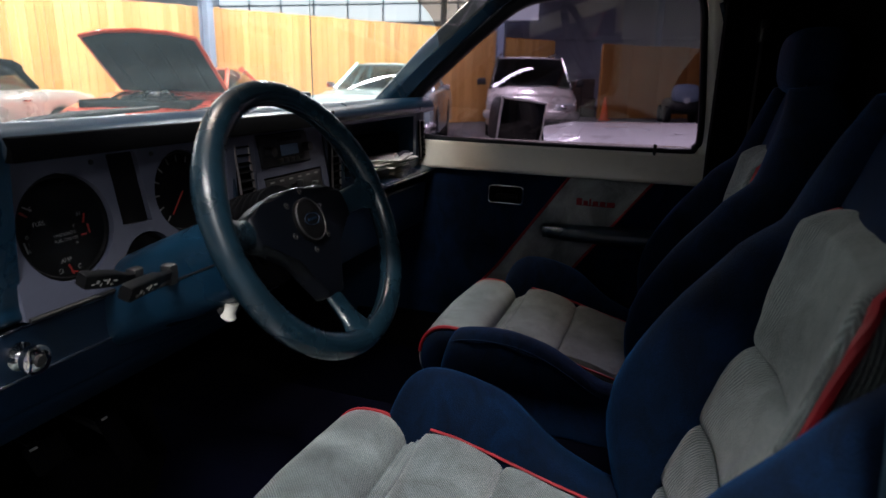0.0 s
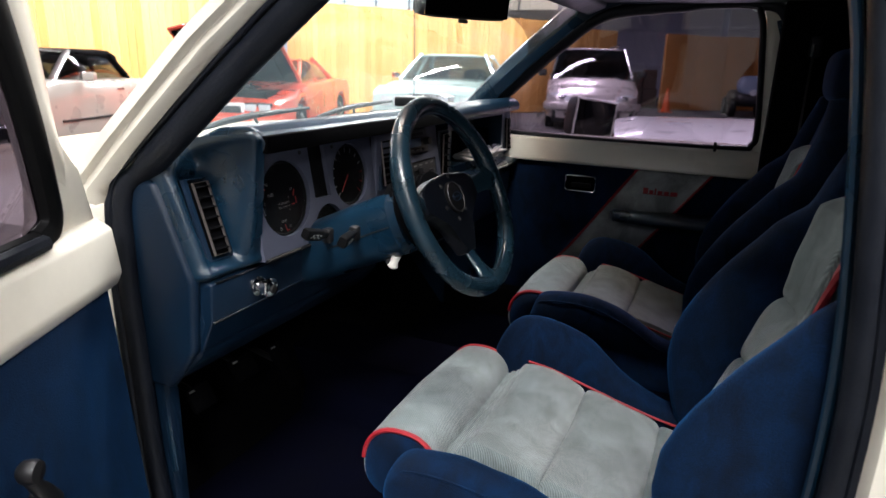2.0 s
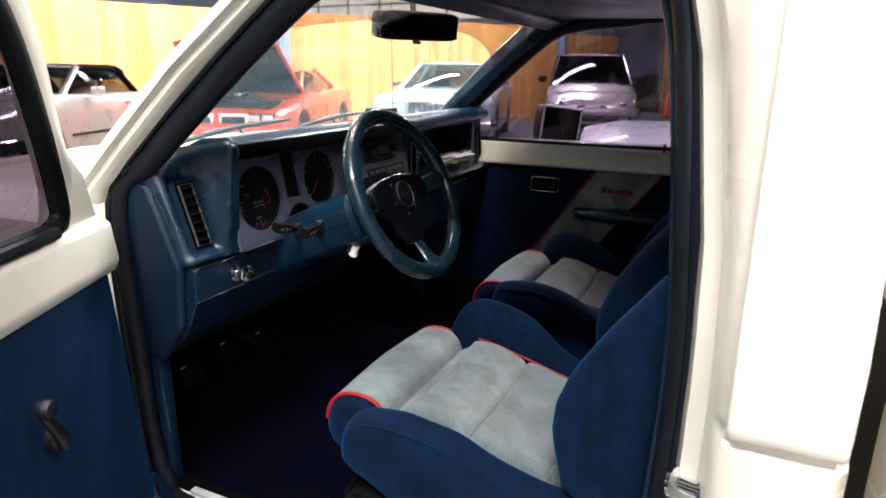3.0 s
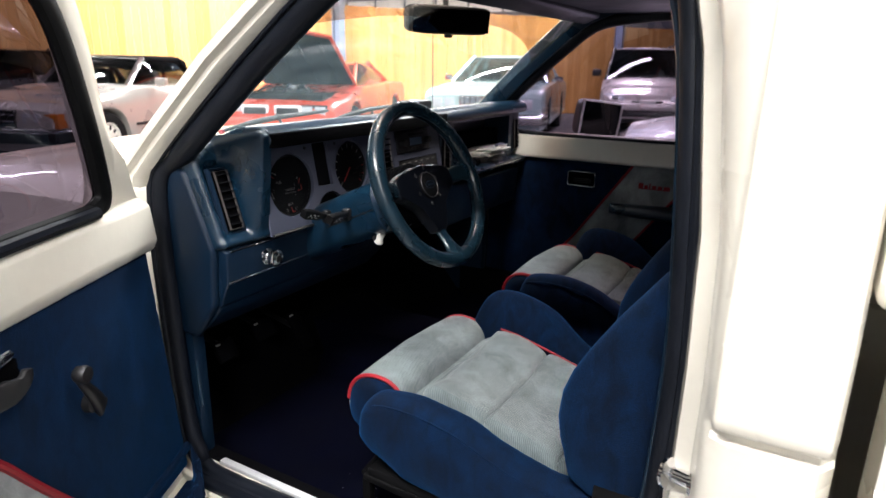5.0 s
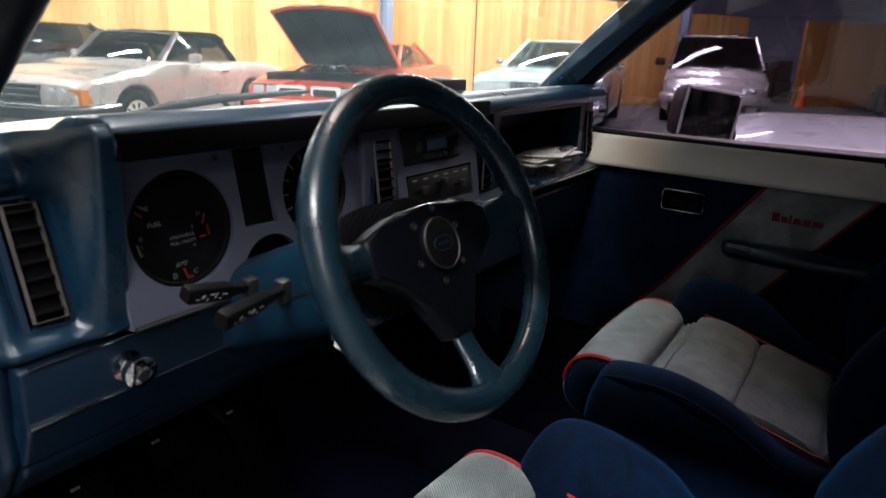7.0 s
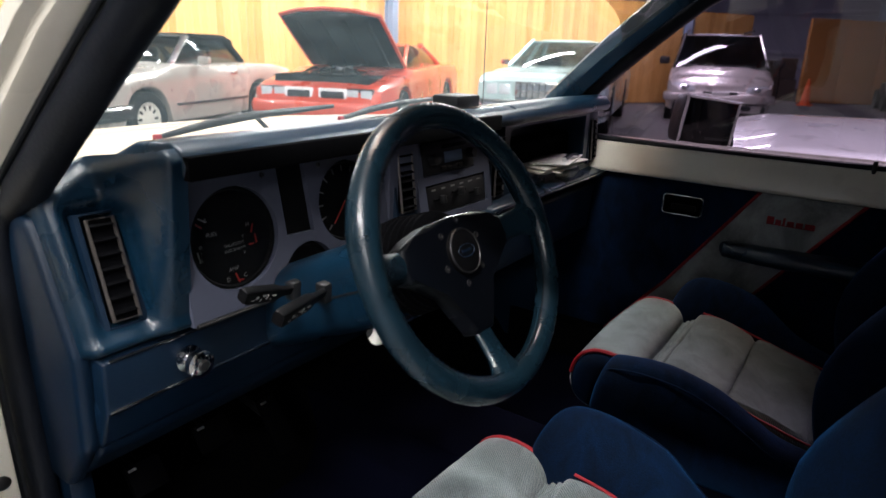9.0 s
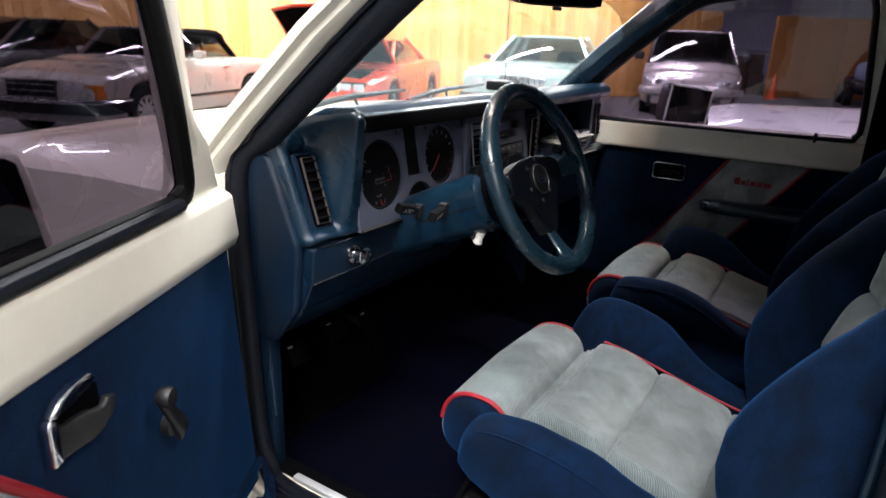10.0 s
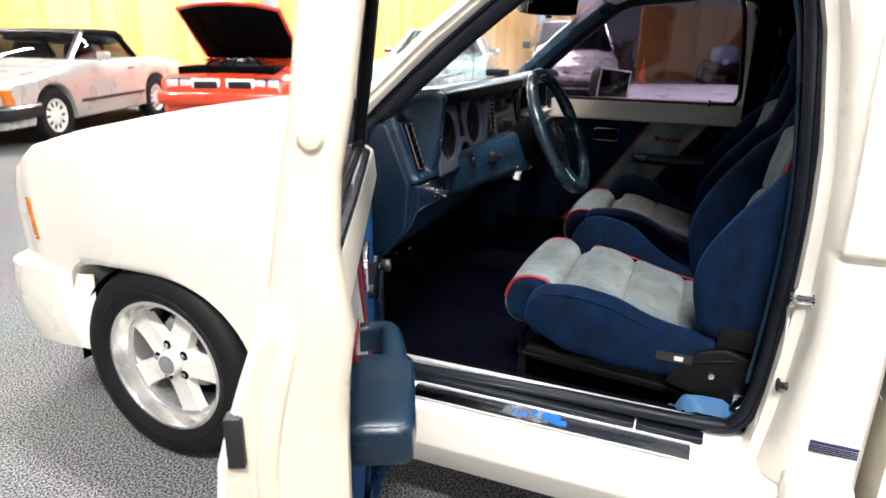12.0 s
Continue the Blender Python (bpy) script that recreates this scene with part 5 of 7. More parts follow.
part("dash_end", prism([(0.288, 0.81), (0.277, 0.93), (0.34, 1.08), (0.50, 1.09), (0.56, 0.85), (0.46, 0.735), (0.345, 0.735)], "x", -0.699, -0.676, 0.010, 3), VINYLD, dash)
part("dash_core", box(-0.66, 0.68, 0.31, 0.56, 0.80, 1.06, 0.01), MATBLACK, dash)
part("panel_strip", tube([(-0.672, 0.2565, 0.9265), (-0.42, 0.2555, 0.9265)], 0.0018, 6), STEEL, dash)
part("panel_strip", tube([(-0.676, 0.2610, 0.862), (-0.42, 0.2610, 0.866)], 0.0025, 6), STEEL, dash)
part("headlamp_knob", lathe([(0.017, 0.0), (0.017, 0.004), (0.009, 0.006), (0.009, 0.018), (0.0165, 0.020), (0.0175, 0.030), (0.012, 0.034), (0.001, 0.034)], 24, pose(-0.578, 0.258, 0.894, 90, 0, 0)), CHROME, dash, "chrome headlamp knob")
part("knob_centre", lathe([(0.008, 0.0), (0.006, 0.002)], 16, pose(-0.578, 0.2238, 0.894, 90, 0, 0)), BLACK, dash)

papers = thing("paper_stack", "loose white papers lying in the dash shelf", "papers")
for i in range(5):
    part("sheet", moved(box(-0.09, 0.10, -0.045, 0.055, 0, 0.004, 0.001, 1), pose(0.44 + 0.02 * math.sin(i * 2), 0.285 - 0.006 * i, 0.9865 + i * 0.0055, 3 * math.sin(i), 2 * math.cos(i * 1.3), 14 * math.sin(i * 1.9))), PAPER, papers)
part("clip", tube([(0.42, 0.225, 1.018), (0.47, 0.232, 1.022), (0.50, 0.228, 1.02)], 0.007, 6), STEEL, papers)
gad = thing("dash_gadget", "small black box on top of the dash", "device")
part("case", box(0.02, 0.10, 0.27, 0.33, 1.157, 1.180, 0.005), BLACK, gad)

# ---- steering ----
HUBM = mat("near_black_vinyl", (0.0014, 0.0022, 0.0042), 0.42, vary=0.1, grain=400, bump=0.12, spec=0.2)
HUB = pose(-0.385, -0.0215, 1.045, 0, 0, -1.7) @ pose(0, 0, 0, 65, 0, 0)
sw = thing("steering_wheel", "blue leather three-spoke sports steering wheel", "steering wheel", HUB)
RIM = 0.1612


def grip(a):
    """The rim swells at the thumb rests beside the level spokes and is flatter below."""
    return 0.0152 + 0.0022 * math.exp(-((math.sin(a) - 0.35) / 0.22) ** 2)


rim = part("rim", tube([(RIM * math.cos(a), RIM * math.sin(a), 0.0) for a in [2 * math.pi * i / 96 for i in range(96)]], [grip(2 * math.pi * i / 96) for i in range(96)], 18, True), LEATHER, sw, "worn blue leather rim")
part("rim_seam", tube([((RIM - 0.0148) * math.cos(a), (RIM - 0.0148) * math.sin(a), 0.004) for a in [2 * math.pi * i / 96 for i in range(96)]], 0.0009, 5, True), BLACK, rim)
stitches = bmesh.new()
for i in range(110):
    a = 2 * math.pi * i / 110
    stitches = join(stitches, moved(box(-0.0022, 0.0022, -0.0006, 0.0006, -0.0006, 0.0006, 0), Matrix.Rotation(a, 4, "Z") @ pose(RIM - 0.0148, 0, 0.0046)))
part("rim_stitching", stitches, VINYLD, rim)
pad = [(-0.098, 0.026), (-0.072, 0.034), (-0.050, 0.0405), (0.0, 0.0425), (0.050, 0.0405), (0.072, 0.034), (0.098, 0.026), (0.102, 0.000), (0.098, -0.014), (0.066, -0.020), (0.040, -0.038), (0.025, -0.066), (0.019, -0.098), (-0.019, -0.098), (-0.025, -0.066), (-0.040, -0.038), (-0.066, -0.020), (-0.098, -0.014), (-0.102, 0.000)]
part("hub_pad", prism(pad, "z", -0.036, -0.010, 0.006, 3), HUBM, sw, "dark blue hub pad")
part("hub_edge", tube([Vector((u, v, -0.0115)) for u, v in pad[0:7]], 0.0010, 6), STEEL, sw)
for ang, rows_ in ((4, ((0.084, 0.017, -0.023, 0.010), (0.110, 0.017, -0.017, 0.009), (0.132, 0.018, -0.008, 0.010), (0.150, 0.028, -0.002, 0.012))), (176, ((0.084, 0.017, -0.023, 0.010), (0.110, 0.017, -0.017, 0.009), (0.132, 0.018, -0.008, 0.010), (0.150, 0.028, -0.002, 0.012))), (270, ((0.086, 0.0165, -0.022, 0.008), (0.105, 0.0150, -0.017, 0.008), (0.130, 0.0165, -0.009, 0.009), (0.143, 0.022, -0.004, 0.011), (0.154, 0.036, -0.001, 0.012)))):
    rings = []
    for r, w, h, d in rows_:
        rings.append([(r, w * math.cos(q), h + d * math.sin(q)) for q in [2 * math.pi * j / 16 for j in range(16)]])
    part("spoke", moved(loft(rings), Matrix.Rotation(radians(ang), 4, "Z")), LEATHER, sw, "blue leather-covered spoke")
part("badge", lathe([(0.028, -0.014), (0.028, -0.006), (0.024, -0.004), (0.001, -0.003)], 30), GAUGE, sw, "black horn button")
part("badge_ring", tube([(0.0265 * math.cos(a), 0.0265 * math.sin(a), -0.0045) for a in [2 * math.pi * i / 30 for i in range(30)]], 0.0013, 6, True), BLACK, sw)
part("badge_mark", tube([(0.015 * math.cos(a), 0.0075 * math.sin(a), -0.0030) for a in [2 * math.pi * i / 24 for i in range(24)]], 0.0006, 6, True), VINYLD, sw)
part("badge_bar", box(-0.009, 0.009, -0.0015, 0.0015, -0.0034, -0.0022, 0), VINYLD, sw)
for a in (60, 120, 180, 240, 300, 360):
    part("hub_screw", lathe([(0.0042, -0.011), (0.0040, -0.0085), (0.0018, -0.0085), (0.001, -0.010)], 10, Matrix.Rotation(radians(a + 20), 4, "Z") @ pose(0.038, 0, 0)), BLACK, sw)
part("boss", lathe([(0.062, -0.115), (0.063, -0.100)] + [(r - 0.0012 * k, -0.096 + 0.010 * k + d) for k in range(6) for r, d in ((0.058, 0.0), (0.063, 0.003), (0.063, 0.006), (0.058, 0.0085))] + [(0.045, -0.034)], 36), MATBLACK, sw, "ribbed black boss")
col = thing("steering_column", "blue steering column shroud with two black stalks", "steering column")
cx = [(-0.385, 0.062, 0.996), (-0.385, 0.12, 0.972), (-0.385, 0.20, 0.936), (-0.385, 0.31, 0.885)]
part("shroud", sweep(curve(cx, 4), [0.060] + [0.070] * 12, [0.048] + [0.057] * 12, n=40, k=3.4), VINYL, col, "blue column shroud")
part("shroud_seam", tube([(-0.4555, 0.075, 0.992), (-0.4555, 0.20, 0.936)], 0.0015, 5), BLACK, col)
for root, tip, nm in (((-0.455, 0.196, 0.962), (-0.556, 0.172, 0.990), "wiper_stalk"), ((-0.455, 0.140, 0.974), (-0.577, 0.088, 0.993), "indicator_stalk")):
    r, t = Vector(root), Vector(tip)
    st = part(nm, sweep([r, r.lerp(t, 0.22), r.lerp(t, 0.34), r.lerp(t, 0.42), r.lerp(t, 0.96), t], [0.006, 0.006, 0.008, 0.0105, 0.0105, 0.0085], [0.004, 0.004, 0.005, 0.0065, 0.0075, 0.0065], side=(0, -0.45, 0.89), n=24, k=5.0), GAUGE, col, "black stalk with white marks")
    along = (t - r).normalized()
    face = Vector((0, -0.89, -0.45))
    face = (face - along * face.dot(along)).normalized()
    upw = along.cross(face)
    upw = upw if upw.z > 0 else -upw
    for fr, up, w, h in ((0.52, 0.002, 0.007, 0.0012), (0.56, -0.003, 0.004, 0.0012), (0.64, 0.001, 0.0012, 0.007), (0.70, 0.003, 0.006, 0.0012), (0.74, -0.003, 0.0012, 0.004), (0.82, 0.001, 0.004, 0.004), (0.88, -0.002, 0.005, 0.0012)):
        q = r.lerp(t, fr) + face * 0.0074 + upw * up
        part("mark", loft([[q + along * a * w / 2 + upw * b * h / 2 + face * e for a, b in ((-1, -1), (1, -1), (1, 1), (-1, 1))] for e in (-0.001, 0.0004)]), WHITEINK, st)
    part("stalk_boot", moved(box(-0.012, 0.010, -0.009, 0.009, -0.013, 0.013, 0.004), Matrix.Translation(r)), BLACK, col)
part("ignition_key", tube([(-0.405, 0.115, 0.925), (-0.435, 0.085, 0.925)], 0.006, 8), BLACK, col)
part("key_tag", lathe([(0.006, 0), (0.010, 0.004), (0.007, 0.012), (0.009, 0.026), (0.001, 0.028)], 12, pose(-0.430, 0.082, 0.912, 20, 0, 0)), PAPER, col, "white tag")
for nm, x, y, z, w, h in (("clutch_pedal", -0.56, 0.43, 0.63, 0.055, 0.05), ("brake_pedal", -0.44, 0.43, 0.64, 0.06, 0.05), ("throttle_pedal", -0.30, 0.44, 0.58, 0.04, 0.11)):
    pd = thing(nm, "black rubber-faced pedal under the dash", "pedal", pose(x, y, z, -35, 0, 0))
    part("pad", box(-w / 2, w / 2, -0.008, 0.006, -h / 2, h / 2, 0.004), MATBLACK, pd)
    part("arm", tube([(0, 0.006, 0.01), (0, 0.09, 0.10), (0, 0.11, 0.22)], 0.007, 8), BLACK, pd)
    part("worn_edge", box(-w / 2 + 0.004, -w / 2 + 0.016, -0.0095, -0.0075, h / 2 - 0.010, h / 2 - 0.006, 0), DIALINK, pd, "bright worn edge")
# rear-view mirror
rm = thing("rear_view_mirror", "black rear-view mirror hanging from the windscreen", "mirror", pose(-0.135, 0.085, 1.376, 8, 0, -33))
part("housing", pillow(-0.105, 0.105, -0.012, 0.03, -0.031, 0.031, 7, 6), BLACK, rm)
part("mirror_face", box(-0.098, 0.098, -0.0145, -0.012, -0.025, 0.025, 0), MIRROR, rm)
part("stem", tube([(0, 0.02, 0.0), (0.01, 0.045, 0.03), (0.015, 0.055, 0.055)], 0.007, 8), BLACK, rm)
part("dip_lever", lathe([(0.010, 0), (0.010, 0.006), (0.001, 0.007)], 10, pose(0.0, 0.0, -0.038)), BLACK, rm)


# ---- seats ----
def bucket_seat(xc, label, sgn, crush, lift):
    """A sports bucket seat; sgn 1 puts the recliner on the left; crush flattens the left bolster, lift fills the right one."""
    s = thing("bucket_seat", label, "car seat", pose(xc, 0, 0), "front seats")
    base = part("cushion_base", pillow(-0.195, 0.205, -0.50, -0.05, 0.505, 0.590, 6, 8), VELOUR, s, "navy velour cushion")

    sec = [(-0.015 + 0.068 * math.copysign(abs(math.cos(q)) ** 0.84, math.cos(q)), 0.634 + 0.069 * math.copysign(abs(math.sin(q)) ** 0.84, math.sin(q))) for q in [2 * math.pi * i / 32 for i in range(32)]]

    def roll_ring(x, k):
        return [(x, -0.015 + (y + 0.015) * k - 0.10 * (z - 0.634), 0.634 + (z - 0.634) * k + 0.004 * math.cos(x * 17)) for y, z in sec]

    part("thigh_roll", loft([roll_ring(x, k) for x, k in ((-0.178, 0.93), (-0.174, 0.985), (-0.165, 1.0), (-0.09, 1.015), (0, 1.02), (0.09, 1.015), (0.165, 1.0), (0.174, 0.985), (0.178, 0.93))]), GREYCLOTH, s, "grey cloth thigh roll")
    for e in (-1, 1):
        part("roll_end", loft([roll_ring(e * x, k) for x, k in ((0.170, 0.90), (0.181, 0.89), (0.188, 0.78), (0.190, 0.5))]), VELOUR, s)
        part("piping", tube([Vector(p) for p in roll_ring(e * 0.1785, 0.955)][0:20], 0.0042, 6), PIPING, s, "red piping")
    part("roll_facing", pillow(-0.176, 0.176, -0.10, 0.030, 0.556, 0.63, 4, 8), VELOUR, s)
    for j in range(3):
        part("gusset_fold", sweep([(x, -0.083 - 0.011 * j, 0.646 + 0.006 * j + 0.004 * abs(x / 0.16) ** 2) for x in (-0.166, -0.08, 0.08, 0.166)], [0.005, 0.007, 0.007, 0.005], [0.008, 0.012, 0.012, 0.008], side=(0, 1, 0)), GREYCLOTH, s)

    TOP = ((-0.52, 0.606), (-0.43, 0.617), (-0.37, 0.627), (-0.30, 0.644), (-0.23, 0.664), (-0.165, 0.681), (-0.09, 0.690))

    def seat_pad(y0, y1, w0, w1):
        """One stitched panel of the cushion insert, closing on its neighbours in a narrow seam."""
        rings = []
        for f in (0, 0.012, 0.035, 0.08, 0.2, 0.35, 0.5, 0.65, 0.8, 0.92, 0.965, 0.988, 1):
            y, w = y0 + (y1 - y0) * f, w0 + (w1 - w0) * f
            d = min(f, 1 - f) * (y0 - y1)
            top = lerp_table(TOP, y) + 0.0035 * math.sin(math.pi * f) - 0.011 * math.exp(-d / 0.0045) - (0.016 * math.exp(-(y0 - y) / 0.008) if y0 > -0.15 else 0)
            prof = [(-w, -0.05), (-w, -0.020), (-w + 0.003, -0.009), (-w + 0.010, -0.002)] + [(w * q, 0) for q in (-0.82, -0.6, -0.35, -0.1, 0.1, 0.35, 0.6, 0.82)] + [(w - 0.010, -0.002), (w - 0.003, -0.009), (w, -0.020), (w, -0.05)]
            rings.append([(x, y + 0.0025 * math.sin(x * 40 + y0 * 90) * (0 < f < 1), top + h + 0.013 * (x / 0.16) ** 2 + 0.0012 * math.sin(x * 55 + y * 70)) for x, h in prof])
        part("seat_pad", loft(rings), GREYCLOTH, s, "grey cloth seat pad")

    seat_pad(-0.112, -0.243, 0.164, 0.164)
    seat_pad(-0.243, -0.384, 0.164, 0.160)
    seat_pad(-0.384, -0.500, 0.158, 0.138)
    for e in (-1, 1):
        # (y, top of the bolster, half width, offset of its middle)
        if e > 0:
            table = ((-0.034, 0.610, 0.012, 0.196), (-0.040, 0.668, 0.028, 0.202), (-0.052, 0.716, 0.034, 0.206), (-0.075, 0.738 + lift * 0.6, 0.038, 0.208), (-0.11, 0.744 + lift, 0.040, 0.210), (-0.17, 0.738 + lift, 0.041, 0.212), (-0.225, 0.722 + lift * 0.9, 0.041, 0.213), (-0.27, 0.694 + lift * 0.6, 0.041, 0.213), (-0.32, 0.665 + lift * 0.3, 0.040, 0.212), (-0.38, 0.648, 0.039, 0.210), (-0.44, 0.640, 0.036, 0.207), (-0.50, 0.635, 0.030, 0.203))
        else:
            up = 0.022 if not crush else 0.0
            table = ((-0.018, 0.610, 0.014, -0.205), (-0.024, 0.655, 0.030, -0.208), (-0.040, 0.680 + up, 0.036, -0.210), (-0.07, 0.694 + up, 0.038, -0.211), (-0.12, 0.700 + up, 0.040, -0.212), (-0.18, 0.697 + up, 0.041, -0.213), (-0.235, 0.686 + up * 0.8, 0.042, -0.213), (-0.29, 0.664 + up * 0.5, 0.042, -0.212), (-0.34, 0.645, 0.041, -0.210), (-0.40, 0.634, 0.039, -0.208), (-0.45, 0.630, 0.035, -0.205), (-0.50, 0.628, 0.028, -0.20))
        pts = curve([(y, zt, w) for y, zt, w, x in table], 4)
        offs = curve([(x, 0, 0) for y, zt, w, x in table], 4)
        rings = []
        for p, q in zip(pts, offs):
            y, zt, w, xm = p.x, p.y, p.z, q.x
            zb_ = lerp_table(((-0.5, 0.508), (-0.25, 0.512), (-0.12, 0.530), (-0.06, 0.556), (-0.018, 0.592)), y)
            hh = (zt - zb_) / 2
            ring = []
            for j in range(28):
                a = 2 * math.pi * j / 28
                cx_, cz_ = math.cos(a), math.sin(a)
                ring.append((xm + w * math.copysign(abs(cx_) ** 0.8, cx_) + 0.0015 * math.sin(y * 60 + 3 * a), y + (0.004 * (1 - cz_) if y > -0.06 else 0), zb_ + hh + hh * math.copysign(abs(cz_) ** 0.72, cz_)))
            rings.append(ring)
        part("side_bolster", loft(rings), VELOUR, s, "navy velour side bolster", sharp=70)
        edge = [(e * 0.1665, p.x, lerp_table(TOP, p.x) + 0.0060) for p in pts if (p.x < -0.11 if e > 0 else p.x < -0.27)]
        if e > 0 or not crush:
            part("piping", tube(edge, 0.0024, 6), PIPING, s)
        part("stitch_seam", tube([(q.x + e * p.z * 0.78, p.x, p.y - 0.016) for p, q in zip(pts[6:-3], offs[6:-3])], 0.0018, 6), VELOUR, s)

    # backrest
    part("backrest", loft([[(px * w, y - d * (1 - 0.25 * abs(px)) if back else y + 0.012, z) for px, back in ((-1, 0), (-0.6, 0), (0, 0), (0.6, 0), (1, 0), (1, 1), (0.6, 1), (0, 1), (-0.6, 1), (-1, 1))] for y, z, w, d in ((-0.485, 0.585, 0.19, 0.05), (-0.490, 0.62, 0.215, 0.07), (-0.505, 0.70, 0.225, 0.09), (-0.545, 0.82, 0.228, 0.095), (-0.582, 0.93, 0.222, 0.09), (-0.604, 1.03, 0.205, 0.08), (-0.622, 1.11, 0.172, 0.07), (-0.634, 1.17, 0.140, 0.06), (-0.642, 1.21, 0.118, 0.05), (-0.646, 1.235, 0.09, 0.03))]), VELOUR, s, "navy velour backrest", sharp=80)
    FACE = ((0.60, -0.454), (0.705, -0.473), (0.83, -0.517), (0.955, -0.561), (1.10, -0.593))
    panels = (((0.600, 0.149), (0.63, 0.152), (0.66, 0.153), (0.70, 0.150)), ((0.700, 0.149), (0.72, 0.152), (0.75, 0.154), (0.78, 0.152), (0.80, 0.146)), ((0.800, 0.145), (0.82, 0.149), (0.85, 0.152), (0.885, 0.147), (0.92, 0.134)), ((0.920, 0.132), (0.945, 0.141), (0.98, 0.149), (1.02, 0.156), (1.05, 0.157), (1.07, 0.150), (1.082, 0.138), (1.090, 0.118), (1.094, 0.09)))
    rims = {-1: [], 1: []}
    for rows in panels:
        # one stitched panel: full in the middle, drawn in at its seams and its sides
        rings, span = [], rows[-1][0] - rows[0][0]
        for p in curve([(z, w, 0) for z, w in rows], 4):
            z, w = p.x, p.y
            d = min(z - rows[0][0], rows[-1][0] - z)
            y = lerp_table(FACE, z) + 0.004 * math.sin(math.pi * (z - rows[0][0]) / span) - 0.008 * math.exp(-d / 0.006) - (0.02 * max(0, z - 1.07) / 0.024)
            prof = [(-1, -0.045), (-1, -0.020), (-0.985, -0.009), (-0.94, -0.002)] + [(q, 0) for q in (-0.82, -0.6, -0.35, -0.1, 0.1, 0.35, 0.6, 0.82)] + [(0.94, -0.002), (0.985, -0.009), (1, -0.020), (1, -0.045)]
            rings.append([(q * w, y + h + (0.020 + 0.012 * (q < 0)) * abs(q) ** 2.4 + 0.001 * math.sin(q * 9 + z * 70), z) for q, h in prof])
            for e in (-1, 1):
                if 0.63 < z < 1.088:
                    rims[e].append((e * (w + 0.002), y + (0.014 if e < 0 else 0.002), z))
        part("back_pad", loft(rings), GREYCLOTH, s, "grey cloth back pad", sharp=60)
    for e in (-1, 1):
        path = [(e * 0.180, -0.505, 0.590), (e * 0.192, -0.492, 0.64), (e * 0.205, -0.462, 0.715), (e * 0.209, -0.452, 0.79), (e * 0.210, -0.484, 0.88), (e * 0.211, -0.538, 0.955), (e * 0.204, -0.588, 1.03), (e * 0.182, -0.615, 1.11), (e * 0.142, -0.632, 1.18), (e * 0.095, -0.640, 1.225)]
        if e > 0 or not crush:
            path = [(x, y + 0.024 * math.exp(-((z - 0.74) / 0.11) ** 2), z) for x, y, z in path]
        if e < 0 and crush:
            path = [(x * (1.03 + 0.05 * (z > 0.92)), y - 0.004 - 0.018 * (z > 0.85), z) for x, y, z in path]
        path = [(x, y - 0.041 * min(1, i / 2) * min(1, (9 - i) / 3.0), z - 0.012 * min(1, i / 2)) for i, (x, y, z) in enumerate(path)]
        wb = 0.036 if e < 0 and crush else 0.048
        n = 37
        part("back_bolster", sweep(curve(path, 4), [0.02 + (wb - 0.02) * min(1, i / 4) * min(1, (n - i) / 8) for i in range(n)], [0.030 + 0.064 * min(1, i / 6) * min(1, (n - i) / 16) for i in range(n)], n=22), VELOUR, s, "navy velour back bolster")
        part("piping", tube(rims[e], 0.0052 if e < 0 else 0.0034, 6), PIPING, s, "red piping")
    part("headrest", pillow(-0.122, 0.122, -0.700, -0.60, 1.195, 1.315, 3.2, 10), VELOUR, s, "navy velour headrest")
    for e in (-1, 1):
        part("headrest_post", tube([(e * 0.05, -0.65, 1.17), (e * 0.05, -0.65, 1.22)], 0.006, 8), STEEL, s)
    # rails, recliner and tag
    for e in (-1, 1):
        part("seat_rail", prism([(-0.01, 0.484), (-0.01, 0.498), (-0.15, 0.494), (-0.50, 0.474), (-0.50, 0.454), (-0.15, 0.476)], "x", e * 0.20 - 0.018, e * 0.20 + 0.018, 0.004), SEATIRON, s, "black seat rail")
        part("rail_foot", box(e * 0.20 - 0.010, e * 0.20 + 0.010, -0.02, -0.002, 0.40, 0.482, 0.003), SEATIRON, s)
        part("rail_foot", box(e * 0.20 - 0.015, e * 0.20 + 0.015, -0.50, -0.46, 0.40, 0.455, 0.004), SEATIRON, s)
        part("seat_frame", prism([(-0.02, 0.492), (-0.02, 0.515), (-0.47, 0.515), (-0.50, 0.465), (-0.14, 0.486)], "x", e * 0.195 - 0.02, e * 0.195 + 0.02, 0.005), SEATIRON, s)
    rec = part("recliner", prism([(-0.37, 0.505), (-0.385, 0.55), (-0.435, 0.600), (-0.49, 0.617), (-0.545, 0.60), (-0.56, 0.50), (-0.51, 0.47)], "x", -sgn * 0.235 - 0.014, -sgn * 0.235 + 0.014, 0.008, 3), SEATIRON, s, "black recliner cover")
    part("recliner_bolt", lathe([(0.008, 0), (0.007, 0.004), (0.001, 0.004)], 12, pose(-sgn * 0.249, -0.47, 0.545, 0, -90 * sgn, 0)), STEEL, rec)
    part("recliner_rib", tube([(-sgn * 0.249, -0.385, 0.52), (-sgn * 0.2495, -0.435, 0.575), (-sgn * 0.249, -0.51, 0.592)], 0.004, 6), SEATIRON, rec)
    part("back_bracket", box(-sgn * 0.232 - 0.010, -sgn * 0.232 + 0.010, -0.575, -0.47, 0.615, 0.668, 0.005), SEATIRON, s)
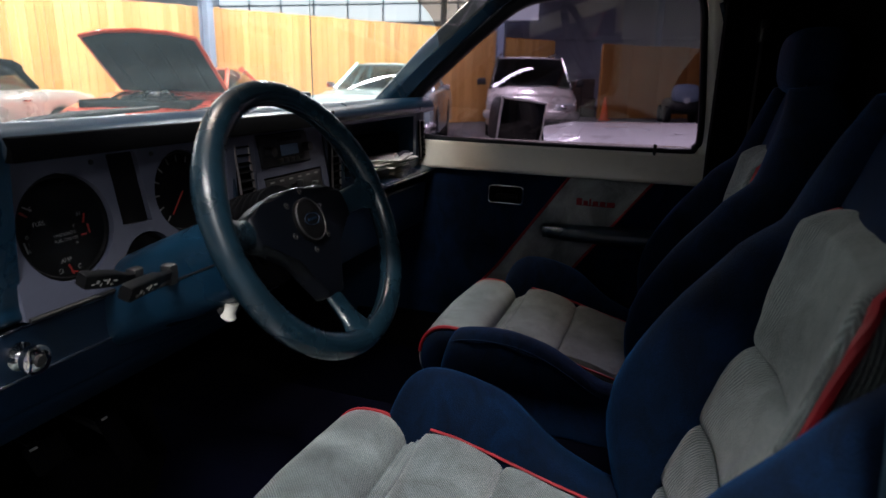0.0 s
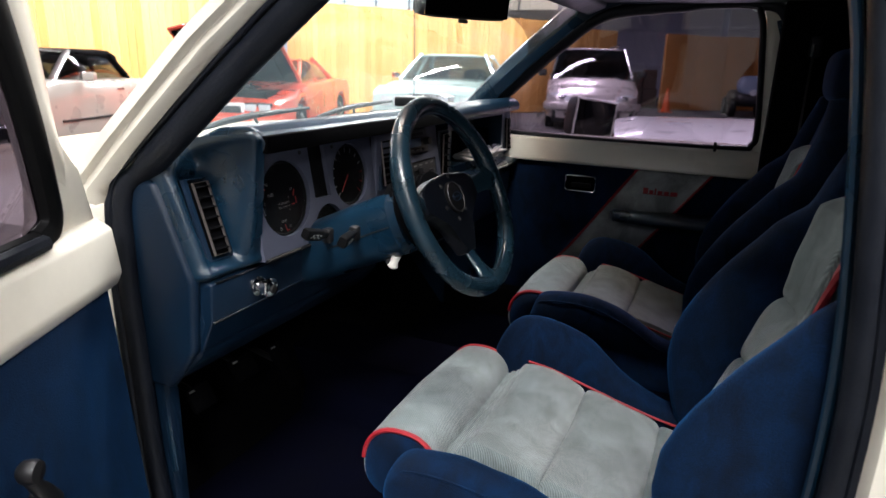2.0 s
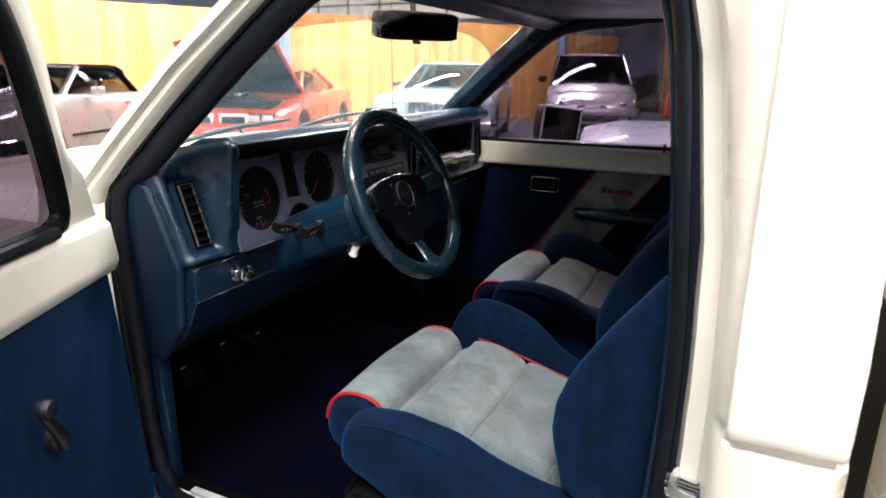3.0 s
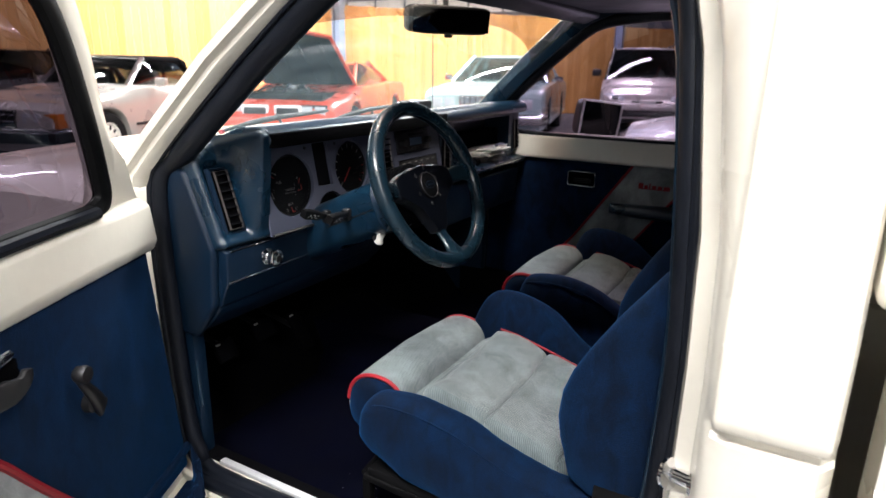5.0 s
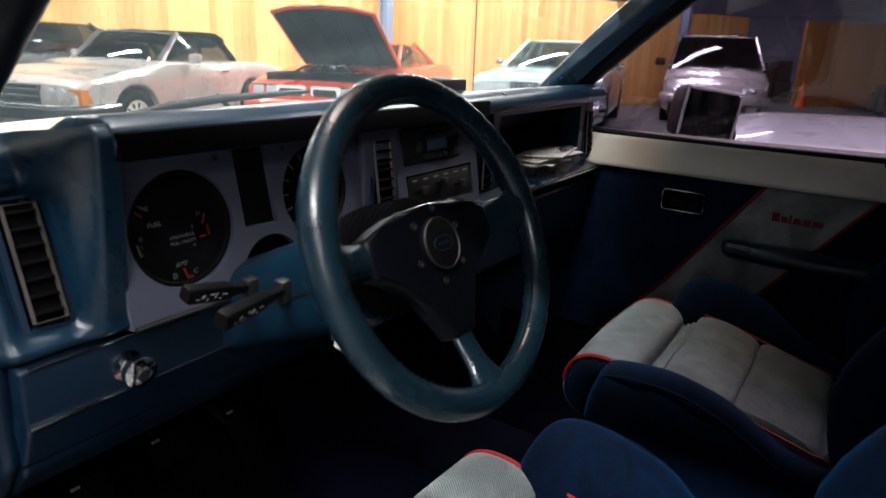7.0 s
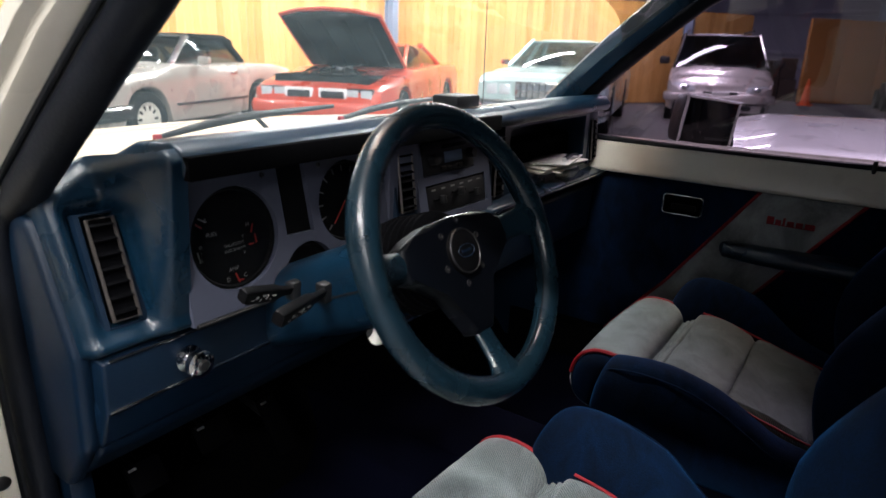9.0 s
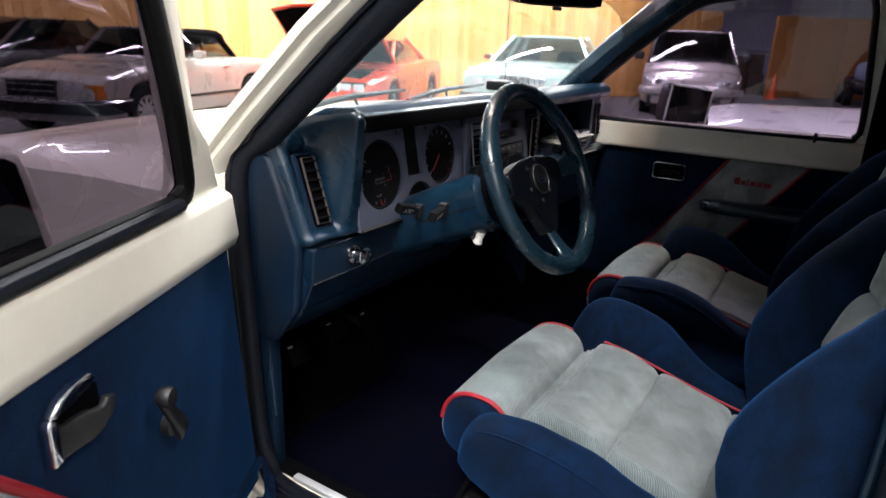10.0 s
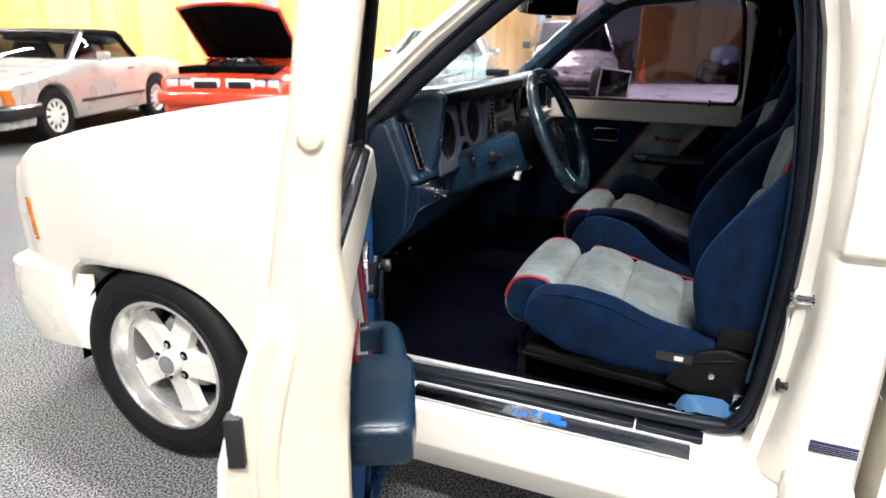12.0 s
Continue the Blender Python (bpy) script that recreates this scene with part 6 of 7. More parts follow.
    tag = part("seat_tag", box(-sgn * 0.252 - 0.0015, -sgn * 0.252 + 0.0015, -0.425, -0.345, 0.565, 0.588, 0.001), BLACK, s, "small black maker's tag")
    part("tag_mark", box(-sgn * 0.2540 - 0.0008, -sgn * 0.2540 + 0.0008, -0.405, -0.385, 0.571, 0.582, 0), WHITEINK, tag)
    part("adjust_bar", tube([(-0.20, 0.0, 0.486), (-0.10, 0.02, 0.48), (0.10, 0.02, 0.48), (0.20, 0.0, 0.486)], 0.006, 8), SEATIRON, s)
    return s


bucket_seat(-0.402, "navy and grey sports bucket seat behind the wheel", 1, 0.018, 0.028)
bucket_seat(0.332, "navy and grey sports bucket seat beside the shut door", -1, 0.0, 0.020)
belt = thing("seat_belt", "loose blue belt webbing on the floor by the sill", "seat belt")
bp = curve([(-0.640, -0.540, 0.470), (-0.664, -0.500, 0.476), (-0.676, -0.462, 0.482), (-0.672, -0.430, 0.476), (-0.662, -0.408, 0.452), (-0.650, -0.392, 0.424), (-0.640, -0.384, 0.408)], 5)
rings = []
for i, p in enumerate(bp):
    a = 0.5 + 0.5 * math.sin(i * 0.23) + 0.25 * math.sin(i * 0.9)
    d = Vector((math.cos(a) * 0.6, 0.25, math.sin(a))).normalized() * 0.021
    n = Vector((0.0012, 0.0012, 0))
    rings.append([p + d + n, p + n + Vector((0, 0, 0.0015)), p - d + n, p - d - n, p - n, p + d - n])
part("webbing", loft(rings), BELTWEB, belt)
crumbs = tagged(part("carpet_crumbs", join(*[moved(box(-k, k, -k, k, 0, k, 0), pose(-0.56 + rnd.gauss(0, 0.03), 0.03 + rnd.gauss(0, 0.035), 0.4002, 0, 0, rnd.uniform(0, 90))) for k in [rnd.uniform(0.0004, 0.0008) for i in range(22)]]), DIALINK), "pale crumbs scattered on the navy carpet", "crumbs", kind="stuff")
part("anchor", box(-0.668, -0.645, -0.55, -0.52, 0.48, 0.52, 0.004), STEEL, belt)
sb = thing("shoulder_belt", "navy shoulder belt hanging by the passenger pillar", "seat belt")
part("webbing", tube([(0.556, -0.585, 1.33), (0.575, -0.585, 1.10), (0.60, -0.60, 0.80), (0.60, -0.62, 0.50)], 0.022, 8, flat=0.12, up=(0, 1, 0)), BLACK, sb)
part("guide", box(0.548, 0.580, -0.60, -0.575, 1.30, 1.35, 0.006), BLACK, sb)

# ---- cars parked in the hall ----
def paint(name, col, metal=0.0, rough=0.3):
    return mat(name, col, rough, metal, vary=0.04, scale=3, grain=200, bump=0.01, coat=0.9, rv=0.05)


def parked(name, label, m, L, W, sill, tops, halves, axles, wheel_r, body, glasshouse, group="parked cars", extra=None, rim=None, pillar=None, pane=None, post=None, crown=0.0):
    """A car: its nose at +y. tops and halves give the bonnet line and half width by the distance from the nose; glasshouse is
    (screen foot, screen head, rear head, rear foot, roof height, foot half width, roof half width)."""
    c = thing(name, label, "car", m, group)
    n = 110
    y0 = L / 2

    def ring(s):
        zt, hw = smooth_table(tops, s), smooth_table(halves, s)
        zb = sill
        for a in axles:
            zb = max(zb, arch(s, a, wheel_r * 0.8, wheel_r + 0.06, wheel_r + 0.10, sill))
        zl = min(wheel_r * 1.8 + 0.13, zt - 0.08)
        zb = min(zb, zl - 0.025)
        half = [(hw * 0.86, zb), (hw * 0.97, zb), (hw, zb + 0.02), (hw * 1.006, zl), (hw * 0.995, zl + 0.5 * (zt - zl)), (hw * 0.965, zt - 0.022 - crown), (hw * (0.93 - 0.3 * crown), zt - 0.006 - 0.5 * crown), (hw * (0.86 - 1.2 * crown), zt - 0.12 * crown), (hw * 0.5, zt + 0.015 + 0.15 * crown)]
        return [(-x, y0 - s, z) for x, z in half] + [(0, y0 - s, zt + 0.02)] + [(x, y0 - s, z) for x, z in reversed(half)]

    part("body", loft([ring(L * i / n) for i in range(n + 1)]), body, c)
    a, b, d, e, zr, wf, wr = glasshouse
    zf, zre = smooth_table(tops, a) + 0.005, smooth_table(tops, e) + 0.005
    P = {k: v for k, v in (("A", (wf, y0 - a, zf)), ("B", (wr, y0 - b, zr)), ("C", (wr, y0 - d, zr)), ("D", (wf * 0.97, y0 - e, zre)))}

    def mir(p):
        return (-p[0], p[1], p[2])

    def quad(*pts):
        """A curved pane bulging outwards between its four corners."""
        q = [Vector(p) for p in pts]
        nrm = (q[2] - q[0]).cross(q[3] - q[1]).normalized()
        mid = (q[0] + q[1] + q[2] + q[3]) / 4 - Vector((0, y0 - (a + e) / 2, 0.9))
        nrm = nrm if nrm.dot(mid) > 0 else -nrm
        rows = []
        for i in range(11):
            u = i / 10
            rows.append([q[0].lerp(q[1], v / 10).lerp(q[3].lerp(q[2], v / 10), u) + nrm * 0.07 * math.sin(math.pi * u) ** 0.8 * math.sin(math.pi * v / 10) ** 0.8 for v in range(11)])
        return loft(rows, closed=False, caps=False)

    for nm, pts in (("windscreen", (P["A"], mir(P["A"]), mir(P["B"]), P["B"])), ("rear_window", (P["D"], P["C"], mir(P["C"]), mir(P["D"]))), ("side_window", (P["A"], P["B"], P["C"], P["D"])), ("side_window", tuple(mir(P[k]) for k in "DCBA"))):
        w = part(nm, quad(*pts), pane or CARGLASS, c)
        w.visible_shadow = False
    rp = pillar or body
    for s in (1, -1):
        f = (lambda p: p) if s == 1 else mir
        part("pillar", tube([f(P["A"]), f(P["B"])], 0.03, 8), post or rp, c)
        part("pillar", tube([f(P["C"]), f(P["D"])], 0.05, 8), post or rp, c)
        mid = tuple((P["B"][i] * 0.5 + P["C"][i] * 0.5) for i in range(3))
        low = (wf * 0.99, mid[1], (zf + zre) / 2)
        part("pillar", tube([f(mid), f(low)], 0.028, 8), rp, c)
    part("roof", loft([[(x * wr * 1.03, y0 - s, zr + 0.045 * (1 - x ** 4) * h - 0.012) for x in (-1, -0.9, -0.6, -0.2, 0.2, 0.6, 0.9, 1)] + [(x * wr * 0.98, y0 - s, zr - 0.025) for x in (1, -1)] for s, h in ((b - 0.03, 0.3), (b + 0.08, 0.8), ((b + d) / 2, 1.0), (d - 0.05, 0.8), (d + 0.03, 0.3))]), rp, c)
    part("cabin_floor", box(-wf * 0.93, wf * 0.93, y0 - e + 0.05, y0 - a - 0.05, 0.30, zf - 0.25, 0.02), MATBLACK, c)
    for s in (-1, 1):
        part("seat", pillow(s * 0.37 - 0.23, s * 0.37 + 0.23, y0 - (a + d) / 2 - 0.22, y0 - (a + d) / 2 - 0.05, zf - 0.3, zf + 0.2, 5, 4), BLACK, c)
    for ax in axles:
        for s in (-1, 1):
            wx = s * (smooth_table(halves, ax) - 0.10)
            wl = part("wheel", lathe([(wheel_r * 0.60, -0.08), (wheel_r * 0.70, -0.10), (wheel_r * 0.95, -0.095), (wheel_r, -0.06), (wheel_r, 0.06), (wheel_r * 0.95, 0.095), (wheel_r * 0.70, 0.10), (wheel_r * 0.62, 0.085)], 32, None, False), TYRE, c)
            wl.matrix_basis = pose(wx, y0 - ax, wheel_r, 0, 90 * s, 0)
            part("rim", lathe([(wheel_r * 0.64, 0.0), (wheel_r * 0.64, 0.082), (wheel_r * 0.58, 0.080), (wheel_r * 0.52, 0.06), (wheel_r * 0.25, 0.075), (0.001, 0.085)], 24), rim or CHROME, wl)
            for k in range(10):
                part("slot", moved(box(-0.016, 0.016, -0.03, 0.03, -0.004, 0.006, 0.003, 1), Matrix.Rotation(k * 0.628, 4, "Z") @ pose(0, wheel_r * 0.42, 0.067)), BLACK, wl)
    if extra:
        extra(c, y0)
    return c


def heading(x, y, hx, hy):
    return pose(x, y, 0, 0, 0, math.degrees(math.atan2(-hx, hy)))


def lamp_box(c, x0, x1, y, z0, z1, m=None, nm="headlamp", d=0.05):
    part(nm, box(x0, x1, y - d, y, z0, z1, 0.012), m or CLEARLENS, c)


CHAMP = paint("champagne_paint", (0.48, 0.45, 0.41), 0.3)
REDP = paint("red_orange_paint", (0.62, 0.055, 0.018))
GREENP = paint("pale_blue_green_paint", (0.40, 0.53, 0.53))
SILVERP = paint("silver_beige_paint", (0.52, 0.48, 0.46), 0.35)
BLACKP = paint("black_paint", (0.008, 0.008, 0.010))
WHITEP = paint("white_paint", (0.80, 0.79, 0.80))


def merc_bits(c, y0):
    part("front_bumper", sweep(curve([(-0.86, y0 - 0.55, 0.42), (-0.875, y0 - 0.12, 0.42), (-0.78, y0 + 0.04, 0.42), (0, y0 + 0.10, 0.42), (0.78, y0 + 0.04, 0.42), (0.875, y0 - 0.12, 0.42), (0.86, y0 - 0.55, 0.42)], 3), [0.085] * 19, [0.045] * 19, side=(0, 0, 1)), BLACK, c)
    part("bumper_strip", tube(curve([(-0.90, y0 - 0.5, 0.475), (-0.91, y0 - 0.12, 0.475), (-0.80, y0 + 0.08, 0.475), (0, y0 + 0.15, 0.475), (0.80, y0 + 0.08, 0.475), (0.91, y0 - 0.12, 0.475), (0.90, y0 - 0.5, 0.475)], 3), 0.018, 6), CHROME, c)
    gr = part("grille", box(-0.34, 0.34, y0 - 0.06, y0 + 0.02, 0.45, 0.70, 0.02), BLACK, c)
    for z in (0.50, 0.57, 0.64):
        part("bar", box(-0.33, 0.33, y0 + 0.012, y0 + 0.03, z, z + 0.018, 0.004), CHROME, gr)
    for s in (-1, 1):
        for dx in (0.45, 0.60):
            part("headlamp", lathe([(0.088, 0), (0.084, 0.02), (0.001, 0.035)], 20, pose(s * dx, y0 - 0.030, 0.585, -90, 0, 0)), CLEARLENS, c)
        lamp_box(c, min(s * 0.69, s * 0.865), max(s * 0.69, s * 0.865), y0 - 0.02, 0.50, 0.665, AMBER, "turn_lamp", 0.15)
        part("wing_mirror", pillow(s * 0.93 - 0.10, s * 0.93 + 0.06, y0 - 1.88, y0 - 1.80, 0.93, 1.03, 6, 4), CHAMP, c)
        part("door_handle", box(s * 0.905 - 0.012, s * 0.905 + 0.012, y0 - 2.62, y0 - 2.46, 0.79, 0.81, 0.004), CHROME, c)
        part("side_moulding", box(s * 0.905 - 0.012, s * 0.905 + 0.012, y0 - 2.85, y0 - 1.30, 0.44, 0.47, 0.005), BLACK, c)
        part("screen_frame", tube([(s * 0.665, y0 - 1.50, 0.91), (s * 0.60, y0 - 1.96, 1.275)], 0.042, 8), CHROME, c)
    part("screen_header", tube([(-0.60, y0 - 1.95, 1.275), (0, y0 - 1.90, 1.295), (0.60, y0 - 1.95, 1.275)], 0.022, 8), CHROME, c)
    part("folding_top", pillow(-0.63, 0.63, y0 - 3.16, y0 - 1.96, 1.14, 1.315, 5, 10, lambda v: Vector((v.x, v.y, v.z - 0.25 * max(0, (y0 - v.y) - 2.82)))), MATBLACK, c, "black folding top")


parked("convertible", "champagne two-seat convertible with a black soft top", heading(4.34, 8.13, -0.946, -0.324), 4.39, 1.79, 0.24, [(0, 0.60), (0.05, 0.70), (0.25, 0.765), (0.9, 0.86), (1.5, 0.93), (2.2, 0.92), (3.0, 0.92), (3.7, 0.90), (4.2, 0.84), (4.33, 0.74), (4.39, 0.5)], [(0, 0.80), (0.1, 0.86), (0.6, 0.895), (3.6, 0.895), (4.25, 0.86), (4.39, 0.78)], (0.80, 3.255), 0.318, CHAMP, (1.52, 1.97, 2.78, 3.16, 1.265, 0.66, 0.59), extra=merc_bits, rim=ALLOY, pillar=MATBLACK)


def fire_bits(c, y0):
    for s in (-1, 1):
        part("nostril", box(min(s * 0.06, s * 0.40), max(s * 0.06, s * 0.40), y0 - 0.08, y0 - 0.005, 0.56, 0.68, 0.03), BLACK, c)
        part("nostril_rim", box(min(s * 0.035, s * 0.43), max(s * 0.035, s * 0.43), y0 - 0.06, y0 - 0.012, 0.535, 0.705, 0.02), WHITEP, c)
        for dx in (0.50, 0.68):
            lamp_box(c, s * dx - 0.075, s * dx + 0.075, y0 - 0.02, 0.555, 0.69, nm="headlamp")
        part("lamp_surround", box(s * 0.59 - 0.19, s * 0.59 + 0.19, y0 - 0.09, y0 - 0.035, 0.535, 0.71, 0.02), BLACK, c)
    part("front_bumper", sweep([(-0.90, y0 - 0.12, 0.44), (-0.7, y0 + 0.02, 0.44), (0, y0 + 0.08, 0.44), (0.7, y0 + 0.02, 0.44), (0.90, y0 - 0.12, 0.44)], [0.09] * 5, [0.05] * 5, side=(0, 0, 1)), REDP, c)
    part("engine_bay", box(-0.66, 0.66, y0 - 1.60, y0 - 0.22, 0.74, 0.845, 0.01), MATBLACK, c)
    eng = part("engine", pillow(-0.32, 0.32, y0 - 1.3, y0 - 0.5, 0.78, 0.90, 6, 5), BLACK, c)
    part("air_cleaner", lathe([(0.19, 0), (0.19, 0.05), (0.15, 0.06), (0.001, 0.065)], 24, pose(0, y0 - 0.95, 0.89)), STEEL, eng)
    for i in range(5):
        part("hose", tube(curve([(-0.45 + i * 0.2, y0 - 0.4, 0.85), (-0.3 + i * 0.15, y0 - 0.7, 0.92), (-0.4 + i * 0.2, y0 - 1.2, 0.86)], 4), 0.018, 6), RUBBER if i % 2 else STEEL, eng)
    bonnet = part("raised_bonnet", prism([(-0.76, 0), (0.76, 0), (0.72, 1.30), (0.40, 1.42), (0, 1.45), (-0.40, 1.42), (-0.72, 1.30)], "z", 0.0, 0.035, 0.01), REDP, c, "raised red bonnet")
    bonnet.matrix_basis = pose(0, y0 - 1.62, 0.92, 31, 0, 0)
    part("bonnet_liner", prism([(-0.72, 0.03), (0.72, 0.03), (0.68, 1.27), (0.38, 1.38), (0, 1.41), (-0.38, 1.38), (-0.68, 1.27)], "z", -0.012, -0.002, 0.004), MATBLACK, bonnet, "black underside")
    for x in (-0.5, -0.17, 0.17, 0.5):
        part("bonnet_rib", box(x - 0.03, x + 0.03, 0.12, 1.2, -0.03, -0.012, 0.006), MATBLACK, bonnet)


parked("coupe", "orange-red sports coupe with its bonnet raised", heading(7.20, 6.64, -0.925, -0.38), 5.0, 1.86, 0.24, [(0, 0.52), (0.05, 0.70), (0.3, 0.76), (1.0, 0.84), (1.6, 0.91), (2.4, 0.92), (3.6, 0.94), (4.5, 0.92), (4.9, 0.86), (5.0, 0.6)], [(0, 0.76), (0.1, 0.86), (0.6, 0.93), (4.4, 0.93), (4.9, 0.86), (5.0, 0.8)], (0.95, 3.70), 0.33, REDP, (1.66, 2.35, 3.15, 3.95, 1.245, 0.70, 0.55), extra=fire_bits, rim=CHROME)


def green_bits(c, y0):
    gr = part("grille", box(-0.36, 0.36, y0 - 0.03, y0 + 0.04, 0.52, 0.80, 0.015), CHROME, c)
    for i in range(15):
        part("bar", box(-0.33 + i * 0.046, -0.316 + i * 0.046, y0 + 0.03, y0 + 0.05, 0.54, 0.78, 0.003), BLACK if i % 2 else CHROME, gr)
    for s in (-1, 1):
        for dx in (0.52, 0.72):
            lamp_box(c, s * dx - 0.08, s * dx + 0.08, y0 + 0.02, 0.60, 0.75)
        lamp_box(c, min(s * 0.83, s * 0.93), max(s * 0.83, s * 0.93), y0 - 0.02, 0.58, 0.76, AMBER, "turn_lamp", 0.12)
        part("wing_mirror", pillow(s * 1.02 - 0.09, s * 1.02 + 0.06, y0 - 1.95, y0 - 1.88, 0.98, 1.07, 6, 4), CHROME, c)
    part("front_bumper", sweep([(-0.97, y0 - 0.25, 0.45), (-0.94, y0 + 0.08, 0.45), (0, y0 + 0.15, 0.45), (0.94, y0 + 0.08, 0.45), (0.97, y0 - 0.25, 0.45)], [0.085] * 5, [0.05] * 5, side=(0, 0, 1)), CHROME, c)


parked("sedan", "pale blue-green full-size sedan with chrome bumper and grille", heading(10.30, 4.66, -0.962, -0.274), 5.5, 1.98, 0.26, [(0, 0.78), (0.03, 0.84), (0.3, 0.90), (1.4, 0.95), (2.0, 0.97), (4.0, 0.98), (5.2, 0.95), (5.5, 0.8)], [(0, 0.93), (0.2, 0.97), (5.3, 0.97), (5.5, 0.93)], (1.0, 4.0), 0.35, GREENP, (1.62, 2.30, 3.75, 4.25, 1.40, 0.86, 0.60), extra=green_bits)


def van_bits(c, y0):
    for s in (-1, 1):
        part("grille", box(s * 0.17 - 0.13, s * 0.17 + 0.13, y0 - 0.05, y0 + 0.014, 0.56, 0.62, 0.025, 3), BLACK, c)
    part("lower_intake", box(-0.55, 0.55, y0 - 0.05, y0 + 0.03, 0.30, 0.38, 0.02), BLACK, c)
    for s in (-1, 1):
        part("headlamp", pillow(s * 0.635 - 0.20, s * 0.635 + 0.20, -0.06, 0.02, 0.60, 0.735, 3.5, 8, lambda v: Vector((v.x, v.y + y0 - 1.05 * max(0, abs(v.x) - 0.38) ** 2 - 0.5 * max(0, v.z - 0.66), v.z + 0.10 * (abs(v.x) - 0.6)))), CLEARLENS, c)
        part("lamp_bowl", pillow(s * 0.60 - 0.08, s * 0.60 + 0.08, y0 - 0.07, y0 - 0.015, 0.62, 0.71, 3, 6), CHROME, c)
        part("wing_mirror", pillow(s * 1.06 - 0.12, s * 1.06 + 0.08, y0 - 1.50, y0 - 1.38, 1.05, 1.20, 5, 4), BLACK, c)
    part("front_bumper", sweep([Vector(q) for q in curve([(-0.93, y0 - 0.40, 0.49), (-0.86, y0 - 0.13, 0.49), (-0.55, y0 + 0.02, 0.49), (0, y0 + 0.06, 0.49), (0.55, y0 + 0.02, 0.49), (0.86, y0 - 0.13, 0.49), (0.93, y0 - 0.40, 0.49)], 3)], [0.085] * 19, [0.055] * 19, side=(0, 0, 1)), SILVERP, c)
    part("valance", box(-0.80, 0.80, y0 - 0.30, y0 - 0.04, 0.17, 0.40, 0.03), BLACK, c)
    part("bumper_line", tube([(-0.80, y0 - 0.02, 0.425), (-0.5, y0 + 0.075, 0.425), (0, y0 + 0.112, 0.425), (0.5, y0 + 0.075, 0.425), (0.80, y0 - 0.02, 0.425)], 0.012, 6), BLACK, c)
    part("plate", box(-0.15, 0.15, y0 + 0.09, y0 + 0.10, 0.52, 0.62, 0.004), WHITEINK, c)
    for s in (-1, 1):
        part("roof_bar", tube([(s * 0.62, y0 - 2.2, 1.74), (s * 0.62, y0 - 4.2, 1.74)], 0.02, 6), BLACK, c)


parked("minivan", "silver-beige minivan with black roof rails", heading(13.95, 2.91, -0.962, -0.274), 4.8, 1.87, 0.26, [(0, 0.60), (0.03, 0.67), (0.10, 0.725), (0.40, 0.85), (0.80, 1.00), (0.95, 1.06), (1.6, 1.06), (4.6, 1.06), (4.75, 1.0), (4.8, 0.7)], [(0, 0.60), (0.05, 0.74), (0.18, 0.86), (0.5, 0.92), (4.6, 0.935), (4.8, 0.88)], (0.92, 3.75), 0.33, SILVERP, (0.82, 1.75, 4.45, 4.72, 1.64, 0.84, 0.70), extra=van_bits, pane=VANGLASS, post=BLACKP, crown=0.06)
parked("dark_saloon", "black saloon car parked by the wooden partition", heading(3.9, 11.3, -0.96, -0.28), 4.8, 1.82, 0.24, [(0, 0.6), (0.06, 0.72), (0.4, 0.82), (1.4, 0.93), (3.6, 0.96), (4.6, 0.92), (4.8, 0.65)], [(0, 0.8), (0.2, 0.88), (4.5, 0.9), (4.8, 0.82)], (0.9, 3.7), 0.32, BLACKP, (1.5, 2.2, 3.4, 4.0, 1.38, 0.72, 0.58), pane=VANGLASS)


def white_bits(c, y0):
    for s in (-1, 1):
        lamp_box(c, s * 0.62 - 0.17, s * 0.62 + 0.17, y0 - 0.03, 0.60, 0.72)


parked("white_saloon", "white saloon car parked alongside the pickup", heading(2.85, -1.94, -0.20, 0.98), 4.7, 1.80, 0.24, [(0, 0.66), (0.03, 0.84), (0.10, 0.915), (0.35, 0.952), (1.4, 0.965), (3.6, 0.98), (4.5, 0.95), (4.7, 0.65)], [(0, 0.74), (0.15, 0.84), (0.6, 0.90), (4.4, 0.90), (4.7, 0.82)], (0.9, 3.6), 0.31, WHITEP, (1.55, 2.3, 3.4, 4.0, 1.36, 0.72, 0.58), extra=white_bits)

BROWNBOX = mat("dark_stained_wood", (0.045, 0.028, 0.018), 0.7, vary=0.3, scale=5, bump=0.2)

# ---- partitions, posts and odds in the hall ----
ply = thing("plywood_partition", "tall brown plywood partition standing in the hall", "partition")
PA, PB = Vector((20.4, 1.95, 0)), Vector((23.2, -1.50, 0))
du = (PB - PA).normalized()
part("frame", moved(box(0, (PB - PA).length, 0.02, 0.08, 0, 2.30, 0.004), Matrix.Translation(PA) @ Matrix.Rotation(math.atan2(du.y, du.x), 4, "Z")), PLYWOOD, ply)
for i in range(4):
    w = (PB - PA).length / 4
    part("sheet", moved(box(i * w + 0.004, (i + 1) * w - 0.004, -0.018, 0.018, 0.01, 2.32 - 0.02 * (i % 2), 0.003), Matrix.Translation(PA) @ Matrix.Rotation(math.atan2(du.y, du.x), 4, "Z")), PLYWOOD, ply)
crates = thing("crate_stack", "stack of dark brown wooden crates by the wall", "crates", pose(21.2, 2.65, 0, 0, 0, 12))
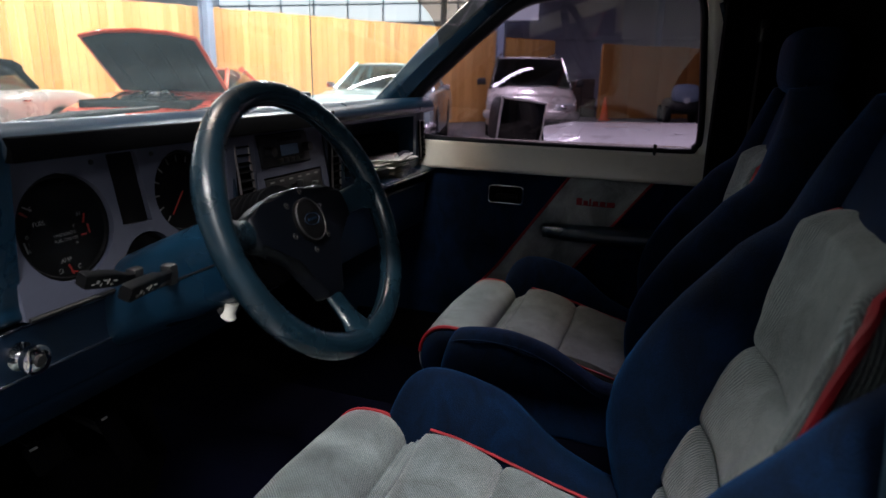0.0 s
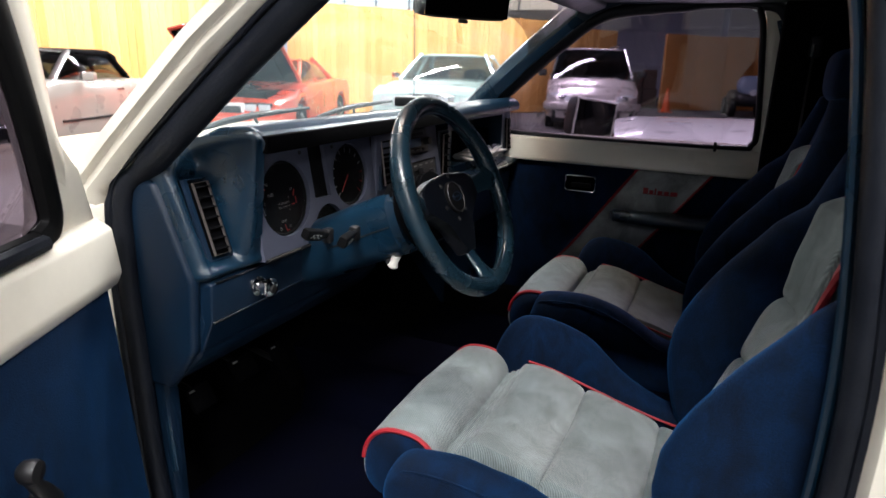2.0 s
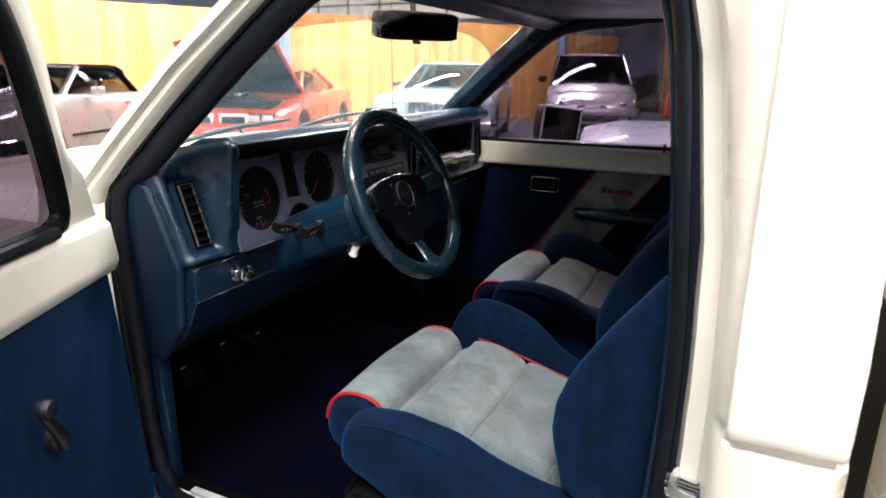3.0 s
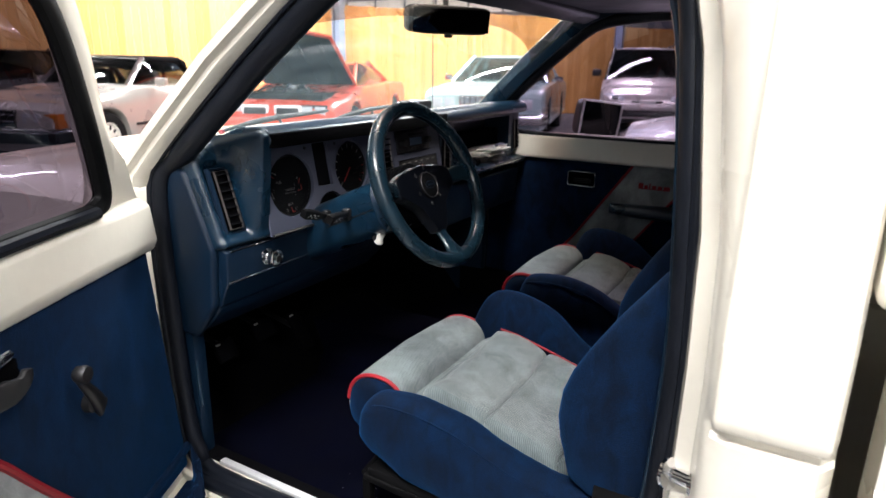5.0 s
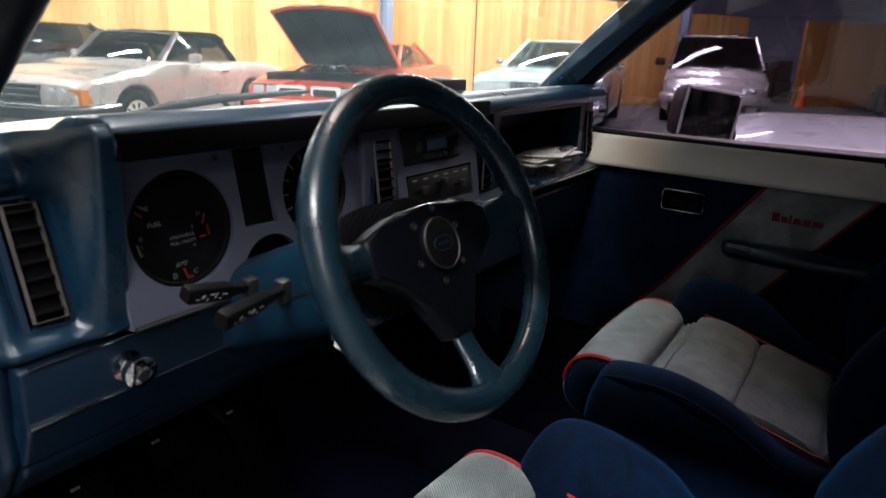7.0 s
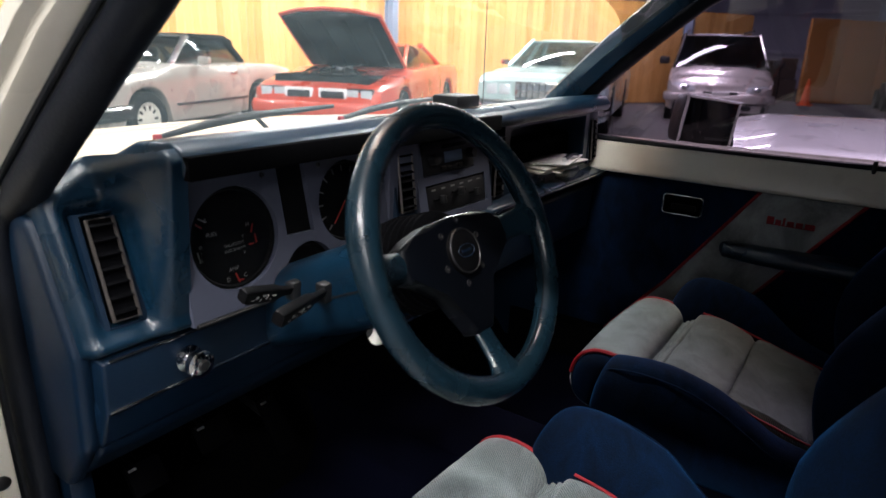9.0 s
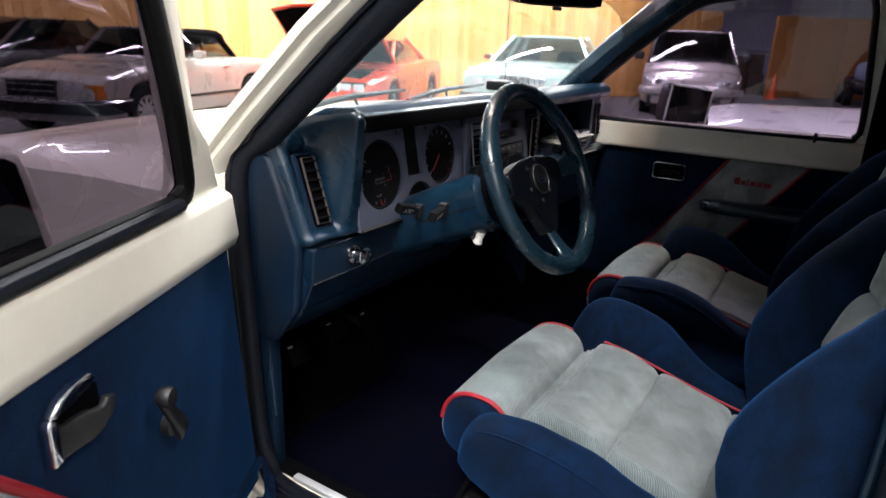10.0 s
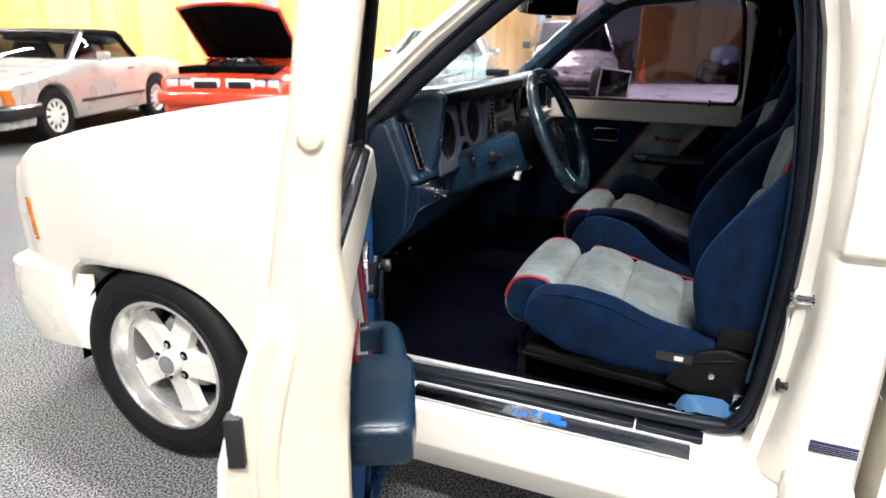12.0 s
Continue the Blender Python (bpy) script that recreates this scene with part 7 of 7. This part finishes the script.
for x, y, z, w, h in ((0, -0.24, 0, 0.46, 0.62), (0, 0.24, 0, 0.44, 0.70), (0.02, -0.20, 0.63, 0.42, 0.60), (0, 0.22, 0.71, 0.36, 0.44)):
    cr = part("crate", box(x - 0.3, x + 0.3, y - w / 2, y + w / 2, z + 0.002, z + h, 0.008), BROWNBOX, crates)
    for k in range(3):
        part("slat", box(x - 0.312, x - 0.300, y - w / 2, y + w / 2, z + 0.03 + k * h / 3, z + h / 3 - 0.03 + k * h / 3, 0.003, 1), BROWNBOX, cr)
cone = thing("traffic_cone", "orange traffic cone on the hall floor", "traffic cone", pose(19.4, 1.64, 0))
part("base", box(-0.19, 0.19, -0.19, 0.19, 0, 0.03, 0.01), CONE, cone)
part("body", lathe([(0.14, 0.03), (0.135, 0.05), (0.03, 0.72), (0.001, 0.72)], 20), CONE, cone)
cart = thing("utility_cart", "dark utility cart with a pale lamp", "cart", pose(19.6, -0.55, 0, 0, 0, 100))
part("body", pillow(-0.5, 0.5, -0.8, 0.8, 0.28, 0.75, 4, 6), BLACK, cart)
part("hood", pillow(-0.4, 0.4, 0.3, 0.85, 0.6, 1.15, 3, 6), POST, cart)
part("lamp", lathe([(0.10, 0), (0.09, 0.02), (0.001, 0.03)], 16, pose(0, 0.82, 0.70, -90, 0, 0)), CLEARLENS, cart)
for s in (-1, 1):
    for y in (-0.55, 0.55):
        part("wheel", lathe([(0.1, -0.09), (0.24, -0.09), (0.26, -0.05), (0.26, 0.05), (0.24, 0.09), (0.1, 0.09)], 20, pose(s * 0.46, y, 0.26, 0, 90, 0)), TYRE, cart)
trailer = thing("box_trailer", "white box trailer with a red band", "trailer", pose(21.5, -3.6, 0, 0, 0, 12))
part("box", box(-1.0, 1.0, -1.6, 1.6, 0.5, 2.9, 0.03), WHITEP, trailer)
part("band", box(-1.006, 1.006, -1.606, 1.606, 1.30, 1.42, 0.004), REDP, trailer)
for y in (-0.5, 0.5):
    part("wheel", lathe([(0.1, -0.1), (0.28, -0.1), (0.3, -0.05), (0.3, 0.05), (0.28, 0.1), (0.1, 0.1)], 20, pose(-0.9, y, 0.3, 0, 90, 0)), TYRE, trailer)
part("drawbar", tube([(0, 1.6, 0.55), (0, 2.4, 0.5)], 0.05, 8), BLACK, trailer)
for x, y in ((9.66, 8.36), (16.55, 4.27), (24.6, 0.47), (25.0, 9.0), (2.4, 15.6)):
    p = thing("steel_post", "grey-blue steel column holding the roof", "column", pose(x, y, 0), "hall columns")
    part("web", box(-0.006, 0.006, -0.10, 0.10, 0, 6.6, 0), POST, p)
    for s in (-1, 1):
        part("flange", box(-0.09, 0.09, s * 0.10 - 0.008, s * 0.10 + 0.008, 0, 6.6, 0.002), POST, p)

# the board partition behind the cars
fence = tagged(new("wall_partition"), "honey-coloured partition of upright pine boards", "wall", kind="structure")
F0, F1 = Vector((18.6, 3.15, 0)), Vector((-3.0, 16.6, 0))
fd = (F1 - F0).normalized()
fm = Matrix.Translation(F0) @ Matrix.Rotation(math.atan2(fd.y, fd.x), 4, "Z")
flen = (F1 - F0).length
shapes = [bpy.data.meshes.new("board") for _ in range(3)]
for k, me in enumerate(shapes):
    b = box(0.002, 0.138, -0.012 - 0.003 * k, 0.012, 0.02, 2.44 - 0.006 * k, 0.003, 1)
    b.to_mesh(me)
    b.free()
    me.materials.append(PINE)
rnd = random.Random(4)
for i in range(int(flen / 0.14)):
    o = new("board", shapes[rnd.randrange(3)])
    o.parent = fence
    o.matrix_basis = fm @ pose(i * 0.14, rnd.uniform(-0.003, 0.003), 0) @ Matrix.Diagonal((1, 1, 0.93 if i < 16 else 1.0, 1))
part("stud_rail", moved(box(0, flen, -0.09, -0.03, 0.5, 0.6, 0), fm), PLYWOOD, fence)
part("stud_rail", moved(box(0, flen, -0.09, -0.03, 2.2, 2.3, 0), fm), PLYWOOD, fence)
